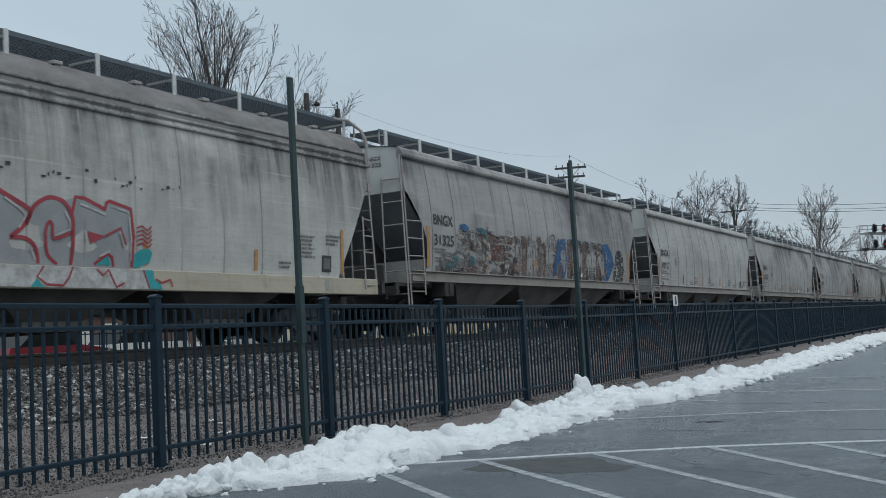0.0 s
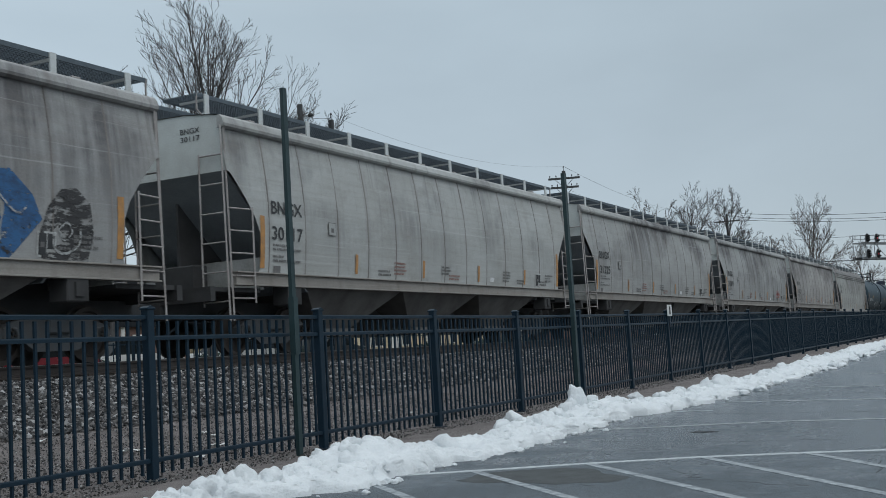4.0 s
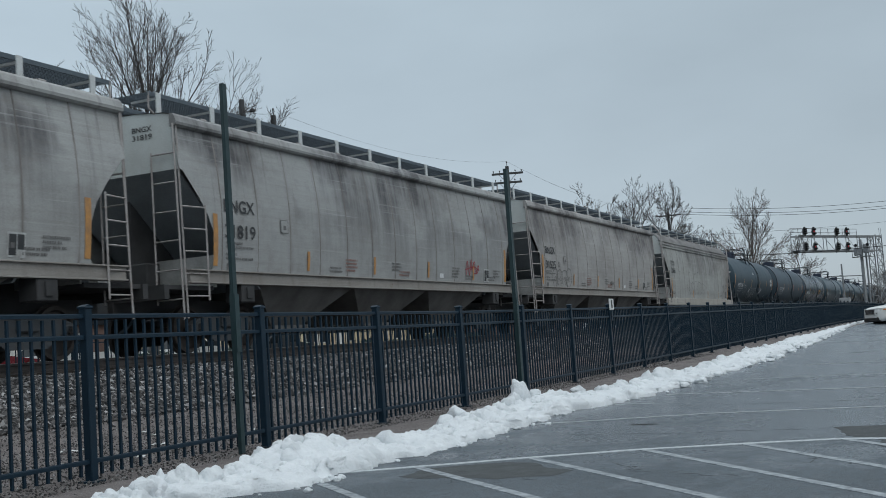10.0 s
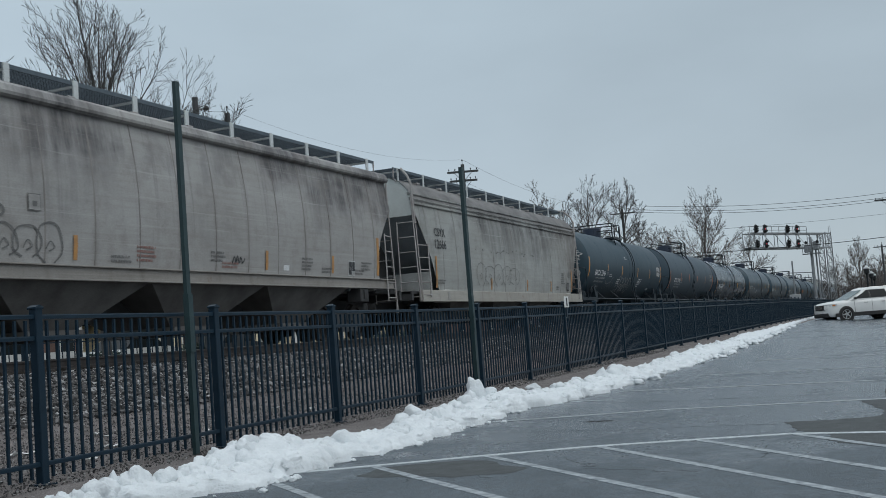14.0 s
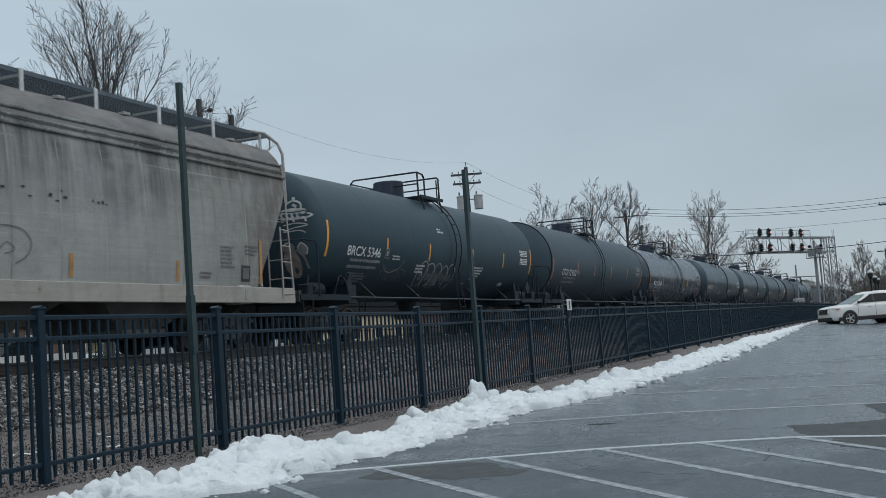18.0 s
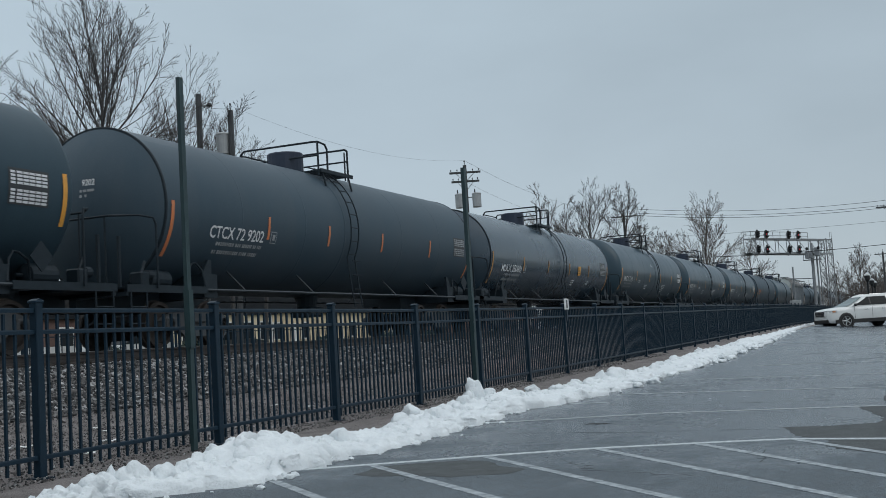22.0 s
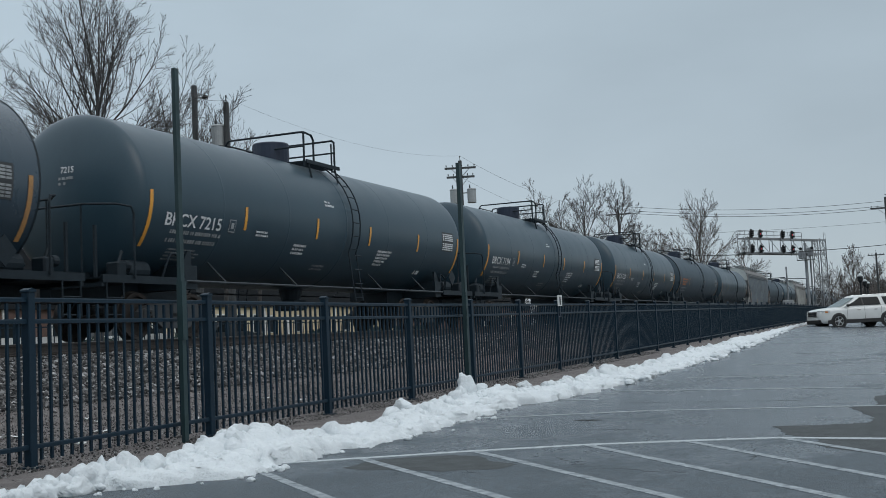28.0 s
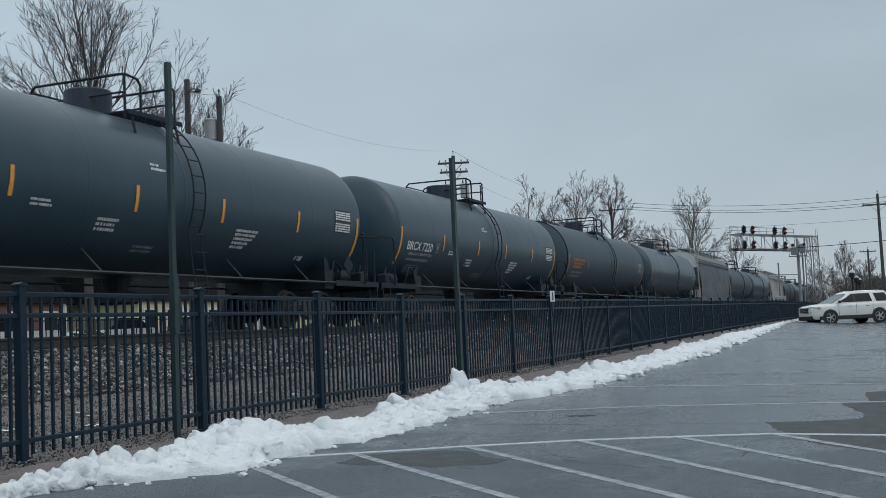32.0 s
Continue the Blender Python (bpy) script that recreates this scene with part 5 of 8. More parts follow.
    for e in (-1, 1):
        plat = shared("platform" + kind, lambda: box(box(boxed(-0.95, 0.55, -1.45, 1.45, 1.16, 1.24), 0.42, 0.55, -1.5, 1.5, 0.98, 1.24), -0.6, -0.2, -0.5, 0.5, 1.24, 1.75, bevel=0.03), M["under"])
        again("end_platform", plat, car, pose(e * (half - 0.05), 0, 0, 0, 0, 0 if e > 0 else 180))
        # ladders at the corners, and across the end
        for s in (-1, 1):
            hx, lx = half - 0.02, half - 0.62
            if A:
                lad = shared("sideladder%d" % s, lambda: ladder_mesh((0, s * 1.60, 0.62), (-0.02, s * 1.50, 4.34), (-0.60, s * 1.64, 0.95), (-0.60, s * 1.64, 2.75), 5), M["ladder"])
                endl = shared("endladder%d" % s, lambda: ladder_mesh((0.05, s * 1.55, 0.6), (0.05, s * 1.48, 4.25), (0.05, s * 0.95, 0.9), (0.05, s * 0.95, 3.75), 6), M["ladder"])
            else:
                lad = shared("sideladderB%d" % s, lambda: ladder_mesh((0, s * 1.62, 0.98), (-0.04, s * 1.50, 4.10), (-0.52, s * 1.66, 1.05), (-0.52, s * 1.66, 2.62), 5), M["ladder"])
                endl = shared("endladderB%d" % s, lambda: ladder_mesh((0.05, s * 1.57, 0.98), (0.05, s * 1.47, 4.05), (0.05, s * 0.97, 1.0), (0.05, s * 0.97, 3.3), 6), M["ladder"])
            m = pose(e * hx, 0, 0)
            if e < 0:
                m = Matrix.Translation((-hx, 0, 0)) @ Matrix.Diagonal((-1, 1, 1, 1))
            again("side_ladder", lad, car, m, "pale steel ladder")
            again("end_ladder", endl, car, m, "pale steel ladder")
    # roof walk
    zt = 4.90 if A else 4.87
    again("running_board", shared("walk" + kind, lambda: hopper_running_board(half, zt, 13, (0.12, 0.35)), M["grating"]), car, None, "dark steel grating walkway")
    for e in (-1, 1):
        x1 = half + (0.35 if e > 0 else 0.12)
        for s in (-1, 1):
            bracket = shared("bracket%s%d%d" % (kind, e, s), lambda: pipe(bmesh.new(), [(e * (x1 - 0.03), s * 1.0, zt), (e * (x1 - 0.03), s * 1.0, zt - 0.30), (e * (half - 0.06), s * 1.02, zt - 0.42)], 0.02, 6), M["ladder"])
            again("walk_bracket", bracket, car)
    n = 11 if A else 10
    for k in range(n):
        x = -half + 0.15 + (2 * half - 0.3) * k / (n - 1)
        for s in (-1, 1):
            zb, wide = (4.46, 0.062) if A else (4.50, 0.040)
            sup = shared("support%s%d" % (kind, s), lambda: box(box(bmesh.new(), -wide, wide, min(s * 1.02, s * 1.05), max(s * 1.02, s * 1.05), zb, zt + 0.02), -0.025, 0.025, min(s * 0.4, s * 1.02), max(s * 0.4, s * 1.02), zt - 0.10, zt - 0.06), M["board_post"])
            again("board_support", sup, car, pose(x, 0, 0))
    for k in range(9):
        again("hatch", shared("hatch", hatch_mesh, M["ladder"], False), car, pose(-half + 1.4 + k * (2 * half - 2.8) / 8, 0, 4.42 if A else 4.60))
        again("hatch_latch", shared("latch" + kind, lambda: box(boxed(-0.09, 0.09, -1.13, -0.98, zt - 0.36, zt - 0.30, bevel=0.01), -0.03, 0.03, -1.10, -0.96, zt - 0.42, zt - 0.36), M["ladder"]), car, pose(-half + 1.4 + k * (2 * half - 2.8) / 8, 0, 0))
    if not A:
        for e in (-1, 1):
            for s in (-1, 1):
                rail = shared("cornerrail%d" % s, lambda: pipe(bmesh.new(), [(0, s * 1.53, 3.2), (0.02, s * 1.50, 4.35), (0, s * 1.40, 4.60), (-0.15, s * 1.15, 4.86), (-0.5, s * 0.98, 4.88)], 0.035, 8), M["ladder"])
                again("corner_rail", rail, car, Matrix.Translation((e * half, 0, 0)) @ Matrix.Diagonal((e, 1, 1, 1)), "bent pale steel handrail")
    add_truck(car, -6.5)
    add_truck(car, 6.5)
    add_couplers(car, 8.35)
    # lettering
    if A:
        ink = M["black"]
        on_side(fn, marks, ink, car, -6.62, 2.81, 1.02, 0.26, "reporting_mark")
        on_side(fn, number, ink, car, -6.62, 2.31, 1.02, 0.27, "car_number")
        bars(fn, -7.1, 2.06, (0.55, 0.95), M["greyink"], car)
        bars(fn, -7.1, 1.84, (0.35, 0.9), M["greyink"], car)
        for e in (-1, 1):
            vs, fs = letters(marks, 0.47, 0.105)
            vs2, fs2 = letters(number, 0.47, 0.105)
            x = e * (half + 0.0)
            for k, (v, f, z) in enumerate(((vs, fs, 4.24), (vs2, fs2, 4.09))):
                data_part("end_mark", [(x - e * 0.018, (-0.72 if e < 0 else 0.72) + p[0] * (-1 if e < 0 else 1), z + p[1]) for p in v], f, M["black"], car)
        patch(fn, -5.18, -4.90, 2.38, 2.66, M["greyink"], car, "stencil_frame")
        patch(fn, -5.165, -4.915, 2.395, 2.645, paint, car, "stencil_frame_inner", lift=0.013)
        patch(fn, -5.09, -4.99, 2.45, 2.54, M["greyink"], car, "stencil_mark", lift=0.016)
        col = M["dull_yellow"]
        for x, z in ((-7.42, 1.62), (-4.1, 1.62), (-1.1, 1.62), (1.9, 1.62), (4.9, 1.62), (7.38, 1.62)):
            patch(fn, x - (0.07 if abs(x) > 7 else 0.05), x + (0.07 if abs(x) > 7 else 0.05), z, z + (1.0 if abs(x) > 7 else 0.42), col, car, "reflector")
        for x, rows, ink2 in ((-3.2, (0.5, 0.55), "greyink"), (-2.5, (0.55, 0.5, 0.55, 0.45), "redink"), (0.2, (0.6, 0.55), "redink"), (-0.2, (0.45, 0.5, 0.4), "greyink"), (3.4, (0.5, 0.5, 0.45, 0.4), "greyink"), (4.35, (0.5, 0.45), "greyink"), (6.0, (0.55, 0.5), "greyink"), (6.4, (0.6, 0.4, 0.5), "greyink")):
            bars(fn, x, 1.90 if len(rows) > 2 else 1.70, rows, M[ink2], car)
        patch(fn, 5.70, 6.06, 1.58, 1.96, M["g_white"], car, "data_panel")
        patch(fn, 5.73, 5.875, 1.61, 1.93, M["black"], car, "data_field", lift=0.014)
        patch(fn, 5.895, 6.03, 1.70, 1.93, M["black"], car, "data_field", lift=0.014)
        patch(fn, 5.76, 5.84, 1.72, 1.80, M["greyink"], car, "data_strip", lift=0.017)
        patch(fn, 2.6, 2.84, 1.63, 1.75, M["white"], car, "route_card", lift=0.012)
        patch(fn, -7.06, -6.84, 1.50, 1.68, M["greyink"], car, "small_panel")
    else:
        on_side(fn, marks, M["black"], car, -6.75, 3.02, 0.82, 0.26, "reporting_mark") if marks else None
        if number:
            on_side(fn, number, M["black"], car, -6.75, 2.66, 0.85, 0.28, "car_number")
        for x, z in ((-7.2, 1.34), (-2.5, 1.34), (1.3, 1.34), (4.2, 1.34), (7.1, 1.34)):
            patch(fn, x - 0.05, x + 0.05, z, z + (0.95 if abs(x) > 7 else 0.40), M["dull_yellow"], car, "reflector")
        for x, z, rows in ((5.6, 2.05, (0.5, 0.4, 0.45, 0.5, 0.4, 0.5)), (6.5, 2.1, (0.5, 0.45, 0.4)), (-7.1, 1.55, (0.6, 0.5)), (4.9, 1.5, (0.4, 0.35))):
            bars(fn, x, z, rows, M["greyink"], car)
        patch(fn, 6.35, 6.68, 1.38, 1.72, M["black"], car, "data_panel")
        patch(fn, 6.40, 6.63, 1.44, 1.66, M["greyink"], car, "data_strip", lift=0.014)
        # what is left of an old painted name
        rng = random.Random(seed)
        verts, faces = [], []
        x = -5.4
        while x < 2.6:
            w = rng.uniform(0.02, 0.10)
            z = 2.62 + rng.uniform(-0.04, 0.04) + (0.10 if rng.random() < 0.2 else 0)
            h = rng.uniform(0.015, 0.06)
            o = len(verts)
            for zz in (z, z + h):
                verts += [(x, -(fn(zz) + 0.010), zz), (x + w, -(fn(zz) + 0.010), zz)]
            faces.append((o, o + 1, o + 3, o + 2))
            x += w + (rng.uniform(0.02, 0.12) if rng.random() < 0.75 else rng.uniform(0.3, 0.8))
        tagged(data_part("worn_name", verts, faces, M["black"], car), kind="stuff")
    CARS.append((car, place - (0.12 if A else 0.0)))
    return car


def recoloured(key, me, material):
    """The same mesh in another paint."""
    if key not in SHARED:
        c = me.copy()
        c.materials.clear()
        c.materials.append(material)
        SHARED[key] = c
    return SHARED[key]


# ---- tank cars ----
TANK_R, TANK_Z, TANK_H = 1.62, 2.74, 7.88


def tank_side(z):
    d = max(-0.999, min(0.999, (z - TANK_Z) / TANK_R))
    return TANK_R * math.sqrt(1 - d * d)


def head_x(y, z):
    """How far the dished head bulges past the tank's rim at a point of the end view."""
    q = (TANK_R ** 2 + 0.5 ** 2) / (2 * 0.5)
    return math.sqrt(max(0.0, q * q - y * y - (z - TANK_Z) ** 2)) - (q - 0.5)


def round_bulge(q):
    """A dished head with a tight knuckle; q is the share of the radius."""
    return 0.36 * (1 - q * q) + 0.18 * math.sqrt(max(0.0, 1 - q ** 11))


def round_tank_mesh():
    """A tank whose dished heads turn into the shell over a tight knuckle."""
    prof = []
    for k in range(19):
        q = math.sin(math.pi / 2 * k / 18) ** 0.6
        prof.append((max(0.02, TANK_R * q), -TANK_H + 0.10 - round_bulge(q)))
    mids = [(TANK_R, float(x)) for x in np.linspace(-TANK_H + 0.3, TANK_H - 0.3, 8)]
    return turned(bmesh.new(), prof + mids + [(r, -h) for r, h in prof[::-1]], 64, 'X', (0, 0, TANK_Z))


def round_head_x(y, z):
    return round_bulge(min(1.0, math.hypot(y, z - TANK_Z) / TANK_R)) - 0.10


def tank_mesh():
    """A jacketed tank: dished heads meet the shell at a crisp rim."""
    prof = []
    for k in range(9):
        r = max(0.02, TANK_R * k / 8)
        prof.append((r, -TANK_H - head_x(r, TANK_Z)))
    mids = [(TANK_R, float(x)) for x in np.linspace(-TANK_H, TANK_H, 10)]
    return turned(bmesh.new(), prof + mids + [(r, -h) for r, h in prof[::-1]], 64, 'X', (0, 0, TANK_Z))


def ring_mesh(x, w=0.03, proud=0.004):
    return turned(bmesh.new(), [(TANK_R, x - w), (TANK_R + proud, x - w * 0.5), (TANK_R + proud, x + w * 0.5), (TANK_R, x + w)], 64, 'X', (0, 0, TANK_Z))


def strap(x0, x1, a0, a1, proud=0.010, n=10):
    """A band on the tank's near side, from angle a0 to a1 above the horizontal."""
    verts, faces = [], []
    for k in range(n + 1):
        a = radians(a0 + (a1 - a0) * k / n)
        y, z = -(TANK_R + proud) * math.cos(a), TANK_Z + (TANK_R + proud) * math.sin(a)
        verts += [(x0, y, z), (x1, y, z)]
    for k in range(n):
        faces.append((2 * k, 2 * k + 1, 2 * k + 3, 2 * k + 2))
    return verts, faces


def curved_ladder(s):
    """The ladder that bends up the tank's side to the platform."""
    bm = bmesh.new()
    for x in (-0.2, 0.2):
        pts = [(x, s * (TANK_R + 0.13), 0.75)] + [(x, s * (TANK_R + 0.14) * math.cos(radians(a)), TANK_Z + (TANK_R + 0.14) * math.sin(radians(a))) for a in range(-25, 72, 8)]
        pipe(bm, pts, 0.018, 6)
    for a in range(-22, 70, 11):
        z, y = TANK_Z + (TANK_R + 0.14) * math.sin(radians(a)), s * (TANK_R + 0.14) * math.cos(radians(a))
        tube(bm, (-0.2, y, z), (0.2, y, z), 0.013, seg=6)
    for z in (0.85, 1.2, 1.55, 1.9):
        tube(bm, (-0.2, s * (TANK_R + 0.13), z), (0.2, s * (TANK_R + 0.13), z), 0.013, seg=6)
    return bm


def top_platform(s):
    """A grating on one shoulder of the tank beside the valve housing."""
    bm = bmesh.new()
    y0, y1, z = s * 0.55, s * 1.18, 4.24
    for k in range(8):
        y = y0 + (y1 - y0) * k / 7
        box(bm, -0.75, 0.92, y - 0.012, y + 0.012, z - 0.03, z)
    for k in range(16):
        x = -0.75 + 1.67 * k / 15
        box(bm, x - 0.01, x + 0.01, min(y0, y1), max(y0, y1), z - 0.025, z - 0.005)
    for y in (y0, y1):
        box(bm, -0.77, 0.94, y - 0.018, y + 0.018, z - 0.07, z + 0.02)
    for x in (-0.6, 0.78):
        tube(bm, (x, s * 1.12, z), (x, s * 1.22, z - 0.42), 0.025, seg=6)
    return bm


def top_rails():
    """Two pipe frames across the tank, their near legs bent down to the grating."""
    bm = bmesh.new()
    t, low = 4.90, 4.05
    pipe(bm, [(-0.70, 1.12, low), (-0.70, 1.12, t - 0.10), (-0.70, 1.02, t), (-0.70, -1.0, t), (-0.66, -1.12, t), (-0.30, -1.12, t - 0.03), (-0.20, -1.12, t - 0.14), (-0.20, -1.12, low + 0.15)], 0.028, 8)
    tube(bm, (-0.68, -1.12, low), (-0.68, -1.12, t), 0.028, seg=8)
    pipe(bm, [(-0.70, 1.12, 4.55), (-0.70, -1.12, 4.55)], 0.022, 8)
    pipe(bm, [(0.86, 1.12, low), (0.86, 1.12, t - 0.06), (0.86, 1.06, t), (0.86, -1.08, t), (0.86, -1.14, t - 0.05), (0.86, -1.14, low)], 0.028, 8)
    tube(bm, (0.72, -1.13, low), (0.72, -1.13, t - 0.10), 0.022, seg=8)
    pipe(bm, [(0.86, 1.12, 4.58), (0.86, -1.12, 4.58)], 0.022, 8)
    pipe(bm, [(-0.70, 1.12, t - 0.1), (0.86, 1.12, t - 0.1)], 0.022, 8)
    return bm


def housing_mesh():
    bm = bmesh.new()
    turned(bm, [(0.46, -0.12), (0.46, 0.40), (0.44, 0.43), (0.05, 0.46)], 24, 'Z', (-0.45, 0, TANK_Z + TANK_R))
    box(bm, 0.0, 0.14, -0.12, 0.12, TANK_Z + TANK_R + 0.05, TANK_Z + TANK_R + 0.32, bevel=0.03)
    return bm


def end_frame(e):
    """Stub sill, bolster, platform and handrail arch at one end."""
    bm = bmesh.new()
    x = e * 8.15
    def bx(a, b, *r, bevel=0.0):
        box(bm, min(e * a, e * b), max(e * a, e * b), *r, bevel=bevel)
    bx(5.0, 9.0, -0.35, 0.35, 0.72, 1.30)
    bx(6.1, 6.55, -1.45, 1.45, 0.95, 1.42)
    bx(7.9, 9.0, -1.45, 1.45, 1.02, 1.09)
    bx(8.88, 9.0, -1.5, 1.5, 0.95, 1.12)
    for s in (-1, 1):
        prism(bm, [(e * 6.2, 1.3), (e * 6.5, 1.3), (e * 6.5, 1.45), (e * 6.3, 1.72), (e * 6.2, 1.72)], 'Y', s * 1.36 - 0.03, s * 1.36 + 0.03)
        box(bm, min(e * 6.55, e * 9.0), max(e * 6.55, e * 9.0), s * 1.5 - 0.03, s * 1.5 + 0.03, 1.02, 1.16)
        for k in range(2):
            tube(bm, (e * 8.45, s * 1.52, 0.45 + 0.3 * k), (e * 8.9, s * 1.52, 0.45 + 0.3 * k), 0.014, seg=6)
        for q in (8.45, 8.9):
            tube(bm, (e * q, s * 1.52, 0.42), (e * q, s * 1.52, 1.05), 0.016, seg=6)
    return bm


def end_rails(e):
    """A handrail that crosses behind the tank's head and bends down at both corners."""
    bm = bmesh.new()
    pipe(bm, [(e * 8.15, -1.55, 1.1), (e * 8.15, -1.55, 2.30), (e * 8.20, -1.53, 2.42), (e * 8.45, -1.40, 2.46), (e * 8.80, -1.0, 2.46), (e * 8.80, 1.0, 2.46), (e * 8.45, 1.40, 2.46), (e * 8.20, 1.53, 2.42), (e * 8.15, 1.55, 2.30), (e * 8.15, 1.55, 1.1)], 0.021, 8)
    for s in (-1, 1):
        tube(bm, (e * 8.80, s * 0.9, 1.05), (e * 8.80, s * 0.9, 2.46), 0.018, seg=6)
    tube(bm, (e * 8.86, -1.25, 1.05), (e * 8.86, -1.25, 2.05), 0.035, seg=8)
    return bm


def tank_hose(e):
    return pipe(bmesh.new(), [(e * 7.1, -1.35, 1.15), (e * 7.0, -1.42, 1.5), (e * 6.85, -1.38, 1.62), (e * 6.72, -1.38, 1.64), (e * 6.58, -1.42, 1.5), (e * 6.5, -1.45, 1.15)], 0.022, 8)


def brake_cylinder(e):
    bm = turned(bmesh.new(), [(0.05, -0.36), (0.19, -0.30), (0.20, 0.0), (0.19, 0.30), (0.05, 0.34)], 16, 'X', (e * 7.6, -1.05, 1.30))
    tube(bm, (e * 7.6 - 0.5, -1.05, 1.30), (e * 7.6 + 0.5, -1.05, 1.30), 0.03, seg=6)
    return bm


def brake_valve(e):
    bm = boxed(e * 8.3 - 0.12, e * 8.3 + 0.12, -1.40, -1.10, 1.09, 1.42, bevel=0.03)
    turned(bm, [(0.03, -0.12), (0.10, -0.08), (0.10, 0.05), (0.04, 0.09)], 12, 'X', (e * 8.3 + 0.2, -1.3, 1.36))
    tube(bm, (e * 8.3, -1.3, 1.40), (e * 8.3 + 0.1, -1.3, 1.62), 0.03, seg=6)
    return bm


def tank_car(label, marks, paint, place, seed, stripes, ink="white", stripe_mat="yellow", wide=1.85, extras=True, word_x=-6.28, up=0, lad=0.42):
    car = thing("tank_car", label, "freight car", "cars of the train")
    crisp = paint in (M["tank_gloss"], M["tank_grime"])
    base = shared("tank%d" % crisp, tank_mesh if crisp else round_tank_mesh, paint, True)
    again("tank", recoloured("tank%d_%s" % (crisp, paint.name), base, paint), car)
    bulge = head_x if crisp else round_head_x
    for x in (-5.3, -2.65, 2.65, 5.3):
        again("seam", recoloured("ring%.2f%s" % (x, paint.name), shared("ring%.2f" % x, lambda: ring_mesh(x, 0.022, 0.003), paint, True), paint), car)
    again("seam", recoloured("ring_joint" + paint.name, shared("ring_joint", lambda: ring_mesh(0.0, 0.04, 0.008), M["tank"], True), paint), car, pose(lad - 0.26, 0, 0))
    for x in (-TANK_H, TANK_H) if crisp else ():
        again("rim", shared("rim%.2f" % x, lambda: ring_mesh(x, 0.024, 0.010), M["steel"], True), car)
    for e in (-1, 1):
        again("end_frame", shared("tank_end%d" % e, lambda: end_frame(e), M["steel"]), car)
        again("end_rail", shared("tank_rails%d" % e, lambda: end_rails(e), M["steel"]), car, None, "black steel handrail")
        again("hose", shared("tank_hose%d" % e, lambda: tank_hose(e), M["steel"]), car)
        again("brake_cylinder", shared("tank_cylinder%d" % e, lambda: brake_cylinder(e), M["steel"]), car)
        again("brake_valve", shared("tank_valve%d" % e, lambda: brake_valve(e), M["steel"]), car)
    for s in (-1, 1):
        again("side_rod", shared("side_rod%d" % s, lambda: tube(bmesh.new(), (-6.9, s * 1.50, 1.10), (6.9, s * 1.50, 1.10), 0.028, seg=6), M["rodgrey"]), car)
        for x in (-5.2, -2.3, 2.3, 5.2):
            again("strut", shared("strut%d%d" % (s, x > 0), lambda: tube(bmesh.new(), (0, s * 1.06, 1.57), (0.03 if x < 0 else -0.03, s * 1.50, 1.12), 0.02, seg=6), M["rodgrey"]), car, pose(x, 0, 0))
    for s in (-1, 1):
        again("ladder", shared("tank_ladder%d" % s, lambda: curved_ladder(s), M["steel"]), car, pose(lad, 0, 0), "black steel ladder bent round the tank")
    for s in (-1, 1):
        again("top_platform", shared("tank_platform%d" % s, lambda: top_platform(s), M["steel"]), car, pose(-0.25, 0, 0))
    again("top_rail", shared("tank_toprail", top_rails, M["steel"]), car, pose(-0.34, 0, 0.04), "black pipe railing")
    again("valve_housing", shared("tank_housing", housing_mesh, M["housing"]), car, pose(-0.27, 0, 0), "round black steel valve housing")
    bottom = shared("tank_outlet", lambda: box(turned(bmesh.new(), [(0.24, 0.85), (0.30, 1.1), (0.45, 1.5)], 16, 'Z'), -0.35, 0.35, -0.3, 0.3, 0.6, 0.86, bevel=0.04), M["steel"])
    again("bottom_outlet", bottom, car)
    add_truck(car, -6.3)
    add_truck(car, 6.3)
    add_couplers(car, 8.35)
    # markings
    sm = M[stripe_mat]
    for x in (-7.7, 7.67):
        v, f = strap(x - 0.05, x + 0.05, -38 + up * 1.4, 1.5 + up * 0.6)
        data_part("reflector", v, f, sm, car)
    for x in stripes:
        v, f = strap(x - 0.045, x + 0.045, -18 - up * 0.1, -0.5 - up * 0.1, n=5)
        data_part("reflector", v, f, sm, car)
    fn = tank_side
    if marks:
        on_side(fn, marks, M[ink], car, word_x, 2.28, wide, 0.25, "reporting_mark")
        vs, fs = letters(marks[-4:], 0.29, 0.125)
        data_part("head_number", [(-TANK_H - bulge(-0.17 - u, 3.22 + w) - 0.012, -0.17 - u, 3.22 + w) for u, w in vs], [f[::-1] for f in fs], M[ink], car)
        # two lines of small print below it, as bars
        for z, ends in ((3.06, ((0.02, -0.03), (-0.06, -0.14), (-0.16, -0.31))), (2.96, ((0.02, -0.04), (-0.10, -0.15)))):
            hv, hf = [], []
            for y0, y1 in ends:
                o = len(hv)
                hv += [(-TANK_H - bulge(y, q) - 0.012, y, q) for y, q in ((y0, z - 0.025), (y1, z - 0.025), (y1, z + 0.025), (y0, z + 0.025))]
                hf.append((o + 3, o + 2, o + 1, o))
            data_part("head_print", hv, hf, M["faint"], car)
        fx = word_x + wide / 2 + 0.28
        patch(fn, fx, fx + 0.24, 2.16, 2.42, M["faint"], car, "stencil_frame")
        patch(fn, fx + 0.02, fx + 0.22, 2.18, 2.40, paint, car, "stencil_frame_inner", lift=0.013)
        patch(fn, fx + 0.07, fx + 0.17, 2.23, 2.35, M["faint"], car, "stencil_mark", lift=0.016)
    z0 = 2.02
    bars(fn, word_x - 0.7, z0, (1.7,), M["faint"], car, 0.07)
    bars(fn, word_x - 0.75, z0 - 0.16, (1.65,), M["faint"], car, 0.07)
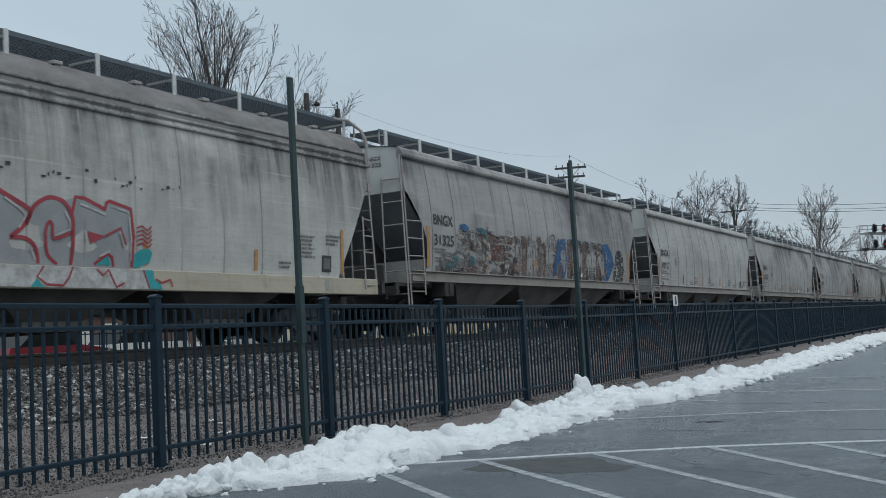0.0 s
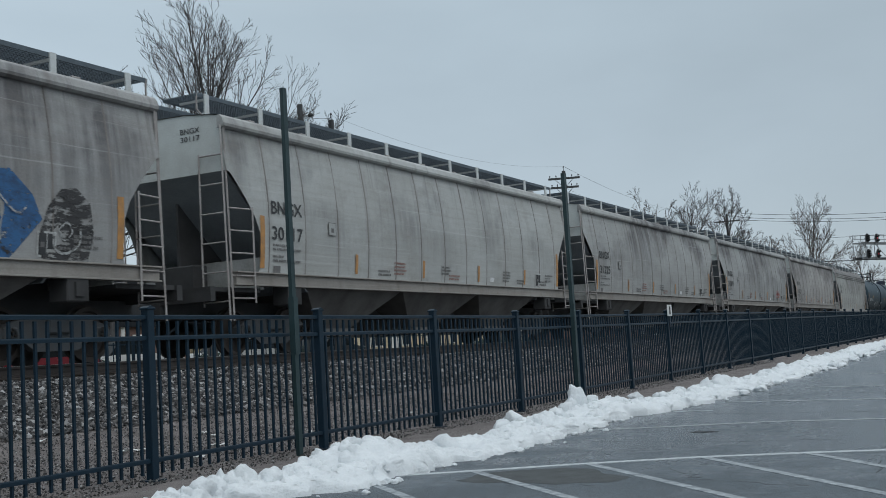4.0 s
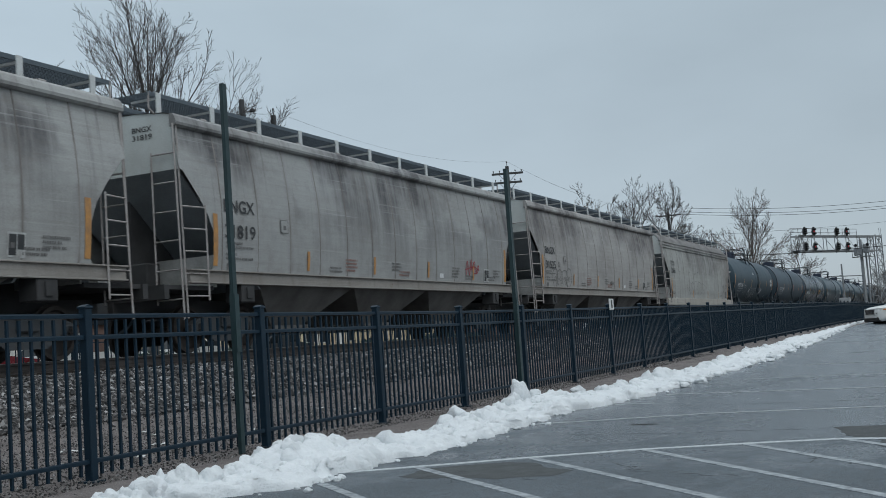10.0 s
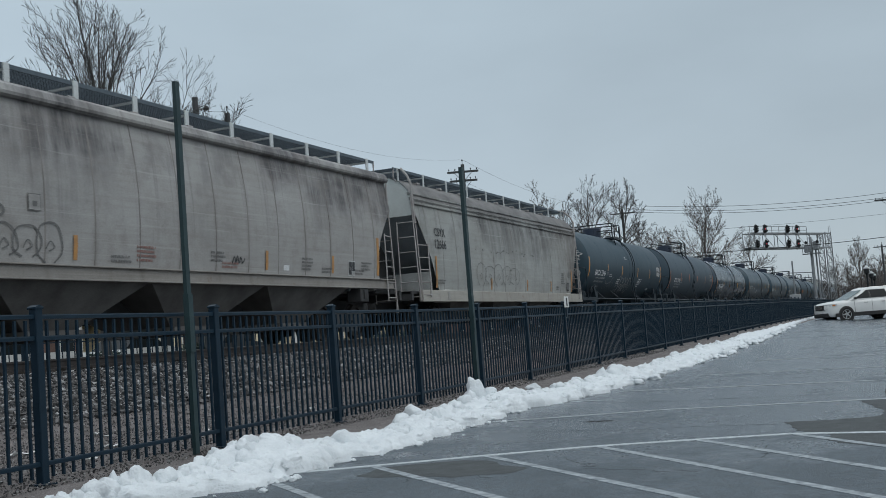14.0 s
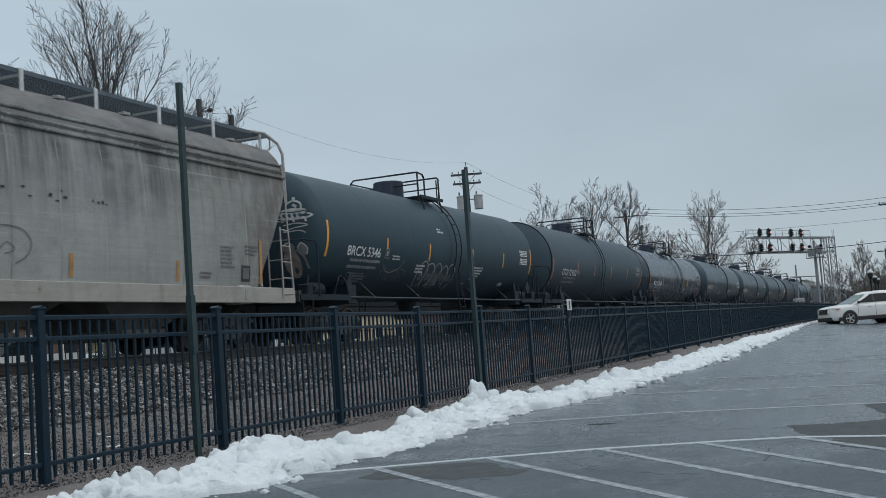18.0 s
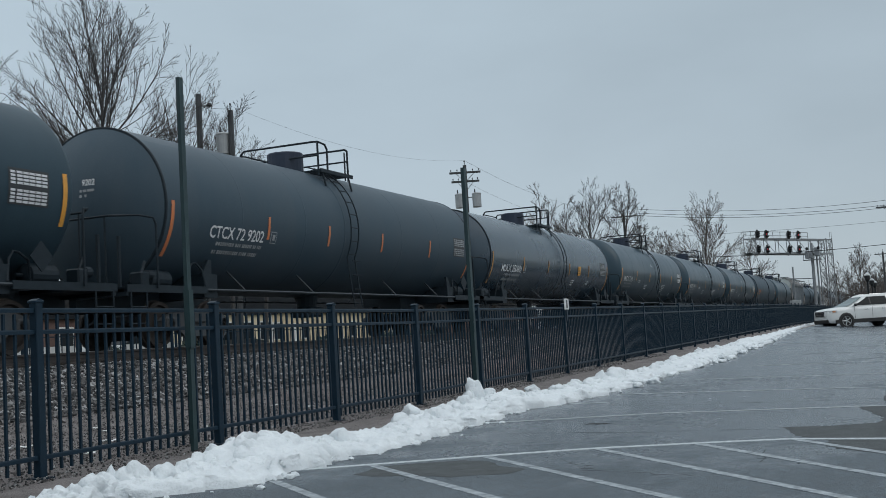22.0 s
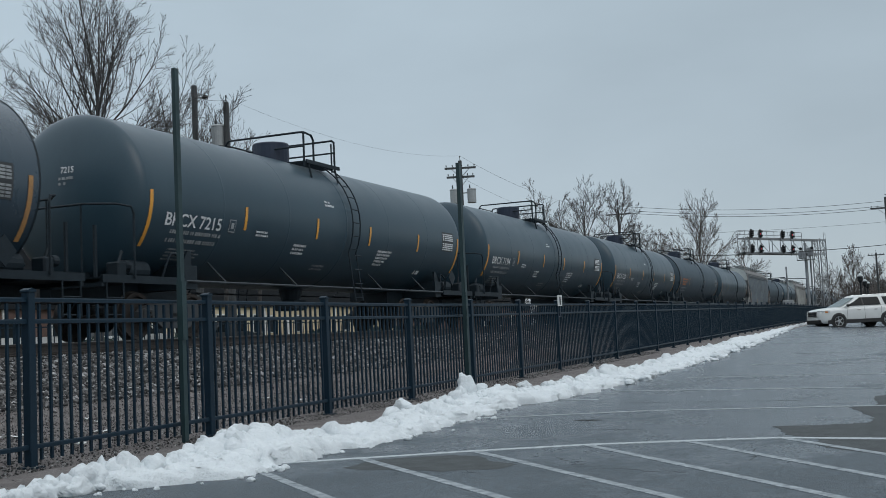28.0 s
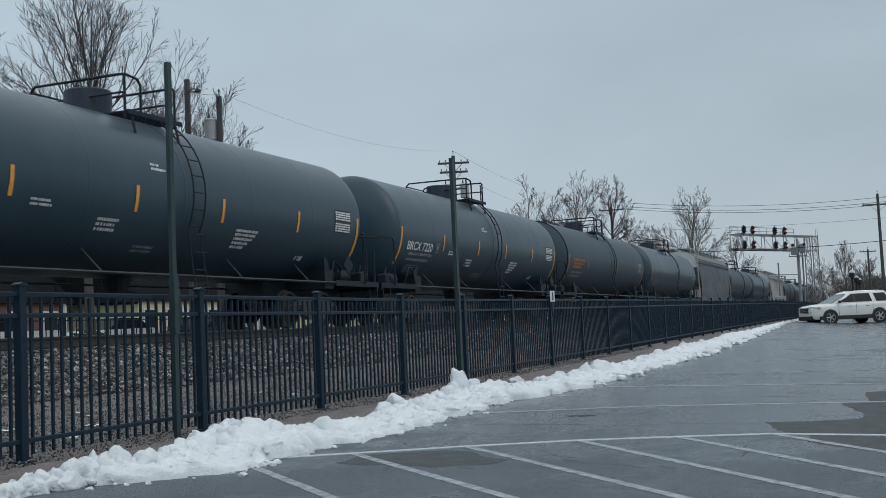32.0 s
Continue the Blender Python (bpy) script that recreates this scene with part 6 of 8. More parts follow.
    if extras:
        bars(fn, word_x - 0.55, 1.72, (0.9, 1.1, 1.05, 0.95), M["faint"], car, 0.03, 0.03)
        bars(fn, -4.0, 2.22, (0.45, 0.5), M["white"], car, 0.04)
        bars(fn, -2.3, 2.02, (0.6, 0.5, 0.55), M["white"], car, 0.05)
        bars(fn, 2.1, 2.10, (0.85, 0.8, 0.75, 0.6, 0.5), M["white"], car, 0.05)
        bars(fn, -0.9, 3.15, (0.25, 0.45), M["white"], car, 0.05)
        bars(fn, 5.0, 1.62, (0.35,), M["white"], car, 0.10)
        bars(fn, -1.0, 1.62, (0.6, 0.6), M["faint"], car, 0.04)
    # the test panel: a grid of small lines
    verts, faces = [], []
    for r in range(9):
        for c in range(6):
            zz = 2.38 + r * 0.058
            if r == 4:
                continue
            x = 6.46 + c * 0.135
            o = len(verts)
            for q in (zz, zz + 0.038):
                verts += [(x, -(fn(q) + 0.011), q), (x + (0.12 if c else 0.10), -(fn(q) + 0.011), q)]
            faces.append((o, o + 1, o + 3, o + 2))
    pan = patch(fn, 6.42, 7.30, 2.35, 2.93, M["test_field"], car, "test_panel", lift=0.006)
    tagged(data_part("panel_print", verts, faces, M["white"] if stripe_mat == "yellow" and ink == "white" else M["faint"], pan), kind="stuff")
    pl = boxed(-0.18, 0.18, -0.01, 0.01, -0.18, 0.18)
    d = part("placard_holder", pl, M["steel"], car)
    d.matrix_basis = pose(7.1, -1.60, 1.55, 0, 45, 0)
    CARS.append((car, place - 0.08))
    return car


# ---- spray paint on the cars: flat strokes and fields that follow the side ----
def paint_field(fn, pts, material, parent, name="spray_paint", lift=0.012):
    """A filled outline of (x, z) points on the near side."""
    bm = bmesh.new()
    vs = [bm.verts.new((x, 0, z)) for x, z in pts]
    bm.faces.new(vs)
    bmesh.ops.triangulate(bm, faces=bm.faces[:])
    for v in bm.verts:
        v.co.y = -(fn(v.co.z) + lift)
    return part(name, bm, material, parent)


def smooth_line(pts, n=6):
    out = []
    P = [pts[0]] + list(pts) + [pts[-1]]
    for a, b, c, d in zip(P, P[1:], P[2:], P[3:]):
        for k in range(n):
            t = k / n
            out.append(tuple(0.5 * (2 * b[i] + (c[i] - a[i]) * t + (2 * a[i] - 5 * b[i] + 4 * c[i] - d[i]) * t * t + (3 * b[i] - a[i] - 3 * c[i] + d[i]) * t ** 3) for i in (0, 1)))
    out.append(tuple(pts[-1]))
    return out


def paint_stroke(fn, pts, w, material, parent, name="spray_line", lift=0.016, closed=False, smooth=True):
    if closed:
        pts = list(pts) + [pts[0]]
    line = smooth_line(pts) if smooth else list(pts)
    verts, faces = [], []
    for k, p in enumerate(line):
        q0, q1 = line[max(0, k - 1)], line[min(len(line) - 1, k + 1)]
        dx, dz = q1[0] - q0[0], q1[1] - q0[1]
        L = math.hypot(dx, dz) or 1
        nx, nz = -dz / L * w / 2, dx / L * w / 2
        for s in (-1, 1):
            z = p[1] + s * nz
            verts.append((p[0] + s * nx, -(fn(z) + lift), z))
    for k in range(len(line) - 1):
        faces.append((2 * k, 2 * k + 2, 2 * k + 3, 2 * k + 1))
    return data_part(name, verts, faces, material, parent)


M["bay"] = mat("dusty_hopper_bay", (0.16, 0.155, 0.15), 0.8, dark=(0.07, 0.066, 0.062), amount=0.7, scale=1.5, fine=40, bump=0.1)
M["ladder"] = mat("weathered_grey_steel", (0.37, 0.36, 0.355), 0.65, dark=(0.20, 0.165, 0.15), amount=0.6, scale=4, fine=50, bump=0.1)
M["board_post"] = mat("pale_walkway_post", (0.60, 0.64, 0.65), 0.7, dark=(0.44, 0.45, 0.44), amount=0.6, scale=3, fine=40, bump=0.05)
M["bulkhead"] = mat("grey_end_panel", (0.46, 0.47, 0.46), 0.8, dark=(0.30, 0.30, 0.29), amount=0.8, scale=2.0, fine=30, bump=0.1)
M["rodgrey"] = mat("grey_rod", (0.035, 0.046, 0.055), 0.5, amount=0.4, bump=0.05)
M["housing"] = mat("blue_black_housing", (0.016, 0.028, 0.055), 0.5, amount=0.4, bump=0.05)

RUSTY = hopper_paint("rusty_sill_paint", (0.30, 0.285, 0.265), 9, 0.9, 1.0)
M["hopper_roof"] = mat("sooty_roof_paint", (0.21, 0.205, 0.20), 0.7, dark=(0.10, 0.098, 0.10), amount=0.85, scale=1.2, fine=40, bump=0.08, stretch=(1, 3, 1))
M["soft_seam"] = mat("worn_panel_seam", (0.37, 0.37, 0.355), 0.8, dark=(0.15, 0.145, 0.14), amount=0.9, scale=1.5, stretch=(1, 1, 0.4), bump=0.1)
M["end"] = mat("pale_end_paint", (0.56, 0.60, 0.59), 0.6, dark=(0.42, 0.43, 0.42), amount=0.6, scale=1.5, fine=40, bump=0.05)
GREY = hopper_paint("light_grey_hopper_paint", (0.380, 0.393, 0.390), 1, 0.95, 0.3)
GREY2 = hopper_paint("dirty_grey_hopper_paint", (0.360, 0.374, 0.374), 2, 1.0, 0.35)
GREY1 = hopper_paint("cool_grey_hopper_paint", (0.375, 0.385, 0.385), 8, 0.9, 0.35)
STAINED = hopper_paint("rust_stained_sill_paint", (0.40, 0.385, 0.35), 14, 0.5, 1.0)
PALE = hopper_paint("pale_hopper_paint", (0.450, 0.470, 0.464), 3, 0.7, 0.35)
GREY3 = hopper_paint("warm_grey_hopper_paint", (0.372, 0.370, 0.362), 4, 0.95, 0.3)
CREAM = hopper_paint("chalky_hopper_paint", (0.53, 0.545, 0.525), 5, 1.0, 0.6, pitch=1.1, level=0.43)
CREAM2 = hopper_paint("sooty_cream_hopper_paint", (0.375, 0.390, 0.378), 6, 1.0, 0.5, pitch=1.1, level=0.47, tail=0.85)
DARKH = hopper_paint("dark_grey_hopper_paint", (0.085, 0.112, 0.135), 7, 0.2, 0.3, pitch=1.1)

OCHRE = hopper_paint("cream_sill_paint", (0.47, 0.435, 0.35), 12, 0.8, 1.0, pitch=1.1)
g0 = covered_hopper("B", "weathered white covered hopper with large grey graffiti", "", CREAM, 12.1, 21, "", OCHRE)
h1 = covered_hopper("A", "light grey covered hopper with multicoloured graffiti", "31325", GREY1, 30.5, 22, sill_paint=RUSTY)
h2 = covered_hopper("A", "clean pale grey covered hopper with black lettering", "30117", PALE, 49.0, 23, sill_paint=RUSTY)
h3 = covered_hopper("A", "dirty light grey covered hopper with soot streaks", "31225", GREY, 67.4, 24, sill_paint=RUSTY)
h4 = covered_hopper("A", "soot-streaked grey covered hopper with a red scribble", "31819", GREY2, 85.6, 25, sill_paint=RUSTY)
h5 = covered_hopper("A", "warm grey covered hopper with faint outline graffiti", "31525", GREY3, 103.9, 26, sill_paint=RUSTY)
h6 = covered_hopper("B", "sooty cream covered hopper with a deep side sill", "12666", CREAM2, 122.25, 27, "CSYX", STAINED)
ST = (-4.47, -1.34, 1.49, 4.62)
t1 = tank_car("black tank car with white stencils and chalky graffiti", "BRCX 5346", M["tank_dull"], 140.15, 31, (-4.40, -1.55, 1.85, 4.75), word_x=-5.68, up=10, lad=0.35)
t2 = tank_car("dusty black tank car with faded reflectors", "CTCX 72 9202", M["tank_grime"], 158.43, 32, (-4.25, -1.52, 1.40, 4.58), "white", "red_white", 2.0, False, word_x=-5.43, lad=-0.45)
t3 = tank_car("glossy black tank car with white lettering", "MULX 250601", M["tank_gloss"], 176.05, 33, (-4.4, -1.4, 1.5, 4.5), "white", "dull_yellow", 2.1, False, word_x=-5.68)
t4 = tank_car("clean black tank car with bright yellow reflectors", "BRCX 7215", M["tank"], 194.51, 34, ST)
t5 = tank_car("clean black tank car with bright yellow reflectors", "BRCX 7194", M["tank"], 212.75, 35, ST)
t6 = tank_car("clean black tank car with bright yellow reflectors", "BRCX 7220", M["tank"], 230.95, 36, ST)
t7 = tank_car("rusty grey-black tank car with orange stencils", "", M["tank_grime"], 248.6, 37, (-4.4, 1.5), "white", "dull_yellow", 1.9, False)
t8 = tank_car("black tank car in the far part of the train", "", M["tank"], 266.6, 38, (-4.4, 1.5), "white", "dull_yellow", 1.9, False)
h7 = covered_hopper("B", "dark grey covered hopper far along the train", "", DARKH, 284.7, 28, "")
t9 = tank_car("black tank car in the far part of the train", "", M["tank_grime"], 301.7, 39, (), "white", "dull_yellow", 1.9, False)
t10 = tank_car("black tank car in the far part of the train", "", M["tank"], 319.2, 40, (), "white", "dull_yellow", 1.9, False)
h8 = covered_hopper("B", "pale covered hopper far along the train", "", CREAM2, 337.2, 27, "")
for k in range(6):
    tank_car("black tank car in the far part of the train", "", M["tank"] if k % 2 else M["tank_grime"], 355.4 + 18.3 * k, 41 + k, (), "white", "dull_yellow", 1.9, False)


track(TRACK_Y, "near_track", 120)
track(TRACK_Y + 4.3, "far_track", 90)
fence()
sign_posts()
rock_field()
litter()


# ---- bare trees ----
def sticks_mesh(rows, seg):
    """Tapered sticks (from, to, radius, radius) as one set of vertices and faces."""
    a = np.array([(*p, *q, r0, r1) for p, q, r0, r1 in rows])
    p, q = a[:, 0:3], a[:, 3:6]
    d = q - p
    d /= np.maximum(np.linalg.norm(d, axis=1, keepdims=True), 1e-9)
    ref = np.where(np.abs(d[:, 2:3]) < 0.9, (0.0, 0.0, 1.0), (1.0, 0.0, 0.0))
    u = np.cross(d, ref)
    u /= np.linalg.norm(u, axis=1, keepdims=True)
    w = np.cross(d, u)
    rings = []
    for c, r in ((p, a[:, 6:7]), (q, a[:, 7:8])):
        for k in range(seg):
            t = 2 * math.pi * k / seg
            rings.append(c + (u * math.cos(t) + w * math.sin(t)) * r)
    verts = np.stack(rings, 1).reshape(-1, 3)
    quad = np.array([(k, (k + 1) % seg, seg + (k + 1) % seg, seg + k) for k in range(seg)])
    faces = (quad[None] + 2 * seg * np.arange(len(a))[:, None, None]).reshape(-1, 4)
    return verts.tolist(), faces.tolist()


def bare_tree(name, label, at, height, seed, material, twig, radius, fork, limbs, kids, splay, bend):
    """A leafless tree: a trunk, a thin leader, and limbs that fan out to a domed crown, each with
    side branches, their shoots and twigs, all bending gently upwards."""
    rng = random.Random(seed)
    tr = thing(name, label, "tree", at=pose(*at))
    big, small = [], []
    base = height * fork
    r_trunk = height * 0.014
    up = Vector((0, 0, 1))

    def aside(d, tilt):
        side = d.orthogonal().normalized()
        side.rotate(Matrix.Rotation(rng.uniform(0, 6.283), 3, d))
        return (d * math.cos(tilt) + side * math.sin(tilt) + up * 0.10).normalized()

    def grow(p, d, length, r, level):
        n = (8, 5, 4, 3)[level]
        end = twig * 0.55 if level else twig
        pts, dirs, rs = [p], [d], [r]
        for k in range(n):
            d = (d + Vector((rng.gauss(0, bend), rng.gauss(0, bend), rng.gauss(0.03, bend * 0.7)))).normalized()
            pts.append(pts[-1] + d * length / n)
            dirs.append(d)
            rs.append(r + (end - r) * ((k + 1) / n) ** 0.8)
        for k in range(n):
            (big if level < 2 else small).append((pts[k], pts[k + 1], rs[k], rs[k + 1]))
        if level < len(kids):
            m = kids[level]
            for i in range(m):
                t = 0.14 + 0.84 * (i + rng.random()) / m
                j = min(n - 1, int(t * n))
                q = pts[j].lerp(pts[j + 1], t * n - j)
                rc = max(twig, (rs[j] + (rs[j + 1] - rs[j]) * (t * n - j)) * 0.55)
                grow(q, aside(dirs[j + 1], radians(rng.uniform(18, 44))), length * (0.64 - 0.40 * t) * rng.uniform(0.7, 1.2), rc, level + 1)

    def to_dome(p, d):
        """How far the crown's outline lies from p along d."""
        c = height - base
        px, py, pz = p.x / radius, p.y / radius, (p.z - base) / c
        dx, dy, dz = d.x / radius, d.y / radius, d.z / c
        qa, qb, qc = dx * dx + dy * dy + dz * dz, px * dx + py * dy + pz * dz, px * px + py * py + pz * pz - 1
        return (-qb + math.sqrt(max(0.0, qb * qb - qa * qc))) / qa

    # trunk and leader
    p, d, r = Vector((0, 0, -0.2)), Vector((0, 0, 1)), r_trunk
    line = [(p.copy(), r)]
    for k in range(12):
        d = (d + Vector((rng.gauss(0, 0.035), rng.gauss(0, 0.035), 0.05))).normalized()
        p = p + d * (height * 0.93) / 12
        f = p.z / height
        r = r_trunk * (1 - 0.35 * min(1, f / fork)) if f < fork else max(twig * 1.5, r_trunk * 0.42 * (1 - (f - fork) / (1 - fork)))
        line.append((p.copy(), r))
    for (p0, r0), (p1, r1) in zip(line, line[1:]):
        big.append((p0, p1, r0, r1))

    def on_leader(z):
        for (p0, r0), (p1, r1) in zip(line, line[1:]):
            if p0.z <= z <= p1.z:
                return p0.lerp(p1, (z - p0.z) / (p1.z - p0.z))
        return line[-1][0]
    for i in range(limbs):
        t = i / (limbs - 1)
        a = 2.39996 * i + rng.uniform(-0.4, 0.4)
        tilt = radians(splay + (16 - splay) * t ** 1.1 + rng.uniform(-9, 9))
        q = on_leader(base * 0.94 + (height - base) * 0.50 * t ** 1.6)
        d = Vector((math.cos(a) * math.sin(tilt), math.sin(a) * math.sin(tilt), math.cos(tilt)))
        grow(q, d, to_dome(q, d) * rng.uniform(0.80, 1.04), r_trunk * rng.uniform(0.26, 0.46) * (1 - 0.5 * t), 0)
    v, f = sticks_mesh(big, 5)
    data_part("trunk", v, f, material, tr, "grey-brown trunk and limbs", True)
    v, f = sticks_mesh(small, 3)
    data_part("crown", v, f, material, tr, "bare twigs")
    return tr


def polar(deg, dist):
    return dist * math.cos(radians(deg)), dist * math.sin(radians(deg))


def plant(label, deg, dist, elev, radius, seed, material, twig, fork=0.4, limbs=14, kids=(8, 5, 3), splay=62, bend=0.07):
    x, y = polar(deg, dist)
    h = 0.9 + dist * math.tan(radians(elev)) - land(x, y)
    return bare_tree("bare_tree", label, (x, y, land(x, y)), h, seed, material, twig, radius, fork, limbs, kids, splay, bend)


plant("large leafless tree with a wide fan of twigs behind the tracks", 39.9, 40, 18.6, 3.8, 4, M["bark"], 0.0075, 0.45, 36, (9, 5, 3), 82, 0.06)
plant("low leafless tree with upright twigs behind the tracks", 35.5, 45, 15.2, 3.1, 8, M["bark"], 0.007, 0.36, 22, (9, 5, 3), 74)
plant("low leafless tree with fine twigs behind the tracks", 33.5, 46, 12.7, 2.6, 9, M["bark"], 0.007, 0.36, 20, (9, 5, 3), 74)
plant("low leafless tree with fine twigs behind the tracks", 32.0, 48, 10.0, 1.6, 10, M["bark"], 0.007, 0.40, 12, (8, 5, 3), 65)
plant("leafless tree with upright twigs behind the tracks", 44.6, 43, 14.6, 3.0, 12, M["bark"], 0.007, 0.42, 16, (8, 5, 3), 72)
plant("leafless tree with a crooked trunk beyond the train", 14.75, 100, 7.95, 3.0, 21, M["bark"], 0.011, 0.48, 14, (8, 6, 4), 70, 0.13)
plant("leafless tree with a crooked trunk beyond the train", 13.3, 102, 8.1, 2.9, 22, M["bark"], 0.011, 0.50, 13, (8, 6, 4), 66, 0.13)
plant("leafless tree beyond the train", 15.7, 104, 6.9, 2.8, 24, M["bark"], 0.011, 0.42, 13, (8, 6, 4), 70, 0.11)
plant("pale leafless tree beyond the train", 17.6, 105, 7.2, 3.6, 23, M["bark2"], 0.012, 0.36, 18, (8, 6, 4), 74, 0.11)
plant("leafless tree beyond the train", 12.2, 118, 5.3, 3.6, 25, M["bark"], 0.012, 0.32, 14, (8, 6, 4), 75, 0.09)
plant("leafless tree beyond the train", 11.0, 122, 4.8, 3.4, 32, M["bark2"], 0.012, 0.32, 14, (8, 6, 4), 75, 0.09)
plant("small leafless tree far beyond the tracks", 25.0, 90, 8.1, 1.9, 26, M["bark2"], 0.010, 0.5, 11, (7, 5, 3), 65, 0.10)
plant("rounded pale leafless tree beyond the train", 9.2, 150, 6.4, 5.6, 27, M["bark2"], 0.014, 0.30, 22, (8, 6, 4), 72)
plant("leafless tree beyond the train", 6.8, 170, 4.3, 3.2, 28, M["bark2"], 0.016, 0.38, 13, (8, 5, 3), 66, 0.10)
plant("leafless tree beyond the signal bridge", 1.85, 170, 3.3, 4.2, 29, M["bark2"], 0.013, 0.30, 16, (8, 6, 3), 70)
plant("leafless tree beyond the signal bridge", 0.9, 175, 2.4, 4.0, 30, M["bark2"], 0.013, 0.30, 14, (8, 6, 3), 70)
plant("leafless tree beyond the signal bridge", 2.9, 185, 2.2, 4.0, 31, M["bark2"], 0.013, 0.30, 14, (8, 6, 3), 70)


def far_woods():
    """Thickets and treetops along the horizon, many thin stems and twigs in one mesh."""
    rng = random.Random(77)
    v, f = [], []

    def stick(p, q, r):
        o = len(v)
        d = (q - p).normalized()
        s = d.orthogonal().normalized()
        u = d.cross(s)
        for pt, rr in ((p, r), (q, r * 0.3)):
            for k in range(3):
                a = 2.094 * k
                c = pt + (s * math.cos(a) + u * math.sin(a)) * rr
                v.append((c.x, c.y, c.z))
        for k in range(3):
            f.append((o + k, o + (k + 1) % 3, o + 3 + (k + 1) % 3, o + 3 + k))

    def bush(x, y, h, w, n, r):
        z0 = land(x, y)
        for _ in range(n):
            a, t = rng.uniform(0, 6.283), rng.random()
            p = Vector((x + rng.gauss(0, w * 0.4), y + rng.gauss(0, w * 0.4), z0))
            q = p + Vector((math.cos(a) * w * 0.3, math.sin(a) * w * 0.3, h * rng.uniform(0.45, 1.0)))
            stick(p, q, r)
            for _ in range(5):
                b = p.lerp(q, rng.uniform(0.3, 1))
                stick(b, b + Vector((rng.gauss(0, h * 0.09), rng.gauss(0, h * 0.09), rng.uniform(0.02, 0.22) * h)), r * 0.5)
    for k in range(340):
        deg = rng.uniform(-8, 14)
        dist = rng.uniform(190, 330)
        x, y = polar(deg, dist)
        if abs(y - 17) < 10:
            continue
        bush(x, y, rng.uniform(4, 8) * dist / 230, 7, 22, 0.0006 * dist)
    for k in range(90):
        deg = rng.uniform(4, 30)
        dist = rng.uniform(110, 160)
        x, y = polar(deg, dist)
        if y > 27:
            bush(x, y, rng.uniform(3.5, 7.5), 5, 24, 0.00035 * dist)
    tagged(data_part("far_woods", v, f, M["brush"]), "brown leafless thickets and treetops along the horizon", "woods", kind="stuff")


far_woods()


# ---- utility poles and wires ----
def utility_pole(label, at, height, arms, turn=0, transformer=0, lamp=False):
    up = thing("utility_pole", label, "utility pole", "utility poles along the railway", at=pose(at[0], at[1], land(*at), 0, 0, turn))
    bm = tube(bmesh.new(), (0, 0, -0.2), (0, 0, height), 0.16, 0.11, seg=12)
    part("pole", bm, M["wood"], up)
    for z, w in arms:
        a = part("crossarm", boxed(-0.06, 0.06, -w, w, height - z - 0.06, height - z + 0.06, bevel=0.01), M["wood"], up)
        bm = bmesh.new()
        for s in (-1, 1):
            tube(bm, (0.07, s * w * 0.55, height - z - 0.05), (0.07, 0, height - z - 0.6), 0.02, seg=5)
        part("brace", bm, M["galv"], a)
        for y in (-w + 0.1, -w * 0.5, w * 0.5, w - 0.1):
            bm = turned(bmesh.new(), [(0.015, 0.05), (0.015, 0.10), (0.035, 0.12), (0.04, 0.17), (0.02, 0.21)], 10, 'Z', (0, y, height - z))
            part("insulator", bm, M["insulator"], a)
    if not lamp:
        bm = turned(bmesh.new(), [(0.015, 0.0), (0.02, 0.2), (0.05, 0.23), (0.03, 0.3)], 8, 'Z', (0, 0, height))
        part("top_insulator", bm, M["insulator"], up)
    for k in range(transformer):
        y = 0.40 if transformer == 1 else (-0.62, 0.42)[k]
        hang = 1.30 if transformer == 1 else 2.17
        bm = turned(bmesh.new(), [(0.05, -0.44), (0.25, -0.44), (0.27, -0.42), (0.27, 0.34), (0.285, 0.35), (0.285, 0.39), (0.22, 0.44), (0.05, 0.46)], 18, 'Z', (0.0, y, height - hang))
        t = part("transformer", bm, M["transformer"], up, "grey steel transformer can")
        part("bushing", turned(bmesh.new(), [(0.03, 0.43), (0.05, 0.52), (0.03, 0.68)], 8, 'Z', (0.0, y + 0.1, height - hang)), M["insulator"], t)
        part("bracket", boxed(-0.03, 0.03, min(y, 0) + (0.25 if y < 0 else 0.10), max(y, 0) - (0.10 if y < 0 else 0.25), height - hang + 0.15, height - hang + 0.21), M["galv"], t)
    if lamp:
        bm = pipe(bmesh.new(), [(0, 0, height - 0.52), (0, -0.3, height - 0.5), (0, -0.42, height - 0.5)], 0.025, 6)
        a = part("lamp_arm", bm, M["galv"], up)
        part("lamp_head", turned(bmesh.new(), [(0.04, 0.08), (0.10, 0.04), (0.13, -0.05), (0.05, -0.08)], 12, 'Z', (0, -0.5, height - 0.5)), M["sigblack"], a)
    return up


def pole_at(label, deg, dist, elev, arms, **kw):
    x, y = polar(deg, dist)
    h = 0.9 + dist * math.tan(radians(elev)) - land(x, y)
    utility_pole(label, (x, y), h, arms, **kw)
    return Vector((x, y, land(x, y) + h))


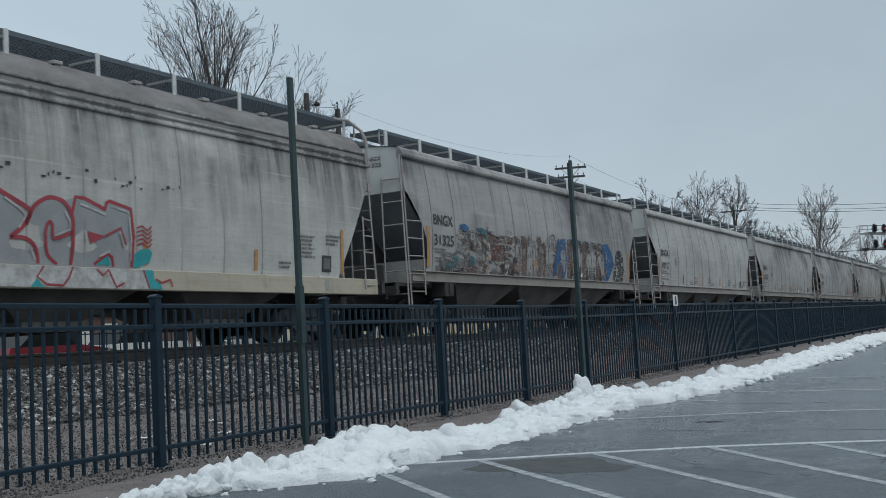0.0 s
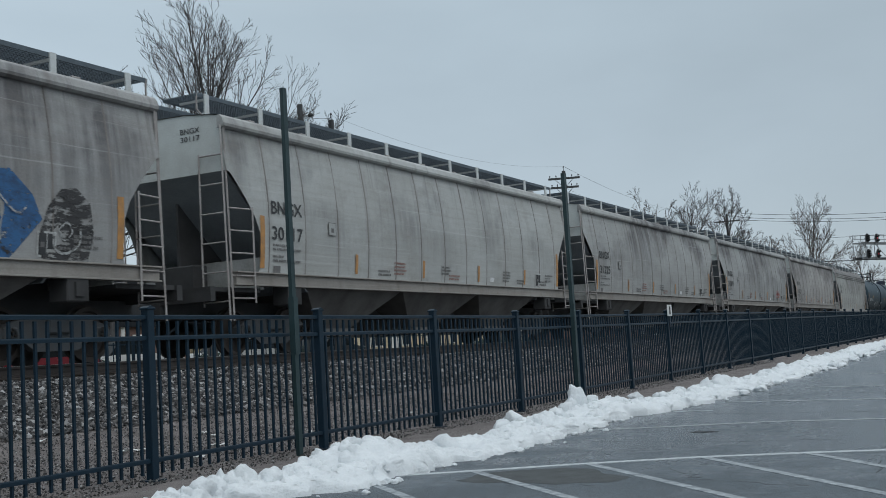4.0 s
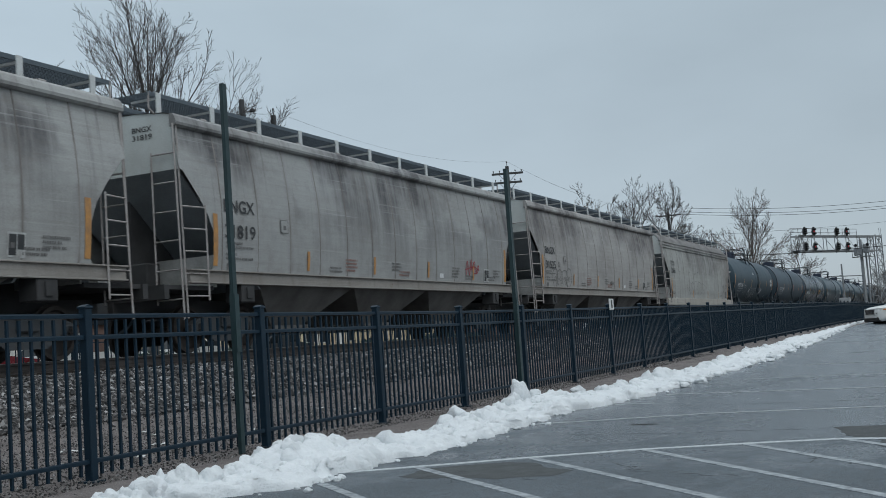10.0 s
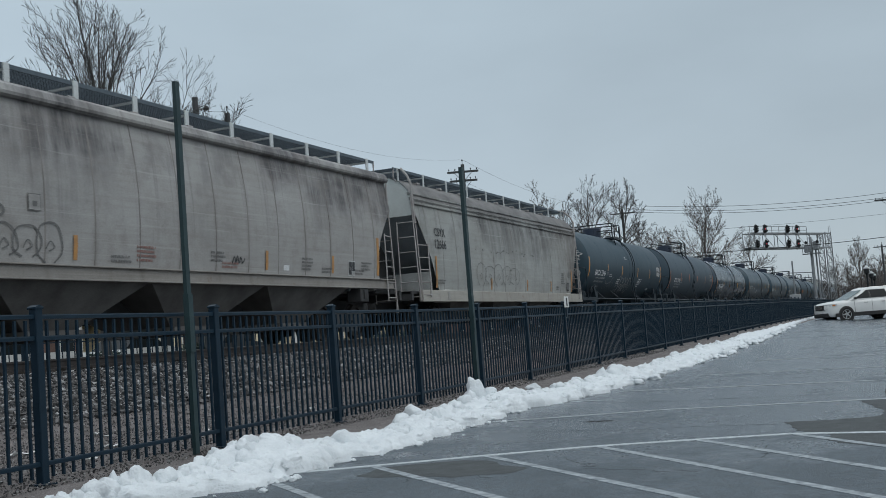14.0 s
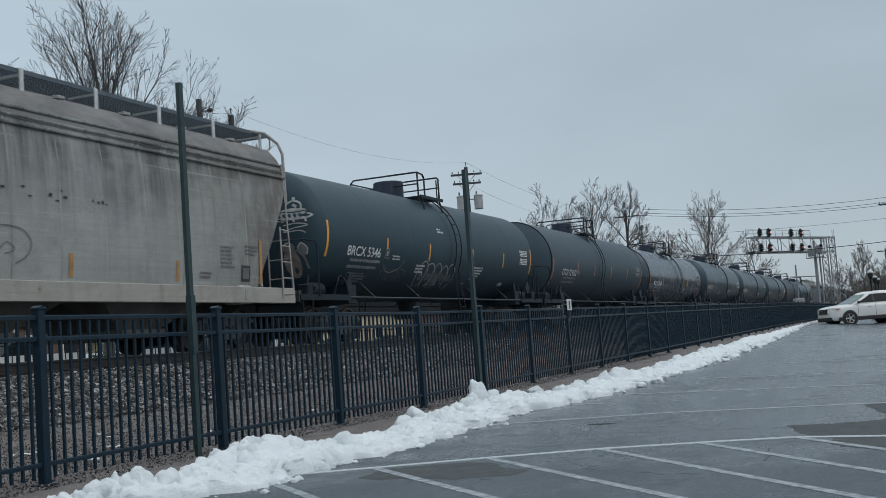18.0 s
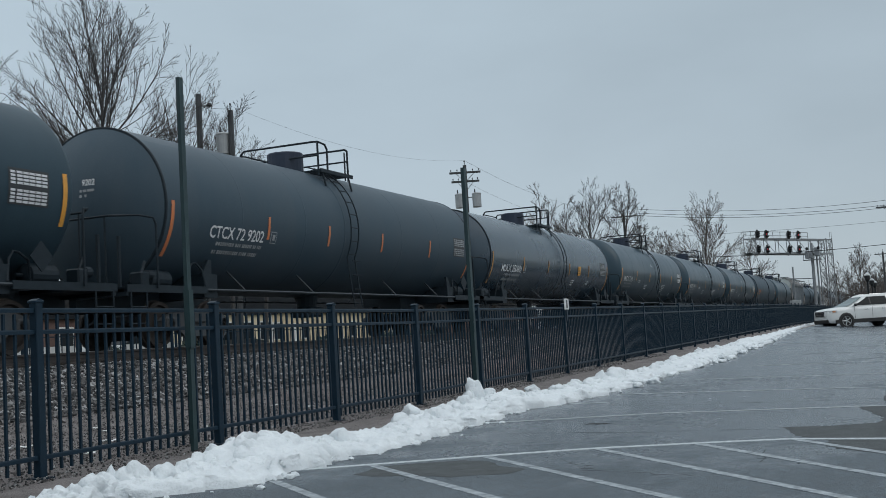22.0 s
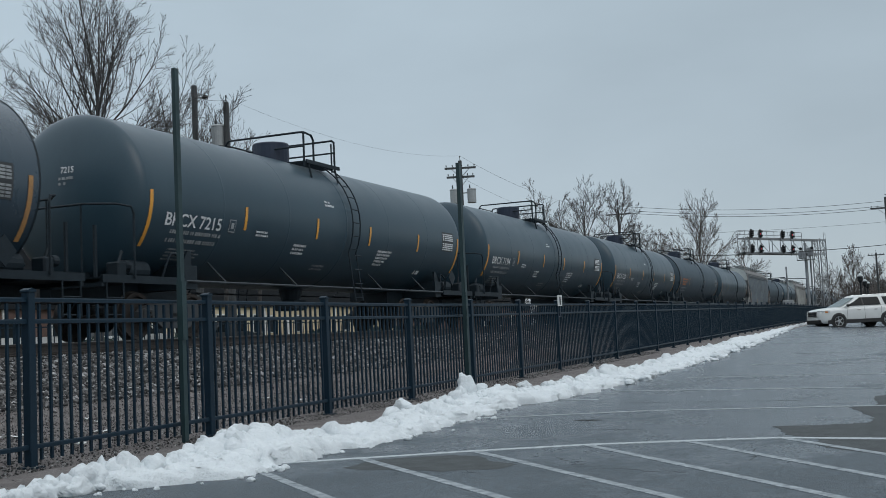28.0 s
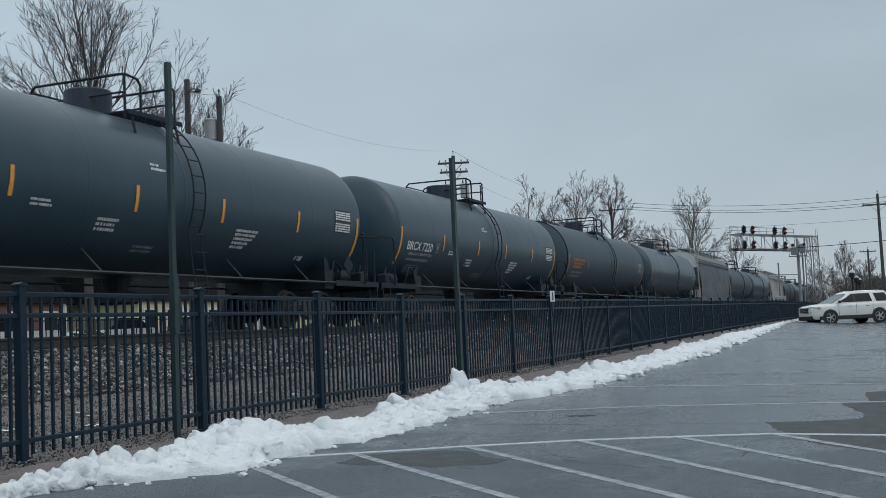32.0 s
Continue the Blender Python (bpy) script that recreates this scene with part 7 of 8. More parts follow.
pa = pole_at("wooden utility pole with a small street light", 34.9, 44, 13.15, (), turn=0, lamp=True)
pb = pole_at("wooden utility pole with a grey transformer", 33.3, 44, 12.3, (), turn=0, transformer=1)
pc = pole_at("wooden utility pole with two crossarms and transformers", 21.2, 66, 8.95, ((0.45, 0.95), (1.0, 0.85)), turn=20, transformer=2)
pd = pole_at("wooden utility pole with a crossarm", 13.1, 106, 5.9, ((0.4, 1.2),), turn=10)
pe = pole_at("tall wooden utility pole with a crossarm beyond the car park", 0.13, 100, 5.55, ((0.9, 1.3),), turn=15)
pf = pole_at("wooden utility pole beyond the car park", 0.75, 150, 2.9, ((0.3, 1.0),), turn=10)
pg = pole_at("wooden utility pole beyond the car park", -0.6, 130, 3.4, ((0.3, 1.0),), turn=10)


def cable(a, b, sag, r=0.012, name="overhead_wire", label="thin black overhead wire between utility poles"):
    n = 24
    a, b = Vector(a), Vector(b)
    pts = [a.lerp(b, k / n) - Vector((0, 0, sag * 4 * (k / n) * (1 - k / n))) for k in range(n + 1)]
    tagged(part(name, pipe(bmesh.new(), pts, r, 4), M["wire"]), label, "wire", "overhead wires")


def spot(deg, dist, elev):
    x, y = polar(deg, dist)
    return Vector((x, y, 0.9 + dist * math.tan(radians(elev))))


cable(pb + Vector((0, 0, 0.2)), pc + Vector((0, 0, 0.3)), 0.7, 0.004)
cable(pc + Vector((0, 0, 0.3)), pd + Vector((0, 0, 0.3)), 1.0, 0.007)
cable(pc - Vector((0, 0, 1.0)), pd - Vector((0, 0, 0.6)), 1.2, 0.006)
cable(pa - Vector((0, 0, 0.4)), pb + Vector((0, 0, 0.1)), 0.1, 0.010)
cable(spot(12.4, 108, 6.02), spot(-8, 104, 6.0), 1.4, 0.022)
cable(spot(12.4, 108, 5.82), spot(-8, 104, 5.75), 1.4, 0.022)
cable(spot(12.6, 108, 5.72), spot(-8, 104, 5.6), 1.4, 0.022)
cable(spot(13.0, 108, 4.6), spot(-6, 112, 4.5), 0.5, 0.014)
cable(spot(13.0, 112, 3.55), spot(-6, 100, 3.6), 0.8, 0.035)
cable(pe - Vector((0, 0, 0.4)), spot(-12, 70, 8), 0.6, 0.015)


# ---- the signal bridge ----
def signal_bridge(foot, tip, z_lo, z_hi):
    """A lattice tower with a cantilever arm; its own Y axis runs along the arm."""
    d = Vector((tip[0] - foot[0], tip[1] - foot[1]))
    span = d.length
    base = land(*foot)
    sb = thing("signal_bridge", "galvanised cantilever signal bridge with red signals over the tracks", "railway signal", at=pose(foot[0], foot[1], base, 0, 0, math.degrees(math.atan2(d.y, d.x)) - 90))
    lo, hi = z_lo - base, z_hi - base
    for dx in (-0.6, 0.6):
        for dy in (-0.7, 0.7):
            part("tower_leg", tube(bmesh.new(), (dx, dy, -0.1), (dx, dy, hi + 0.2), 0.08, seg=6), M["galv"], sb)
    n = 8
    for k in range(n):
        za, zb = hi * k / n, hi * (k + 1) / n
        for dx in (-0.6, 0.6):
            for p, q in (((dx, -0.7, za), (dx, 0.7, zb)), ((dx, 0.7, za), (dx, -0.7, zb)), ((dx, -0.7, zb), (dx, 0.7, zb))):
                part("tower_brace", tube(bmesh.new(), p, q, 0.045, seg=5), M["galv"], sb)
    for dx in (-0.6, 0.6):
        for z in (lo, hi):
            part("chord", boxed(dx - 0.08, dx + 0.08, -0.7, span, z - 0.09, z + 0.09), M["galv"], sb)
    m = 7
    for k in range(m + 1):
        y = span * k / m
        bm = bmesh.new()
        for dx in (-0.6, 0.6):
            tube(bm, (dx, y, lo), (dx, y, hi), 0.05, seg=5)
        if k < m:
            tube(bm, (-0.6, y, lo), (-0.6, y + span / m, hi), 0.035, seg=5)
        part("web", bm, M["galv"], sb)
    bm = bmesh.new()
    for k in range(10):
        y = 3 + (span - 3) * k / 9
        tube(bm, (0.6, y, hi), (0.6, y, hi + 1.05), 0.035, seg=5)
    for dz in (0.55, 1.05):
        tube(bm, (0.6, 3, hi + dz), (0.6, span, hi + dz), 0.035, seg=5)
    part("handrail", bm, M["galv"], sb)
    bm = bmesh.new()
    for k in range(22):
        z = 0.3 + hi * k / 22
        tube(bm, (-0.1, -1.5, z), (-0.1, -1.1, z), 0.022, seg=5)
    for y in (-1.5, -1.1):
        tube(bm, (-0.1, y, 0), (-0.1, y, hi + 1.1), 0.03, seg=5)
    part("ladder", bm, M["galv"], sb)
    part("deck", boxed(-0.6, 0.6, 3, span, lo + 0.1, lo + 0.14), M["grating"], sb)
    return sb


def signal_head(parent, y, z, lit):
    """Three lenses before an oval black backboard, facing down the line."""
    X = -0.95
    bm = bmesh.new()
    pts = [(y + 0.31 * math.cos(a), z + (0.25 if math.sin(a) > 0 else -0.25) + 0.31 * math.sin(a)) for a in [2 * math.pi * k / 20 for k in range(20)]]
    prism(bm, pts, 'X', X, X + 0.04)
    sh = part("signal_head", bm, M["sigblack"], parent, "black oval signal head" + (" with a red light" if lit else ""))
    for k, dz in enumerate((0.26, 0.0, -0.26)):
        on = lit and k == 1
        bm = turned(bmesh.new(), [(0.12, -0.30), (0.12, 0.0), (0.10, 0.0), (0.10, -0.28)], 14, 'X', (X, y, z + dz))
        if not on:
            part("hood", bm, M["sigblack"], sh)
        else:
            bm.free()
        part("lens", turned(bmesh.new(), [(0.11, -0.03), (0.06, -0.06), (0.01, -0.07)], 14, 'X', (X, y, z + dz)), M["red_lamp"] if on else M["dark_lens"], sh)
    part("bracket", box(tube(bmesh.new(), (X + 0.3, y, z - 0.8), (X + 0.3, y, z + 0.3), 0.05, seg=6), X + 0.04, X + 0.4, y - 0.06, y + 0.06, z - 0.08, z + 0.08), M["galv"], sh)


FOOT, TIP = (155.45, 9.09), (140.45, 17.28)
bridge = signal_bridge(FOOT, TIP, 9.03, 10.93)
span = math.hypot(TIP[0] - FOOT[0], TIP[1] - FOOT[1])
for u, lit in ((0.955, False), (0.845, True), (0.565, False), (0.44, True)):
    for z, on in ((11.45, lit), (9.55, lit)):
        signal_head(bridge, span * u, z - land(*FOOT), on)


def equipment_mast():
    x, y = polar(4.0, 130)
    em = thing("signal_mast", "pale steel mast with a cluster of equipment boxes", "railway signal", at=pose(x, y, land(x, y)))
    part("mast", tube(bmesh.new(), (0, 0, -0.1), (0, 0, 8.6), 0.20, 0.16, seg=10), M["galv"], em)
    part("mast", tube(bmesh.new(), (0.3, -0.45, -0.1), (0.3, -0.45, 7.1), 0.10, 0.10, seg=10), M["galv"], em)
    part("equipment_box", boxed(-0.45, 0.35, -0.1, 0.75, 6.85, 7.7, bevel=0.06), M["galv"], em)
    part("equipment_box", boxed(-0.35, 0.35, -0.85, -0.2, 7.05, 8.05, bevel=0.06), M["galv"], em)
    part("work_stand", boxed(-0.6, 0.6, -1.0, 0.95, 6.65, 6.73), M["galv"], em)
    for y in (-0.95, -0.3, 0.35, 0.9):
        part("stand_post", tube(bmesh.new(), (-0.58, y, 6.7), (-0.58, y, 7.8), 0.035, seg=6), M["galv"], em)
    part("stand_rail", tube(bmesh.new(), (-0.58, -0.95, 7.8), (-0.58, 0.9, 7.8), 0.035, seg=6), M["galv"], em)
    part("side_arm", tube(bmesh.new(), (0, 0, 4.6), (0, 2.9, 4.75), 0.06, seg=6), M["galv"], em)
    part("base_cabinet", boxed(-0.4, 0.4, -0.9, 0.5, 0.0, 1.6, bevel=0.04), M["galv"], em)
    for s in (-0.75, 0.45):
        part("lamp", turned(bmesh.new(), [(0.16, -0.2), (0.16, 0.0), (0.02, 0.05)], 12, 'X', (-0.6, s, 7.95)), M["sigblack"], em)
    x, y = polar(4.97, 120)
    pl = thing("cabinet_pole", "grey post with a pale equipment cabinet beside the tracks", "railway signal", at=pose(x, y, land(x, y)))
    part("post", tube(bmesh.new(), (0, 0, -0.1), (0, 0, 5.5), 0.10, 0.08, seg=8), M["galv"], pl)
    part("cabinet", boxed(-0.35, 0.35, -0.55, 0.55, 1.0, 2.0, bevel=0.04), M["transformer"], pl)


equipment_mast()


# ---- spray paint on the cars ----
M["wash"] = mat("worn_spray_wash", (0.155, 0.132, 0.122), 0.7, dark=(0.28, 0.265, 0.255), amount=0.95, scale=7, fine=60, bump=0.02, stretch=(1, 1, 2.5), vary=0.3)
M["bare"] = mat("bared_grey_paint", (0.31, 0.297, 0.288), 0.7, dark=(0.22, 0.20, 0.19), amount=0.8, scale=6, bump=0.02)
M["orange_ink"] = mat("orange_stencil", (0.50, 0.19, 0.08), 0.7, amount=0.6, scale=7, bump=0.0)
for key in ("glass", "dark_glass"):
    M[key].node_tree.nodes["Principled BSDF"].inputs["Specular IOR Level"].default_value = 0.10

def graffiti_block_letters(car):
    """Large grey letters with dark red outlines and white shine, over the side and the sill."""
    fn = fn_of(SIDE_B)
    field = [(-1.70, 1.28), (-1.70, 2.30), (-1.5, 2.27), (-1.3, 2.19), (-1.1, 2.10), (-0.98, 2.12), (-0.71, 2.27), (-0.46, 2.25), (-0.30, 2.12), (-0.18, 2.33), (0.0, 2.33), (0.42, 2.19), (0.51, 2.32), (0.97, 2.24), (1.02, 1.83), (0.98, 1.28)]
    paint_field(fn, field, M["g_grey"], car)
    for pts, w in (([(-1.7, 2.36), (-1.32, 2.20), (-1.10, 2.10), (-1.05, 2.0), (-1.17, 1.83), (-1.39, 1.66)], 0.07), ([(-1.39, 1.66), (-1.11, 1.65), (-0.94, 1.52), (-0.88, 1.30)], 0.06),
                   ([(-1.12, 1.85), (-1.05, 2.0), (-0.95, 2.15), (-0.71, 2.28), (-0.46, 2.26), (-0.32, 2.15), (-0.24, 1.98), (-0.24, 1.60), (-0.27, 1.30)], 0.065), ([(-0.24, 1.80), (-0.60, 1.68), (-0.63, 1.88), (-0.70, 1.92), (-0.76, 1.75), (-0.72, 1.45), (-0.53, 1.30)], 0.05)):
        paint_stroke(fn, pts, w, M["g_red"], car)
    for pts, w in (([(-0.27, 2.05), (-0.18, 2.34), (0.0, 2.33), (0.42, 2.19), (0.45, 2.30), (0.51, 2.33), (0.97, 2.24), (1.03, 1.80), (1.00, 1.30)], 0.06), ([(0.20, 1.32), (0.46, 1.50), (0.57, 1.45), (0.60, 1.30)], 0.05), ([(0.41, 1.77), (0.75, 1.92), (0.86, 1.66)], 0.04)):
        paint_stroke(fn, pts, w, M["g_red"], car, smooth=False)
    paint_field(fn, [(0.04, 1.83), (0.41, 1.77), (0.11, 1.64)], M["g_red"], car, lift=0.017)
    for pts in ([(-1.5, 2.22), (-1.2, 2.06), (-1.12, 1.98), (-1.25, 1.80)], [(-0.40, 2.10), (-0.30, 1.95), (-0.30, 1.83), (-0.58, 1.73)], [(-0.10, 2.24), (0.42, 2.11)], [(0.56, 2.25), (0.92, 2.18), (0.97, 1.75), (0.97, 1.4)], [(0.0, 1.84), (0.02, 1.66)], [(0.30, 1.45), (0.52, 1.55)], [(0.72, 1.86), (0.82, 1.62)], [(-1.05, 1.55), (-0.94, 1.35)]):
        paint_stroke(fn, pts, 0.035, M["g_white"], car, lift=0.020, smooth=False)
    paint_field(fn, [(0.23, 1.32), (0.46, 1.46), (0.55, 1.32)], M["g_cyan"], car, lift=0.018)
    paint_field(fn, [(1.03, 1.30), (1.05, 1.52), (1.20, 1.60), (1.36, 1.62), (1.46, 1.55), (1.40, 1.40), (1.15, 1.30)], M["g_cyan"], car)
    for k in range(5):
        z = 1.66 + 0.07 * k
        paint_stroke(fn, [(1.10, z), (1.22, z + 0.04), (1.34, z - 0.02), (1.44, z + 0.05)], 0.025, M["g_red"], car)
    sill = lambda z: 1.632
    paint_field(sill, [(-1.7, 1.26), (-1.7, 0.95), (1.30, 0.95), (1.18, 1.26)], M["g_white"], car, lift=0.008)
    paint_field(sill, [(-1.10, 0.95), (-0.98, 1.08), (-0.85, 0.95)], M["g_cyan"], car)
    paint_field(sill, [(1.18, 1.26), (1.30, 0.95), (1.62, 0.95), (1.55, 1.05), (1.42, 1.12), (1.40, 1.26)], M["g_cyan"], car)
    for pts in ([(-0.85, 1.26), (-0.98, 1.10), (-0.80, 0.99), (-0.50, 0.98), (-0.38, 1.10), (-0.30, 1.26)], [(0.18, 1.24), (0.30, 1.15), (0.42, 1.24), (0.50, 1.10), (0.58, 0.97), (0.75, 1.04)], [(1.18, 1.26), (1.30, 0.96)], [(1.45, 1.12), (1.6, 1.06), (1.8, 1.12), (1.85, 1.0)]):
        paint_stroke(sill, pts, 0.035, M["g_red"], car, lift=0.014, smooth=False)


W = {
    "wash": worn("worn_mixed_wash", (0.20, 0.165, 0.15), 0.47, (1.2, 1, 7.0), 2.6, second=(0.075, 0.065, 0.062)),
    "bare": worn("rubbed_grey", (0.33, 0.315, 0.30), 0.46),
    "g_brown": worn("worn_brown_spray", (0.17, 0.115, 0.098), 0.46, second=(0.085, 0.068, 0.062)),
    "greyink": worn("worn_grey_spray", (0.20, 0.20, 0.20), 0.47),
    "g_dark": worn("worn_black_spray", (0.055, 0.055, 0.058), 0.47),
    "g_white": worn("worn_white_spray", (0.42, 0.44, 0.445), 0.48, (2.2, 1, 4.0), edge=0.06, second=(0.30, 0.30, 0.295)),
    "g_pale": worn("worn_pale_spray", (0.24, 0.25, 0.26), 0.46),
    "g_blue": worn("worn_blue_spray", (0.035, 0.13, 0.30), 0.42, (1.6, 1, 4.0), second=(0.03, 0.065, 0.14)),
    "g_teal": worn("worn_teal_spray", (0.045, 0.165, 0.20), 0.47, second=(0.03, 0.10, 0.13)),
    "redink": worn("worn_red_spray", (0.20, 0.115, 0.10), 0.49, edge=0.06),
}


def graffiti_long_panel(car):
    """A worn, many-coloured piece along the lower side: pale letters, brown fills, blue and black accents."""
    fn = fn_of(SIDE_A)
    rng = random.Random(50)
    # ragged first half: torn patches
    paint_field(fn, [(-6.9, 1.49), (-6.8, 1.95), (-5.9, 2.05), (-5.75, 2.55), (-4.3, 2.60), (-3.4, 2.62), (-2.3, 2.66), (-2.3, 1.49)], W["wash"], car, lift=0.008)
    cols = ["g_brown", "g_brown", "greyink", "g_dark", "g_brown", "greyink", "g_dark", "bare", "bare", "bare", "redink"]
    for k in range(170):
        x = rng.uniform(-6.8, -2.2)
        z = rng.uniform(1.52, 2.58) if x > -5.8 else rng.uniform(1.52, 2.05)
        w, h = rng.uniform(0.06, 0.30), rng.uniform(0.02, 0.13)
        n = rng.randint(5, 8)
        pts = [(x + w * math.cos(6.283 * i / n) * rng.uniform(0.5, 1.25), max(1.48, z + h * math.sin(6.283 * i / n) * rng.uniform(0.5, 1.25))) for i in range(n)]
        m = "g_teal" if rng.random() < 0.07 and x < -4.6 else rng.choice(cols)
        paint_field(fn, pts, W[m], car, lift=0.010 + 0.000018 * k)
    for x0, x1, z0, z1, m in ((-6.2, -5.95, 1.65, 2.02, "g_teal"), (-5.25, -5.0, 1.75, 2.0, "g_teal"), (-6.5, -6.35, 1.6, 1.8, "g_teal"), (-4.25, -4.05, 1.5, 2.4, "g_white"), (-3.1, -2.9, 1.55, 2.0, "g_white"), (-3.95, -3.2, 1.9, 2.38, "redink")):
        paint_field(fn, [(x0, z0), (x0 - 0.04, (z0 + z1) / 2), (x0 + 0.05, z1), (x1, z1 - 0.05), (x1 + 0.05, (z0 + z1) / 2), (x1 - 0.03, z0)], W[m], car, lift=0.019)
    paint_field(fn, [(-5.76, 2.76), (-5.45, 2.80), (-5.25, 2.70), (-5.30, 2.62), (-5.76, 2.62)], W["g_blue"], car, lift=0.018)
    paint_stroke(fn, [(-5.8, 2.58), (-5.0, 2.60), (-4.4, 2.52), (-4.26, 2.45)], 0.04, W["g_dark"], car, lift=0.019)
    paint_field(fn, [(-4.85, 2.72), (-4.25, 2.48), (-4.22, 2.72), (-4.5, 2.76)], W["g_teal"], car, lift=0.018)
    paint_field(fn, [(-4.14, 2.86), (-3.6, 2.72), (-3.46, 2.56), (-4.14, 2.66)], W["g_white"], car, lift=0.017)
    paint_stroke(fn, [(-4.18, 2.64), (-3.8, 2.62), (-3.46, 2.52)], 0.07, W["g_dark"], car, lift=0.020)
    paint_field(fn, [(-4.10, 2.58), (-3.6, 2.56), (-3.55, 2.42), (-4.10, 2.40)], W["g_brown"], car, lift=0.018)
    paint_field(fn, [(-3.0, 2.80), (-2.55, 2.82), (-2.50, 2.58), (-2.95, 2.62)], W["g_white"], car, lift=0.018)
    # letter-like uprights
    x = -2.4
    while x < 0.45:
        w = rng.uniform(0.26, 0.44)
        m = rng.choice(("g_brown", "g_brown", "g_pale", "greyink"))
        top = 2.66 + rng.uniform(-0.10, 0.10)
        paint_field(fn, [(x, 1.49), (x + 0.03, top - 0.1), (x + 0.08, top), (x + w - 0.06, top - 0.03), (x + w, top - 0.2), (x + w - 0.03, 1.49)], W[m], car, lift=0.014)
        paint_stroke(fn, [(x, 1.52), (x + 0.02, top - 0.15), (x + 0.1, top + 0.02), (x + w - 0.05, top), (x + w, top - 0.2), (x + w - 0.02, 2.1)], 0.03, W["g_white"], car, lift=0.020)
        for _ in range(7):
            a, b = rng.uniform(x, x + w), rng.uniform(1.55, 2.5)
            paint_stroke(fn, [(a, b), (a + rng.uniform(-0.08, 0.12), b + rng.uniform(0.05, 0.22))], rng.uniform(0.02, 0.05), W[rng.choice(("g_dark", "g_white", "g_brown"))], car, lift=0.022, smooth=False)
        x += w + 0.03
    paint_stroke(fn, [(0.10, 2.70), (0.25, 2.82), (0.42, 2.84), (0.52, 2.70), (0.50, 2.30), (0.30, 2.22)], 0.06, W["g_dark"], car, lift=0.021)
    paint_stroke(fn, [(0.16, 2.68), (0.30, 2.76), (0.42, 2.70), (0.44, 2.35), (0.2, 2.26)], 0.03, W["g_white"], car, lift=0.023)
    paint_field(fn, [(0.40, 1.62), (0.40, 1.96), (0.60, 2.33), (0.78, 2.74), (1.36, 2.78), (1.45, 2.11), (1.32, 1.55), (1.05, 1.55), (1.0, 2.0), (0.75, 2.0), (0.66, 1.62)], W["g_blue"], car, lift=0.016)
    paint_field(fn, [(0.72, 1.52), (0.78, 1.95), (1.02, 1.98), (1.06, 1.52)], W["g_brown"], car, lift=0.018)
    paint_stroke(fn, [(0.40, 1.60), (0.62, 1.62), (0.70, 1.95), (1.0, 2.08), (1.42, 2.05)], 0.035, W["g_white"], car, lift=0.022)
    paint_stroke(fn, [(0.85, 2.70), (1.05, 2.80), (1.2, 2.70), (1.1, 2.55), (0.9, 2.58)], 0.03, W["g_white"], car, lift=0.022)
    for k in range(40):
        a, b = rng.uniform(0.55, 1.35), rng.uniform(2.1, 2.7)
        paint_stroke(fn, [(a, b), (a + rng.uniform(0.03, 0.12), b + rng.uniform(-0.05, 0.05))], 0.025, W[rng.choice(("g_dark", "g_blue", "g_white"))], car, lift=0.023 + 0.0001 * k, smooth=False)
    # slanting uprights with black wedges
    for k, x in enumerate((1.5, 2.15, 2.8, 3.45, 4.05)):
        paint_field(fn, [(x, 1.49), (x + 0.02, 2.72), (x + 0.34, 2.78), (x + 0.62, 1.49)], W["g_pale"] if k % 2 else W["g_brown"], car, lift=0.014)
        paint_field(fn, [(x + 0.30, 2.80), (x + 0.58, 2.78), (x + 0.66, 2.40), (x + 0.50, 2.42)], W["g_dark"], car, lift=0.019)
        paint_field(fn, [(x + 0.30, 1.52), (x + 0.34, 1.75), (x + 0.42, 2.05), (x + 0.55, 1.52)], W["g_dark"], car, lift=0.019)
        paint_stroke(fn, [(x + 0.30, 2.78), (x + 0.42, 2.45), (x + 0.60, 1.95), (x + 0.68, 1.6)], 0.025, W["g_dark"], car, lift=0.021, smooth=False)
        paint_stroke(fn, [(x, 2.74), (x + 0.3, 2.80)], 0.03, W["g_teal"], car, lift=0.021, smooth=False)
        for _ in range(8):
            a, b = rng.uniform(x, x + 0.6), rng.uniform(1.55, 2.4)
            paint_stroke(fn, [(a, b), (a + rng.uniform(-0.06, 0.1), b - rng.uniform(0.05, 0.2))], rng.uniform(0.02, 0.045), W[rng.choice(("g_dark", "g_white", "greyink"))], car, lift=0.022, smooth=False)
    paint_field(fn, [(4.67, 2.76), (5.2, 2.83), (5.6, 2.49), (5.78, 2.13), (5.20, 1.52), (4.84, 1.52), (5.05, 2.1), (4.9, 2.4)], W["g_blue"], car, lift=0.017)
    paint_stroke(fn, [(4.6, 2.2), (4.8, 2.42), (5.0, 2.2), (4.9, 1.9), (5.2, 1.6)], 0.05, W["g_dark"], car, lift=0.020)
    paint_stroke(fn, [(4.70, 2.82), (4.95, 2.5), (5.3, 2.2), (5.5, 2.3)], 0.03, W["g_white"], car, lift=0.021)
    paint_field(fn, [(5.80, 1.55), (5.75, 1.95), (5.9, 2.35), (6.15, 2.62), (6.45, 2.66), (6.72, 2.45), (6.80, 2.0), (6.7, 1.55)], W["g_dark"], car, lift=0.017)
    paint_stroke(fn, [(6.0, 1.95), (6.02, 1.72), (6.25, 1.65), (6.5, 1.80), (6.52, 2.05)], 0.04, W["g_white"], car, lift=0.021)
    paint_stroke(fn, [(6.1, 2.0), (6.2, 1.85), (6.36, 1.98), (6.25, 2.12), (6.1, 2.0)], 0.03, W["g_white"], car, lift=0.021)


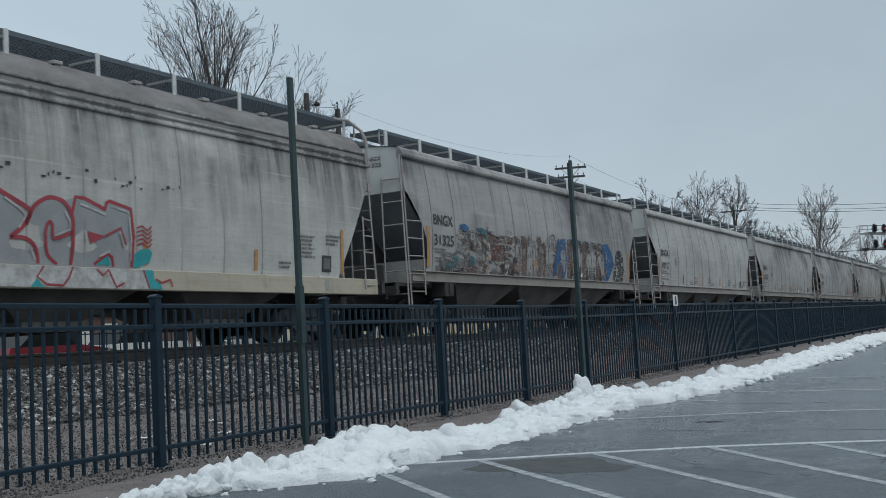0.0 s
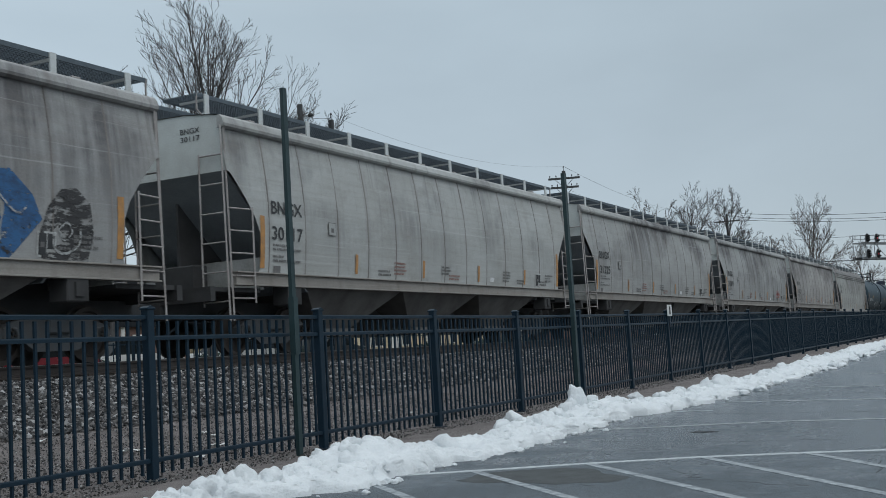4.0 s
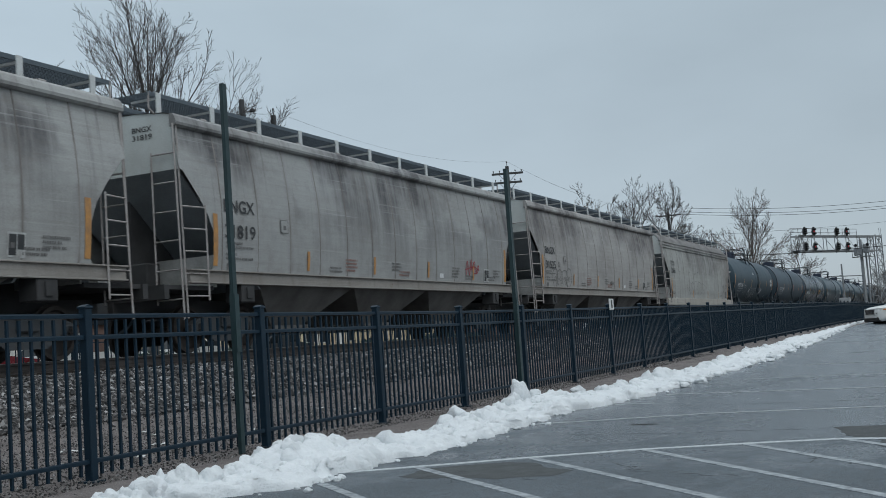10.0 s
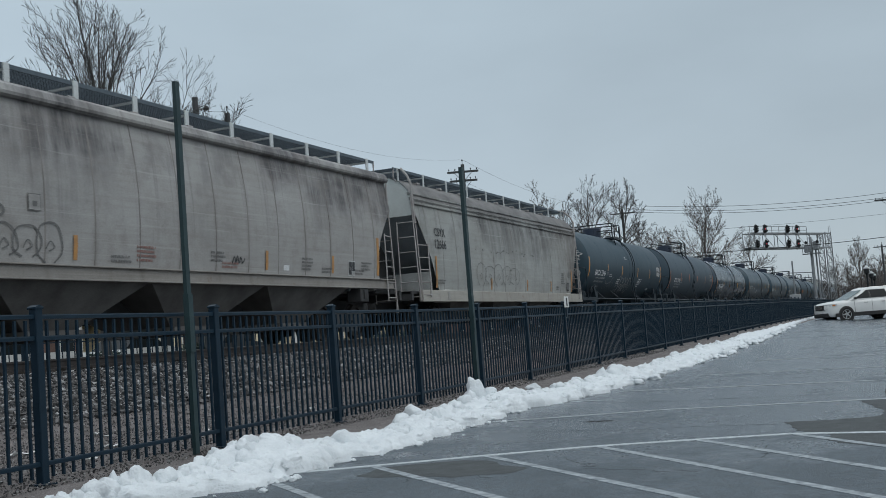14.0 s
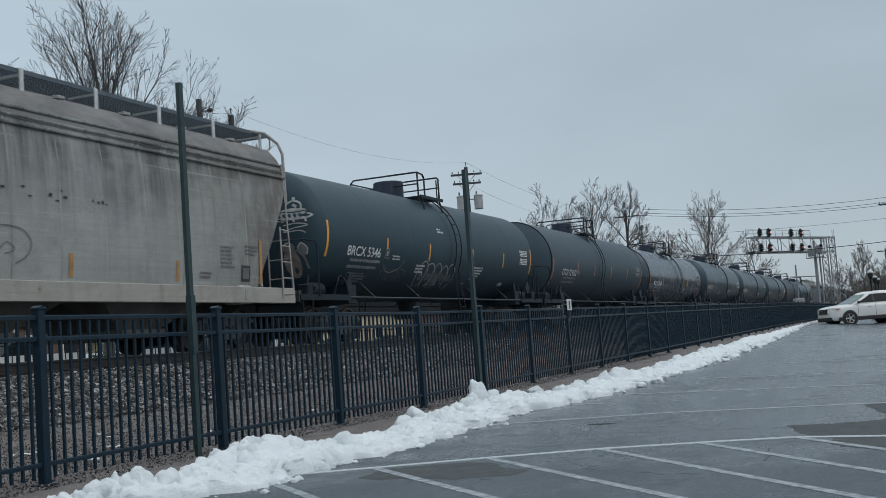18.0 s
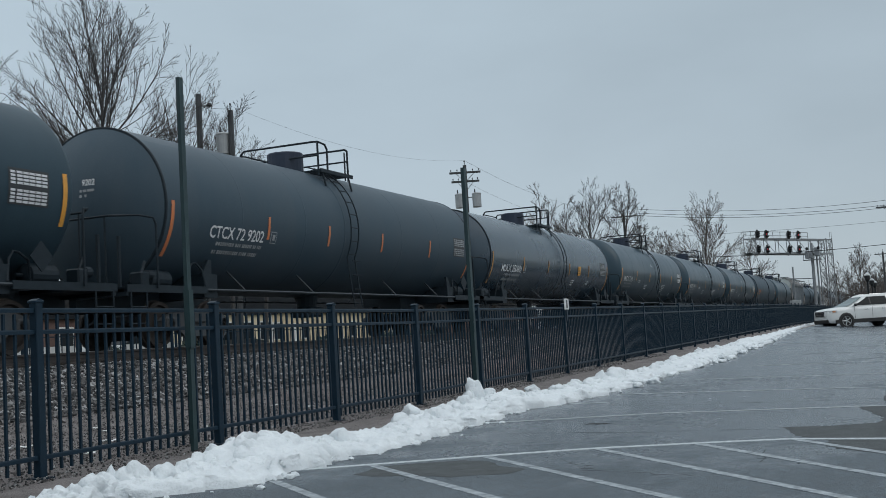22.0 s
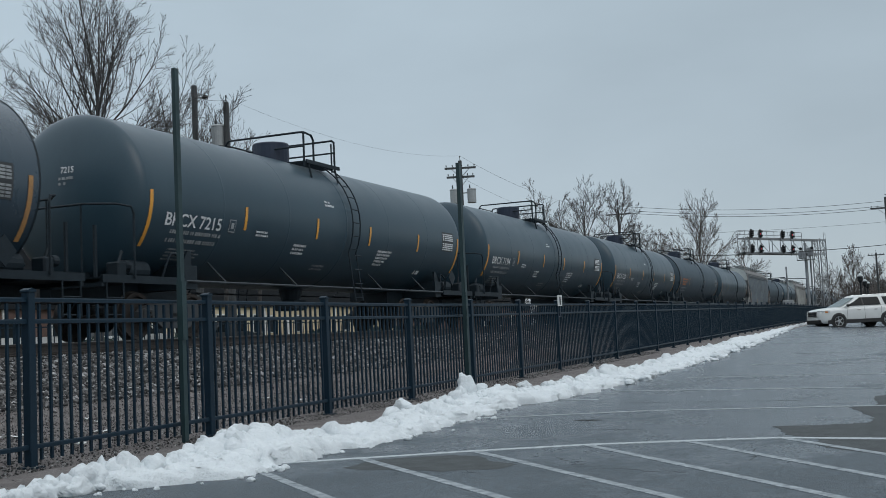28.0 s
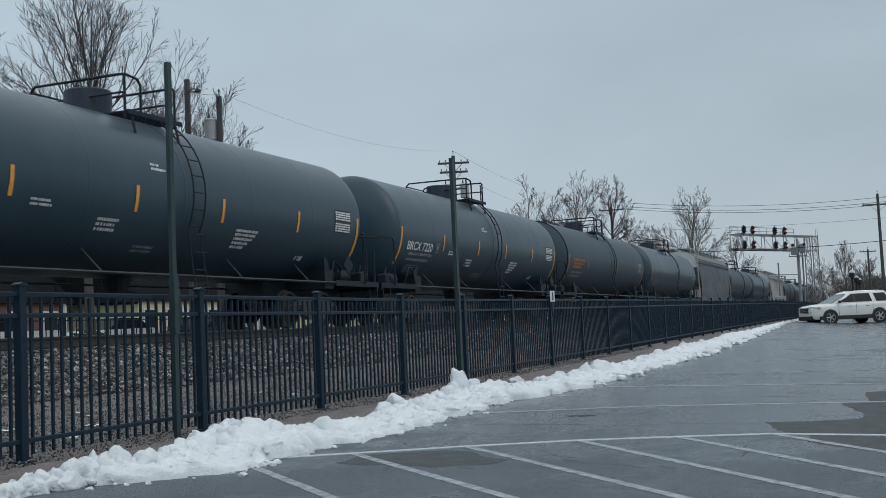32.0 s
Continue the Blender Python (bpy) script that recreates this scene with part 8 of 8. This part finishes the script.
def graffiti_bubbles(car, fn, x0, z0, w, h, n, m, width, seed):
    """Overlapping round letter outlines in one thin line."""
    rng = random.Random(seed)
    for k in range(n):
        cx = x0 + w * (k + 0.5) / n
        rx, rz = w / n * rng.uniform(0.5, 0.7), h * rng.uniform(0.38, 0.52)
        pts = []
        for i in range(9):
            a = -1.2 + 5.6 * i / 8
            pts.append((cx + rx * math.cos(a) * rng.uniform(0.85, 1.1), z0 + h / 2 + rz * math.sin(a) * rng.uniform(0.9, 1.1)))
        paint_stroke(fn, pts, width, M[m], car)
        paint_stroke(fn, [(cx - rx * 0.3, z0 + h * 0.35), (cx, z0 + h * 0.55), (cx + rx * 0.3, z0 + h * 0.4), (cx - rx * 0.1, z0 + h * 0.3)], width * 0.8, M[m], car)


def head_paint(car):
    """A saucer, a squiggle and round shapes sprayed on the near end of the tank; points are (across, up)."""
    def on_head(u, z, lift):
        return -TANK_H - round_head_x(u, z) - lift, u, z

    def blot(cu, cz, ru, rz, m, lift=0.012, lean=0.0):
        ring = [(cu + ru * math.cos(0.449 * k) + lean * rz * math.sin(0.449 * k), cz + rz * math.sin(0.449 * k)) for k in range(14)]
        data_part("spray_paint", [on_head(u, z, lift) for u, z in ring] + [on_head(cu, cz, lift)], [((k + 1) % 14, k, 14) for k in range(14)], M[m], car)

    def line(pts, w, m, lift=0.016):
        run = smooth_line(pts)
        v, f = [], []
        for k, q in enumerate(run):
            q0, q1 = run[max(0, k - 1)], run[min(len(run) - 1, k + 1)]
            du, dz = q1[0] - q0[0], q1[1] - q0[1]
            n = math.hypot(du, dz) or 1
            for e in (-1, 1):
                v.append(on_head(q[0] - e * dz / n * w / 2, q[1] + e * du / n * w / 2, lift))
        for k in range(len(run) - 1):
            f.append((2 * k, 2 * k + 1, 2 * k + 3, 2 * k + 2))
        data_part("spray_line", v, f, M[m], car)
    blot(-0.97, 3.08, 0.46, 0.10, "g_white")
    blot(-0.97, 3.20, 0.32, 0.07, "g_white", 0.013)
    for k in range(6):
        u = -1.30 + 0.13 * k
        line([(u, 3.05), (u + 0.05, 3.13)], 0.06, "tank", 0.019)
    line([(-1.27, 3.20), (-0.97, 3.17), (-0.67, 3.20)], 0.03, "tank", 0.019)
    line([(-1.15, 3.24), (-1.13, 3.38), (-0.97, 3.45), (-0.81, 3.38), (-0.79, 3.24)], 0.045, "g_white")
    line([(-1.05, 3.30), (-0.95, 3.36)], 0.07, "g_white")
    blot(-0.97, 3.50, 0.045, 0.05, "g_white")
    for u in (-1.25, -0.97, -0.70):
        line([(u, 3.0), (u - 0.02, 2.93)], 0.05, "g_white")
    line([(-0.72, 2.86), (-1.05, 2.90), (-1.30, 2.84), (-0.95, 2.78), (-0.72, 2.70), (-1.10, 2.72), (-1.25, 2.66)], 0.025, "g_white")
    line([(-0.45, 3.42), (-0.52, 3.22), (-0.62, 3.44)], 0.05, "g_pale")
    line([(-0.36, 3.30), (-0.30, 3.05), (-0.20, 3.28)], 0.05, "g_pale")
    blot(-0.86, 1.95, 0.20, 0.36, "g_brown", 0.011, 0.1)
    blot(-0.80, 2.32, 0.16, 0.12, "g_pale", 0.014)
    blot(-1.14, 2.26, 0.13, 0.15, "g_pale", 0.014)
    line([(-0.88, 2.40), (-0.78, 2.44), (-0.66, 2.36)], 0.03, "g_white", 0.018)
    line([(-1.02, 2.30), (-1.12, 2.42), (-1.25, 2.30), (-1.22, 2.15)], 0.03, "g_white", 0.018)
    line([(-0.95, 2.22), (-1.05, 2.24), (-1.16, 2.05), (-1.20, 1.80)], 0.05, "g_pale", 0.017)


graffiti_block_letters(g0)

graffiti_long_panel(h1)
paint_stroke(fn_of(SIDE_A), [(4.35, 1.75), (4.45, 2.15), (4.6, 1.75), (4.72, 2.2), (4.75, 1.9), (4.95, 2.15), (5.05, 1.85), (5.25, 2.05), (5.2, 1.85), (4.9, 1.8)], 0.035, M["g_red"], h4)
paint_stroke(fn_of(SIDE_A), [(4.3, 1.9), (4.9, 2.0), (5.3, 1.9)], 0.03, M["g_red"], h4)
graffiti_bubbles(h5, fn_of(SIDE_A), -6.45, 1.55, 2.0, 0.65, 4, "greyink", 0.03, 5)
paint_stroke(fn_of(SIDE_A), [(-5.80, 2.25), (-5.70, 2.33), (-5.78, 2.42), (-5.88, 2.33), (-5.80, 2.25)], 0.04, M["greyink"], h5)
graffiti_bubbles(t1, tank_side, -2.0, 1.45, 2.6, 0.72, 5, "g_white", 0.032, 6)
graffiti_bubbles(t1, tank_side, -4.4, 1.55, 1.5, 0.40, 3, "g_pale", 0.015, 7)
paint_stroke(tank_side, [(-4.4, 2.0), (-4.2, 1.85), (-3.8, 1.82), (-3.4, 1.95), (-3.2, 2.15)], 0.02, M["faint"], t1)
graffiti_bubbles(h6, fn_of(SIDE_B), -3.9, 1.45, 4.2, 0.75, 5, "greyink", 0.02, 8)
head_paint(t1)
paint_stroke(fn_of(SIDE_A), [(0.55, 1.72), (0.62, 1.86), (0.68, 1.74), (0.74, 1.88), (0.80, 1.73), (0.86, 1.86), (0.93, 1.74), (1.02, 1.84)], 0.03, M["black"], h5)
for k in range(3):
    bars(tank_side, -6.9, 2.55 - 0.16 * k, (1.9 - 0.3 * k,), M["orange_ink"], t7, 0.11)
patch(tank_side, 2.78, 3.16, 2.26, 2.64, M["yellow"], t3, "notice_plate", lift=0.014, label="square yellow notice plate")
bars(lambda z: tank_side(z) + 0.006, 2.82, 2.55, (0.28, 0.24, 0.3, 0.2), M["black"], t3, 0.03, 0.035)
bars(tank_side, 2.0, 2.02, (0.5, 0.42, 0.35), M["white"], t3, 0.05)
bars(tank_side, 4.4, 2.02, (0.35, 0.3), M["white"], t3, 0.05)
# this car's tank and all that is fixed to it hang a little lower
for c in t3.children:
    if not c.name.startswith(("truck", "coupler", "end_frame", "end_rail", "side_rod", "brake", "hose", "strut")):
        c.matrix_basis = Matrix.Translation((0, 0, -0.10)) @ c.matrix_basis


# ---- the parked car ----
def suv(label, at, turn, paint, name="parked_suv"):
    """A mid-size utility car, nose along +X in its own space, wheels on z = 0."""
    car = thing(name, label, "car", at=pose(at[0], at[1], rise(at[0]) - dip(*at), 0, 0, turn))
    # body: cross sections along the length (x, half width, sill z, deck z)
    body = bmesh.new()
    secs = [(2.47, 0.60, 0.52, 0.84), (2.44, 0.74, 0.40, 0.93), (2.36, 0.84, 0.30, 1.00), (2.20, 0.91, 0.27, 1.05), (1.90, 0.955, 0.26, 1.09), (1.50, 0.98, 0.26, 1.125), (1.10, 0.985, 0.26, 1.15), (0.40, 0.985, 0.26, 1.16), (-0.40, 0.985, 0.26, 1.17), (-1.20, 0.985, 0.27, 1.19), (-1.80, 0.975, 0.28, 1.20), (-2.15, 0.95, 0.32, 1.20), (-2.36, 0.90, 0.38, 1.17), (-2.46, 0.82, 0.46, 1.08)]
    half_prof = [(0.0, 1.0, 0.0), (0.55, 1.0, -0.006), (0.82, 1.0, -0.03), (0.93, 1.0, -0.07), (0.975, 1.0, -0.13), (0.995, 1.0, -0.22), (1.0, 0.52, 0.0), (0.99, 0.24, 0.0), (0.965, 0.08, 0.0), (0.90, 0.0, 0.0)]
    rings = []
    for x, w, lo, hi in secs:
        right = [(w * u, lo + (hi - lo) * f + dz) for u, f, dz in half_prof]
        rings.append([body.verts.new((x, y, z)) for y, z in right + [(-y, z) for y, z in right[:0:-1]]])
    n = len(rings[0])
    for p, q in zip(rings, rings[1:]):
        for k in range(n):
            body.faces.new((p[k], p[(k + 1) % n], q[(k + 1) % n], q[k]))
    body.faces.new(rings[0])
    body.faces.new(rings[-1][::-1])
    bmesh.ops.recalc_face_normals(body, faces=body.faces)
    part("body", body, paint, car, "glossy white body", True)

    # greenhouse: pillars and roof in body colour, panes of glass between them
    def shell(f, side):
        """A point of the cabin's side: f runs from the belt line up to the roof."""
        return side * (0.915 - 0.20 * f ** 1.25)
    zb, zt = 1.13, 1.66
    front = lambda f: 1.30 - 1.05 * f - 0.07 * math.sin(math.pi * f)
    rear = lambda f: -2.38 + 0.30 * f

    def pane(name, edges, material):
        """edges: two functions of height giving x, on one side."""
        lo, hi, side, out = edges
        v, fc = [], []
        for k in range(7):
            f = 0.08 + 0.84 * k / 6
            for g in (lo, hi):
                v.append((g(f), shell(f, side) + side * out, zb + (zt - zb) * f))
        for k in range(6):
            fc.append((2 * k, 2 * k + 1, 2 * k + 3, 2 * k + 2))
        data_part(name, v, fc, material, car)
    cab = bmesh.new()
    rows = []
    for k in range(12):
        if k < 8:
            f = k / 7
            z, w, x0, x1 = zb - 0.04 + (zt + 0.02 - zb) * f, abs(shell(f, 1)), front(f), rear(f)
        else:
            g = (k - 7) / 4
            z, w, x0, x1 = zt - 0.02 + 0.115 * math.sin(g * math.pi / 2), 0.715 * (1 - 0.45 * g ** 2.2), front(1) - 0.40 * g ** 1.6, rear(1) + 0.16 * g ** 2
        c = 0.10
        rows.append([cab.verts.new(p) for p in ((x0, -w + 3 * c, z), (x0 - 0.03, -w + c, z), (x0 - 0.13, -w, z), ((x0 + x1) / 2, -w, z), (x1 + 0.13, -w, z), (x1 + 0.02, -w + c, z), (x1, -w + 3 * c, z), (x1, w - 3 * c, z), (x1 + 0.02, w - c, z), (x1 + 0.13, w, z), ((x0 + x1) / 2, w, z), (x0 - 0.13, w, z), (x0 - 0.03, w - c, z), (x0, w - 3 * c, z))])
    for p, q in zip(rows, rows[1:]):
        for k in range(14):
            cab.faces.new((p[k], p[(k + 1) % 14], q[(k + 1) % 14], q[k]))
    cab.faces.new(rows[-1])
    bmesh.ops.recalc_face_normals(cab, faces=cab.faces)
    part("cabin", cab, paint, car, "", True)
    v = [(front(f) + 0.012 - (0.03 if abs(y) == 1 else 0), y * (abs(shell(f, 1)) - 0.11), zb + (zt - zb) * f) for f in (0.02, 0.35, 0.65, 0.93) for y in (-1, -0.7, 0.7, 1)]
    data_part("windscreen", v, [(4 * k + j, 4 * k + j + 1, 4 * k + j + 5, 4 * k + j + 4) for k in range(3) for j in range(3)], M["screen_glass"], car, "windscreen with a greenish sky reflection put into its colour")
    v = [(rear(f) - 0.012, y * abs(shell(f, 1)) * 0.90, zb + (zt - zb) * f) for f in (0.15, 0.5, 0.9) for y in (-1, 1)]
    data_part("rear_window", v, [(2 * k, 2 * k + 1, 2 * k + 3, 2 * k + 2) for k in range(2)], M["glass"], car)
    for s in (-1, 1):
        pane("side_window", (lambda f: front(f) - 0.26, lambda f: -0.02, s, 0.008), M["glass"])
        pane("pillar_trim", (lambda f: -0.02, lambda f: -0.10, s, 0.006), M["suv_trim"])
        pane("side_window", (lambda f: -0.10, lambda f: -1.10 + 0.10 * f, s, 0.008), M["glass"])
        pane("side_window", (lambda f: -1.34 + 0.12 * f, lambda f: rear(f) + 0.20, s, 0.008), M["glass"])
        part("roof_rail", pipe(bmesh.new(), [(-0.1, s * 0.62, zt + 0.04), (-0.2, s * 0.62, zt + 0.10), (-1.7, s * 0.62, zt + 0.10), (-1.8, s * 0.62, zt + 0.04)], 0.016, 6), M["chrome"], car)
        part("side_cladding", boxed(-2.15, 2.05, min(s * 0.93, s * 0.992), max(s * 0.93, s * 0.992), 0.24, 0.45, bevel=0.02), M["suv_trim"], car)
        part("mirror", boxed(0.80, 0.95, min(s * 0.93, s * 1.14), max(s * 0.93, s * 1.14), 1.13, 1.28, bevel=0.05), M["suv_trim"], car)
        part("headlamp", prism(bmesh.new(), [(2.43, s * 0.50), (2.43, s * 0.70), (2.30, s * 0.86), (1.93, s * 0.965), (1.93, s * 0.90)], "Z", 0.83, 0.97), M["headlamp"], car, "clear headlamp")
        part("side_marker", boxed(2.02, 2.18, min(s * 0.92, s * 0.962), max(s * 0.92, s * 0.962), 0.86, 0.93), M["amber"], car)
        for x in (-0.85, 0.15):
            part("door_handle", boxed(x, x + 0.2, min(s * 0.98, s * 1.01), max(s * 0.98, s * 1.01), 0.93, 0.965), M["chrome"], car)
        for x in (-0.1, -1.08, 0.92):
            part("door_gap", boxed(x - 0.006, x + 0.006, min(s * 0.98, s * 0.988), max(s * 0.98, s * 0.988), 0.45, 1.08), M["suv_trim"], car)
        for x in (1.43, -1.43):
            part("wheel_arch", turned(bmesh.new(), [(0.43, -0.06), (0.45, 0.0), (0.38, 0.02)], 26, 'Y', (x, s * 0.985, 0.37)), M["suv_trim"], car)
            w = part("wheel", turned(bmesh.new(), [(0.24, -0.11), (0.35, -0.11), (0.37, -0.07), (0.37, 0.07), (0.35, 0.11), (0.24, 0.11)], 26, 'Y', (x, s * 0.90, 0.37)), M["tyre"], car, "black tyre")
            rim = turned(bmesh.new(), [(0.26, 0.0), (0.26, s * 0.03), (0.22, s * 0.02), (0.20, -s * 0.03)], 26, 'Y', (x, s * 0.985, 0.37))
            for k in range(5):
                a = 1.2566 * k
                tube(rim, (x, s * 0.995, 0.37), (x + 0.24 * math.cos(a), s * 0.99, 0.37 + 0.24 * math.sin(a)), 0.05, 0.036, seg=5)
            part("rim", rim, M["alloy"], w, "five-spoke alloy rim")
    part("grille", boxed(2.36, 2.475, -0.52, 0.52, 0.66, 0.94, bevel=0.02), M["suv_trim"], car)
    for z in (0.76, 0.83, 0.90):
        part("grille_bar", boxed(2.465, 2.49, -0.52, 0.52, z - 0.035, z + 0.025, bevel=0.008), M["chrome"], car)
    part("lower_bumper", boxed(2.0, 2.47, -0.80, 0.80, 0.24, 0.52, bevel=0.06), M["suv_trim"], car)
    return car


suv("white utility car parked across the wet car park", (65.0, 2.2), 120, M["suv"])


def globe_lamp(at):
    x, y = at
    lp = thing("lamp_post", "black lamp post with a pale globe lantern", "street lamp", "lamp posts by the car park", at=pose(x, y, rise(x) - dip(x, y)))
    part("post", turned(bmesh.new(), [(0.18, 0.0), (0.16, 0.6), (0.09, 0.8), (0.07, 2.85), (0.12, 2.95)], 12, 'Z'), M["sigblack"], lp)
    part("lantern", turned(bmesh.new(), [(0.10, 2.95), (0.19, 3.05), (0.20, 3.30), (0.17, 3.34)], 14, 'Z'), M["sigblack"], lp, "dark glazed lantern")
    part("globe", turned(bmesh.new(), [(0.22, 3.34), (0.22, 3.38), (0.15, 3.46), (0.05, 3.52)], 14, 'Z'), M["globe"], lp, "pale top of the lantern")
    part("finial", turned(bmesh.new(), [(0.05, 3.58), (0.03, 3.66), (0.01, 3.74)], 8, 'Z'), M["sigblack"], lp)


for deg, dist in ((1.55, 84), (1.36, 98), (1.24, 106)):
    globe_lamp(polar(deg, dist))


# ---- what shows behind the tracks, between and below the cars ----
def simple_car(label, at, turn, paint, truck=False):
    car = thing("parked_pickup" if truck else "parked_car", label, "car", "cars parked behind the tracks", at=pose(at[0], at[1], land(*at), 0, 0, turn))
    body = prism(bmesh.new(), [(-2.4, 0.35), (2.3, 0.35), (2.4, 0.6), (2.3, 0.85), (0.9, 1.0), (-2.35, 1.0 if truck else 0.95), (-2.45, 0.7)], 'Y', -0.9, 0.9)
    part("body", body, paint, car)
    if truck:
        cab = [(1.1, 0.98), (0.5, 1.6), (-0.7, 1.62), (-0.8, 0.98)]
    else:
        cab = [(1.0, 0.93), (0.2, 1.4), (-1.2, 1.42), (-1.9, 0.93)]
    part("cabin_glass", prism(bmesh.new(), cab, 'Y', -0.78, 0.78), M["glass"], car)
    xs = [p[0] for p in cab[1:3]]
    zt = cab[1][1]
    part("roof", boxed(min(xs), max(xs), -0.76, 0.76, zt, zt + 0.05), paint, car)
    for x in (-1.5, 1.45):
        for s in (-1, 1):
            part("wheel", turned(bmesh.new(), [(0.22, -0.1), (0.33, -0.1), (0.33, 0.1), (0.22, 0.1)], 18, 'Y', (x, s * 0.82, 0.33)), M["tyre"], car)


def low_house(label, x0, x1, y, depth, h, wall, windows, at_door=None):
    """A single-storey building under a steep dark roof, its long side to the tracks."""
    ho = thing("building", label, "building", "buildings behind the tracks", at=pose(0, 0, 0.45))
    part("wall", boxed(x0, x1, y, y + depth, 0, h), M[wall], ho)
    part("roof", prism(bmesh.new(), [(y - 0.2, h), (y + depth + 0.2, h), (y + depth * 0.5 + 0.4, h + 3.5), (y + depth * 0.5 - 0.4, h + 3.5)], 'X', x0 - 0.5, x1 + 0.5), M["roof"], ho)
    for k in range(windows):
        x = x0 + (x1 - x0) * (k + 0.5) / windows
        w = part("window", boxed(x - 0.55, x + 0.55, y - 0.05, y + 0.02, 1.0, 2.2), M["pale_wall"], ho)
        part("pane", boxed(x - 0.47, x + 0.47, y - 0.07, y - 0.04, 1.08, 2.12), M["dark_glass"], w)
    for x in (x0 + 0.2, (x0 + x1) / 2, x1 - 0.2):
        part("trim_board", boxed(x - 0.12, x + 0.12, y - 0.06, y + 0.01, 0, h), M["pale_wall"], ho)
    if at_door is not None:
        part("door", boxed(at_door - 0.5, at_door + 0.5, y - 0.08, y + 0.01, 0, 2.1), M["pale_wall"], ho)


low_house("long red-brown brick building behind the tracks", 14, 33, 38, 9, 2.8, "brick_red", 7)
low_house("yellow-sided building with pale trim behind the tracks", 48, 60, 37, 8, 2.6, "yellow_wall", 6, 52)
low_house("tan brick building with pale trim behind the tracks", 62, 84, 39, 9, 2.8, "brick", 6, 66)
low_house("small red-brown brick building behind the tracks", 36, 46, 40, 8, 2.6, "brick_red", 4, 38)
low_house("dark brick building far behind the tracks", 88, 130, 42, 10, 3.0, "brick_red", 9)
simple_car("dark red car parked behind the tracks", (25.2, 28.5), 8, M["red_car"])
simple_car("white pickup truck parked behind the tracks", (30.0, 29.5), 176, M["suv"], True)
simple_car("white car parked behind the tracks", (36.5, 29.0), 4, M["suv"])
simple_car("dark grey car parked behind the tracks", (43.0, 29.0), 5, M["suv_trim"])


def back_fence():
    bf = thing("back_fence", "dark metal picket fence on the far side of the tracks", "fence")
    pk = shared("back_picket", lambda: boxed(-0.012, 0.012, -0.012, 0.012, 0.05, 1.25), M["fence"])
    n = 0
    for k in range(34):
        x = 22 + 2.4 * k
        part("post", boxed(x - 0.035, x + 0.035, 23.4 - 0.035, 23.4 + 0.035, 0.4, 1.78), M["fence"], bf)
        for z in (0.60, 1.62):
            part("rail", boxed(x + 0.035, x + 2.365, 23.385, 23.415, z, z + 0.035), M["fence"], bf)
        for i in range(1, 9):
            again("picket", pk, bf, pose(x + 2.4 * i / 9, 23.4, 0.45))


back_fence()


def shrub(at, r, seed):
    rng = random.Random(seed)
    sh = thing("shrub", "low dark green juniper shrub behind the tracks", "shrub", "shrubs behind the tracks", at=pose(at[0], at[1], land(*at)))
    v, f = [], []
    for _ in range(700):
        a, b, q = rng.uniform(0, 6.283), rng.uniform(0, 1.4), rng.uniform(0.6, 1.0)
        p = Vector((math.cos(a) * math.cos(b), math.sin(a) * math.cos(b), math.sin(b) * 0.8)) * r * q
        d = Vector((rng.gauss(0, 1), rng.gauss(0, 1), rng.gauss(0.5, 1))).normalized() * r * 0.22
        e = d.orthogonal().normalized() * r * 0.06
        o = len(v)
        v += [tuple(p - e), tuple(p + e), tuple(p + d)]
        f.append((o, o + 1, o + 2))
    data_part("foliage", v, f, M["shrub"], sh)


for k, (x, y, r) in enumerate(((27, 27.5, 1.0), (31.5, 26.5, 1.1), (33.5, 27, 0.9), (36.5, 26, 1.2), (54.5, 30, 1.2), (58.5, 31, 1.0), (64.0, 31, 1.3), (70.0, 32, 1.4), (76.0, 33, 1.4), (52.5, 34, 0.9), (56.5, 34.5, 0.8), (47.5, 33, 1.1), (61, 35, 0.9))):
    shrub((x, y), r, 60 + k)


# ---- things that move ----
TRAVEL = [(0, 0.0), (1, 6.22), (2, 12.44), (3, 18.64), (4, 24.74), (5, 30.80), (6, 36.86), (7, 42.91), (8, 48.96), (9, 54.99), (10, 60.98), (11, 66.97), (12, 72.99), (13, 79.06), (14, 85.14), (15, 91.16), (16, 97.17), (17, 103.18), (18, 109.22), (19, 115.35), (20, 121.44), (21, 127.48), (22, 133.49), (23, 139.51), (24, 145.56), (25, 151.66), (26, 157.78), (27, 163.92), (28, 170.04), (29, 176.17), (30, 182.36), (31, 188.60), (32, 194.82)]


def travelled(t):
    return float(np.interp(t, [r[0] for r in TRAVEL], [r[1] for r in TRAVEL]))


def motions():
    for car, place in CARS:
        walk(car, [(t, pose(place - d, TRACK_Y, RAIL)) for t, d in TRAVEL])
    # all wheelsets turn alike, so those at the same end of a truck share one set of keys
    turning = {}
    for w, dx in WHEELSETS:
        if dx not in turning:
            walk(w, [(k / 10, pose(dx, 0, WHEEL_R, 0, -math.degrees(travelled(k / 10) / WHEEL_R), 0)) for k in range(321)])
            turning[dx] = (w.animation_data.action, w.animation_data.action_slot)
        else:
            w.rotation_mode = "QUATERNION"
            keys = w.animation_data_create()
            keys.action, keys.action_slot = turning[dx]


motions()
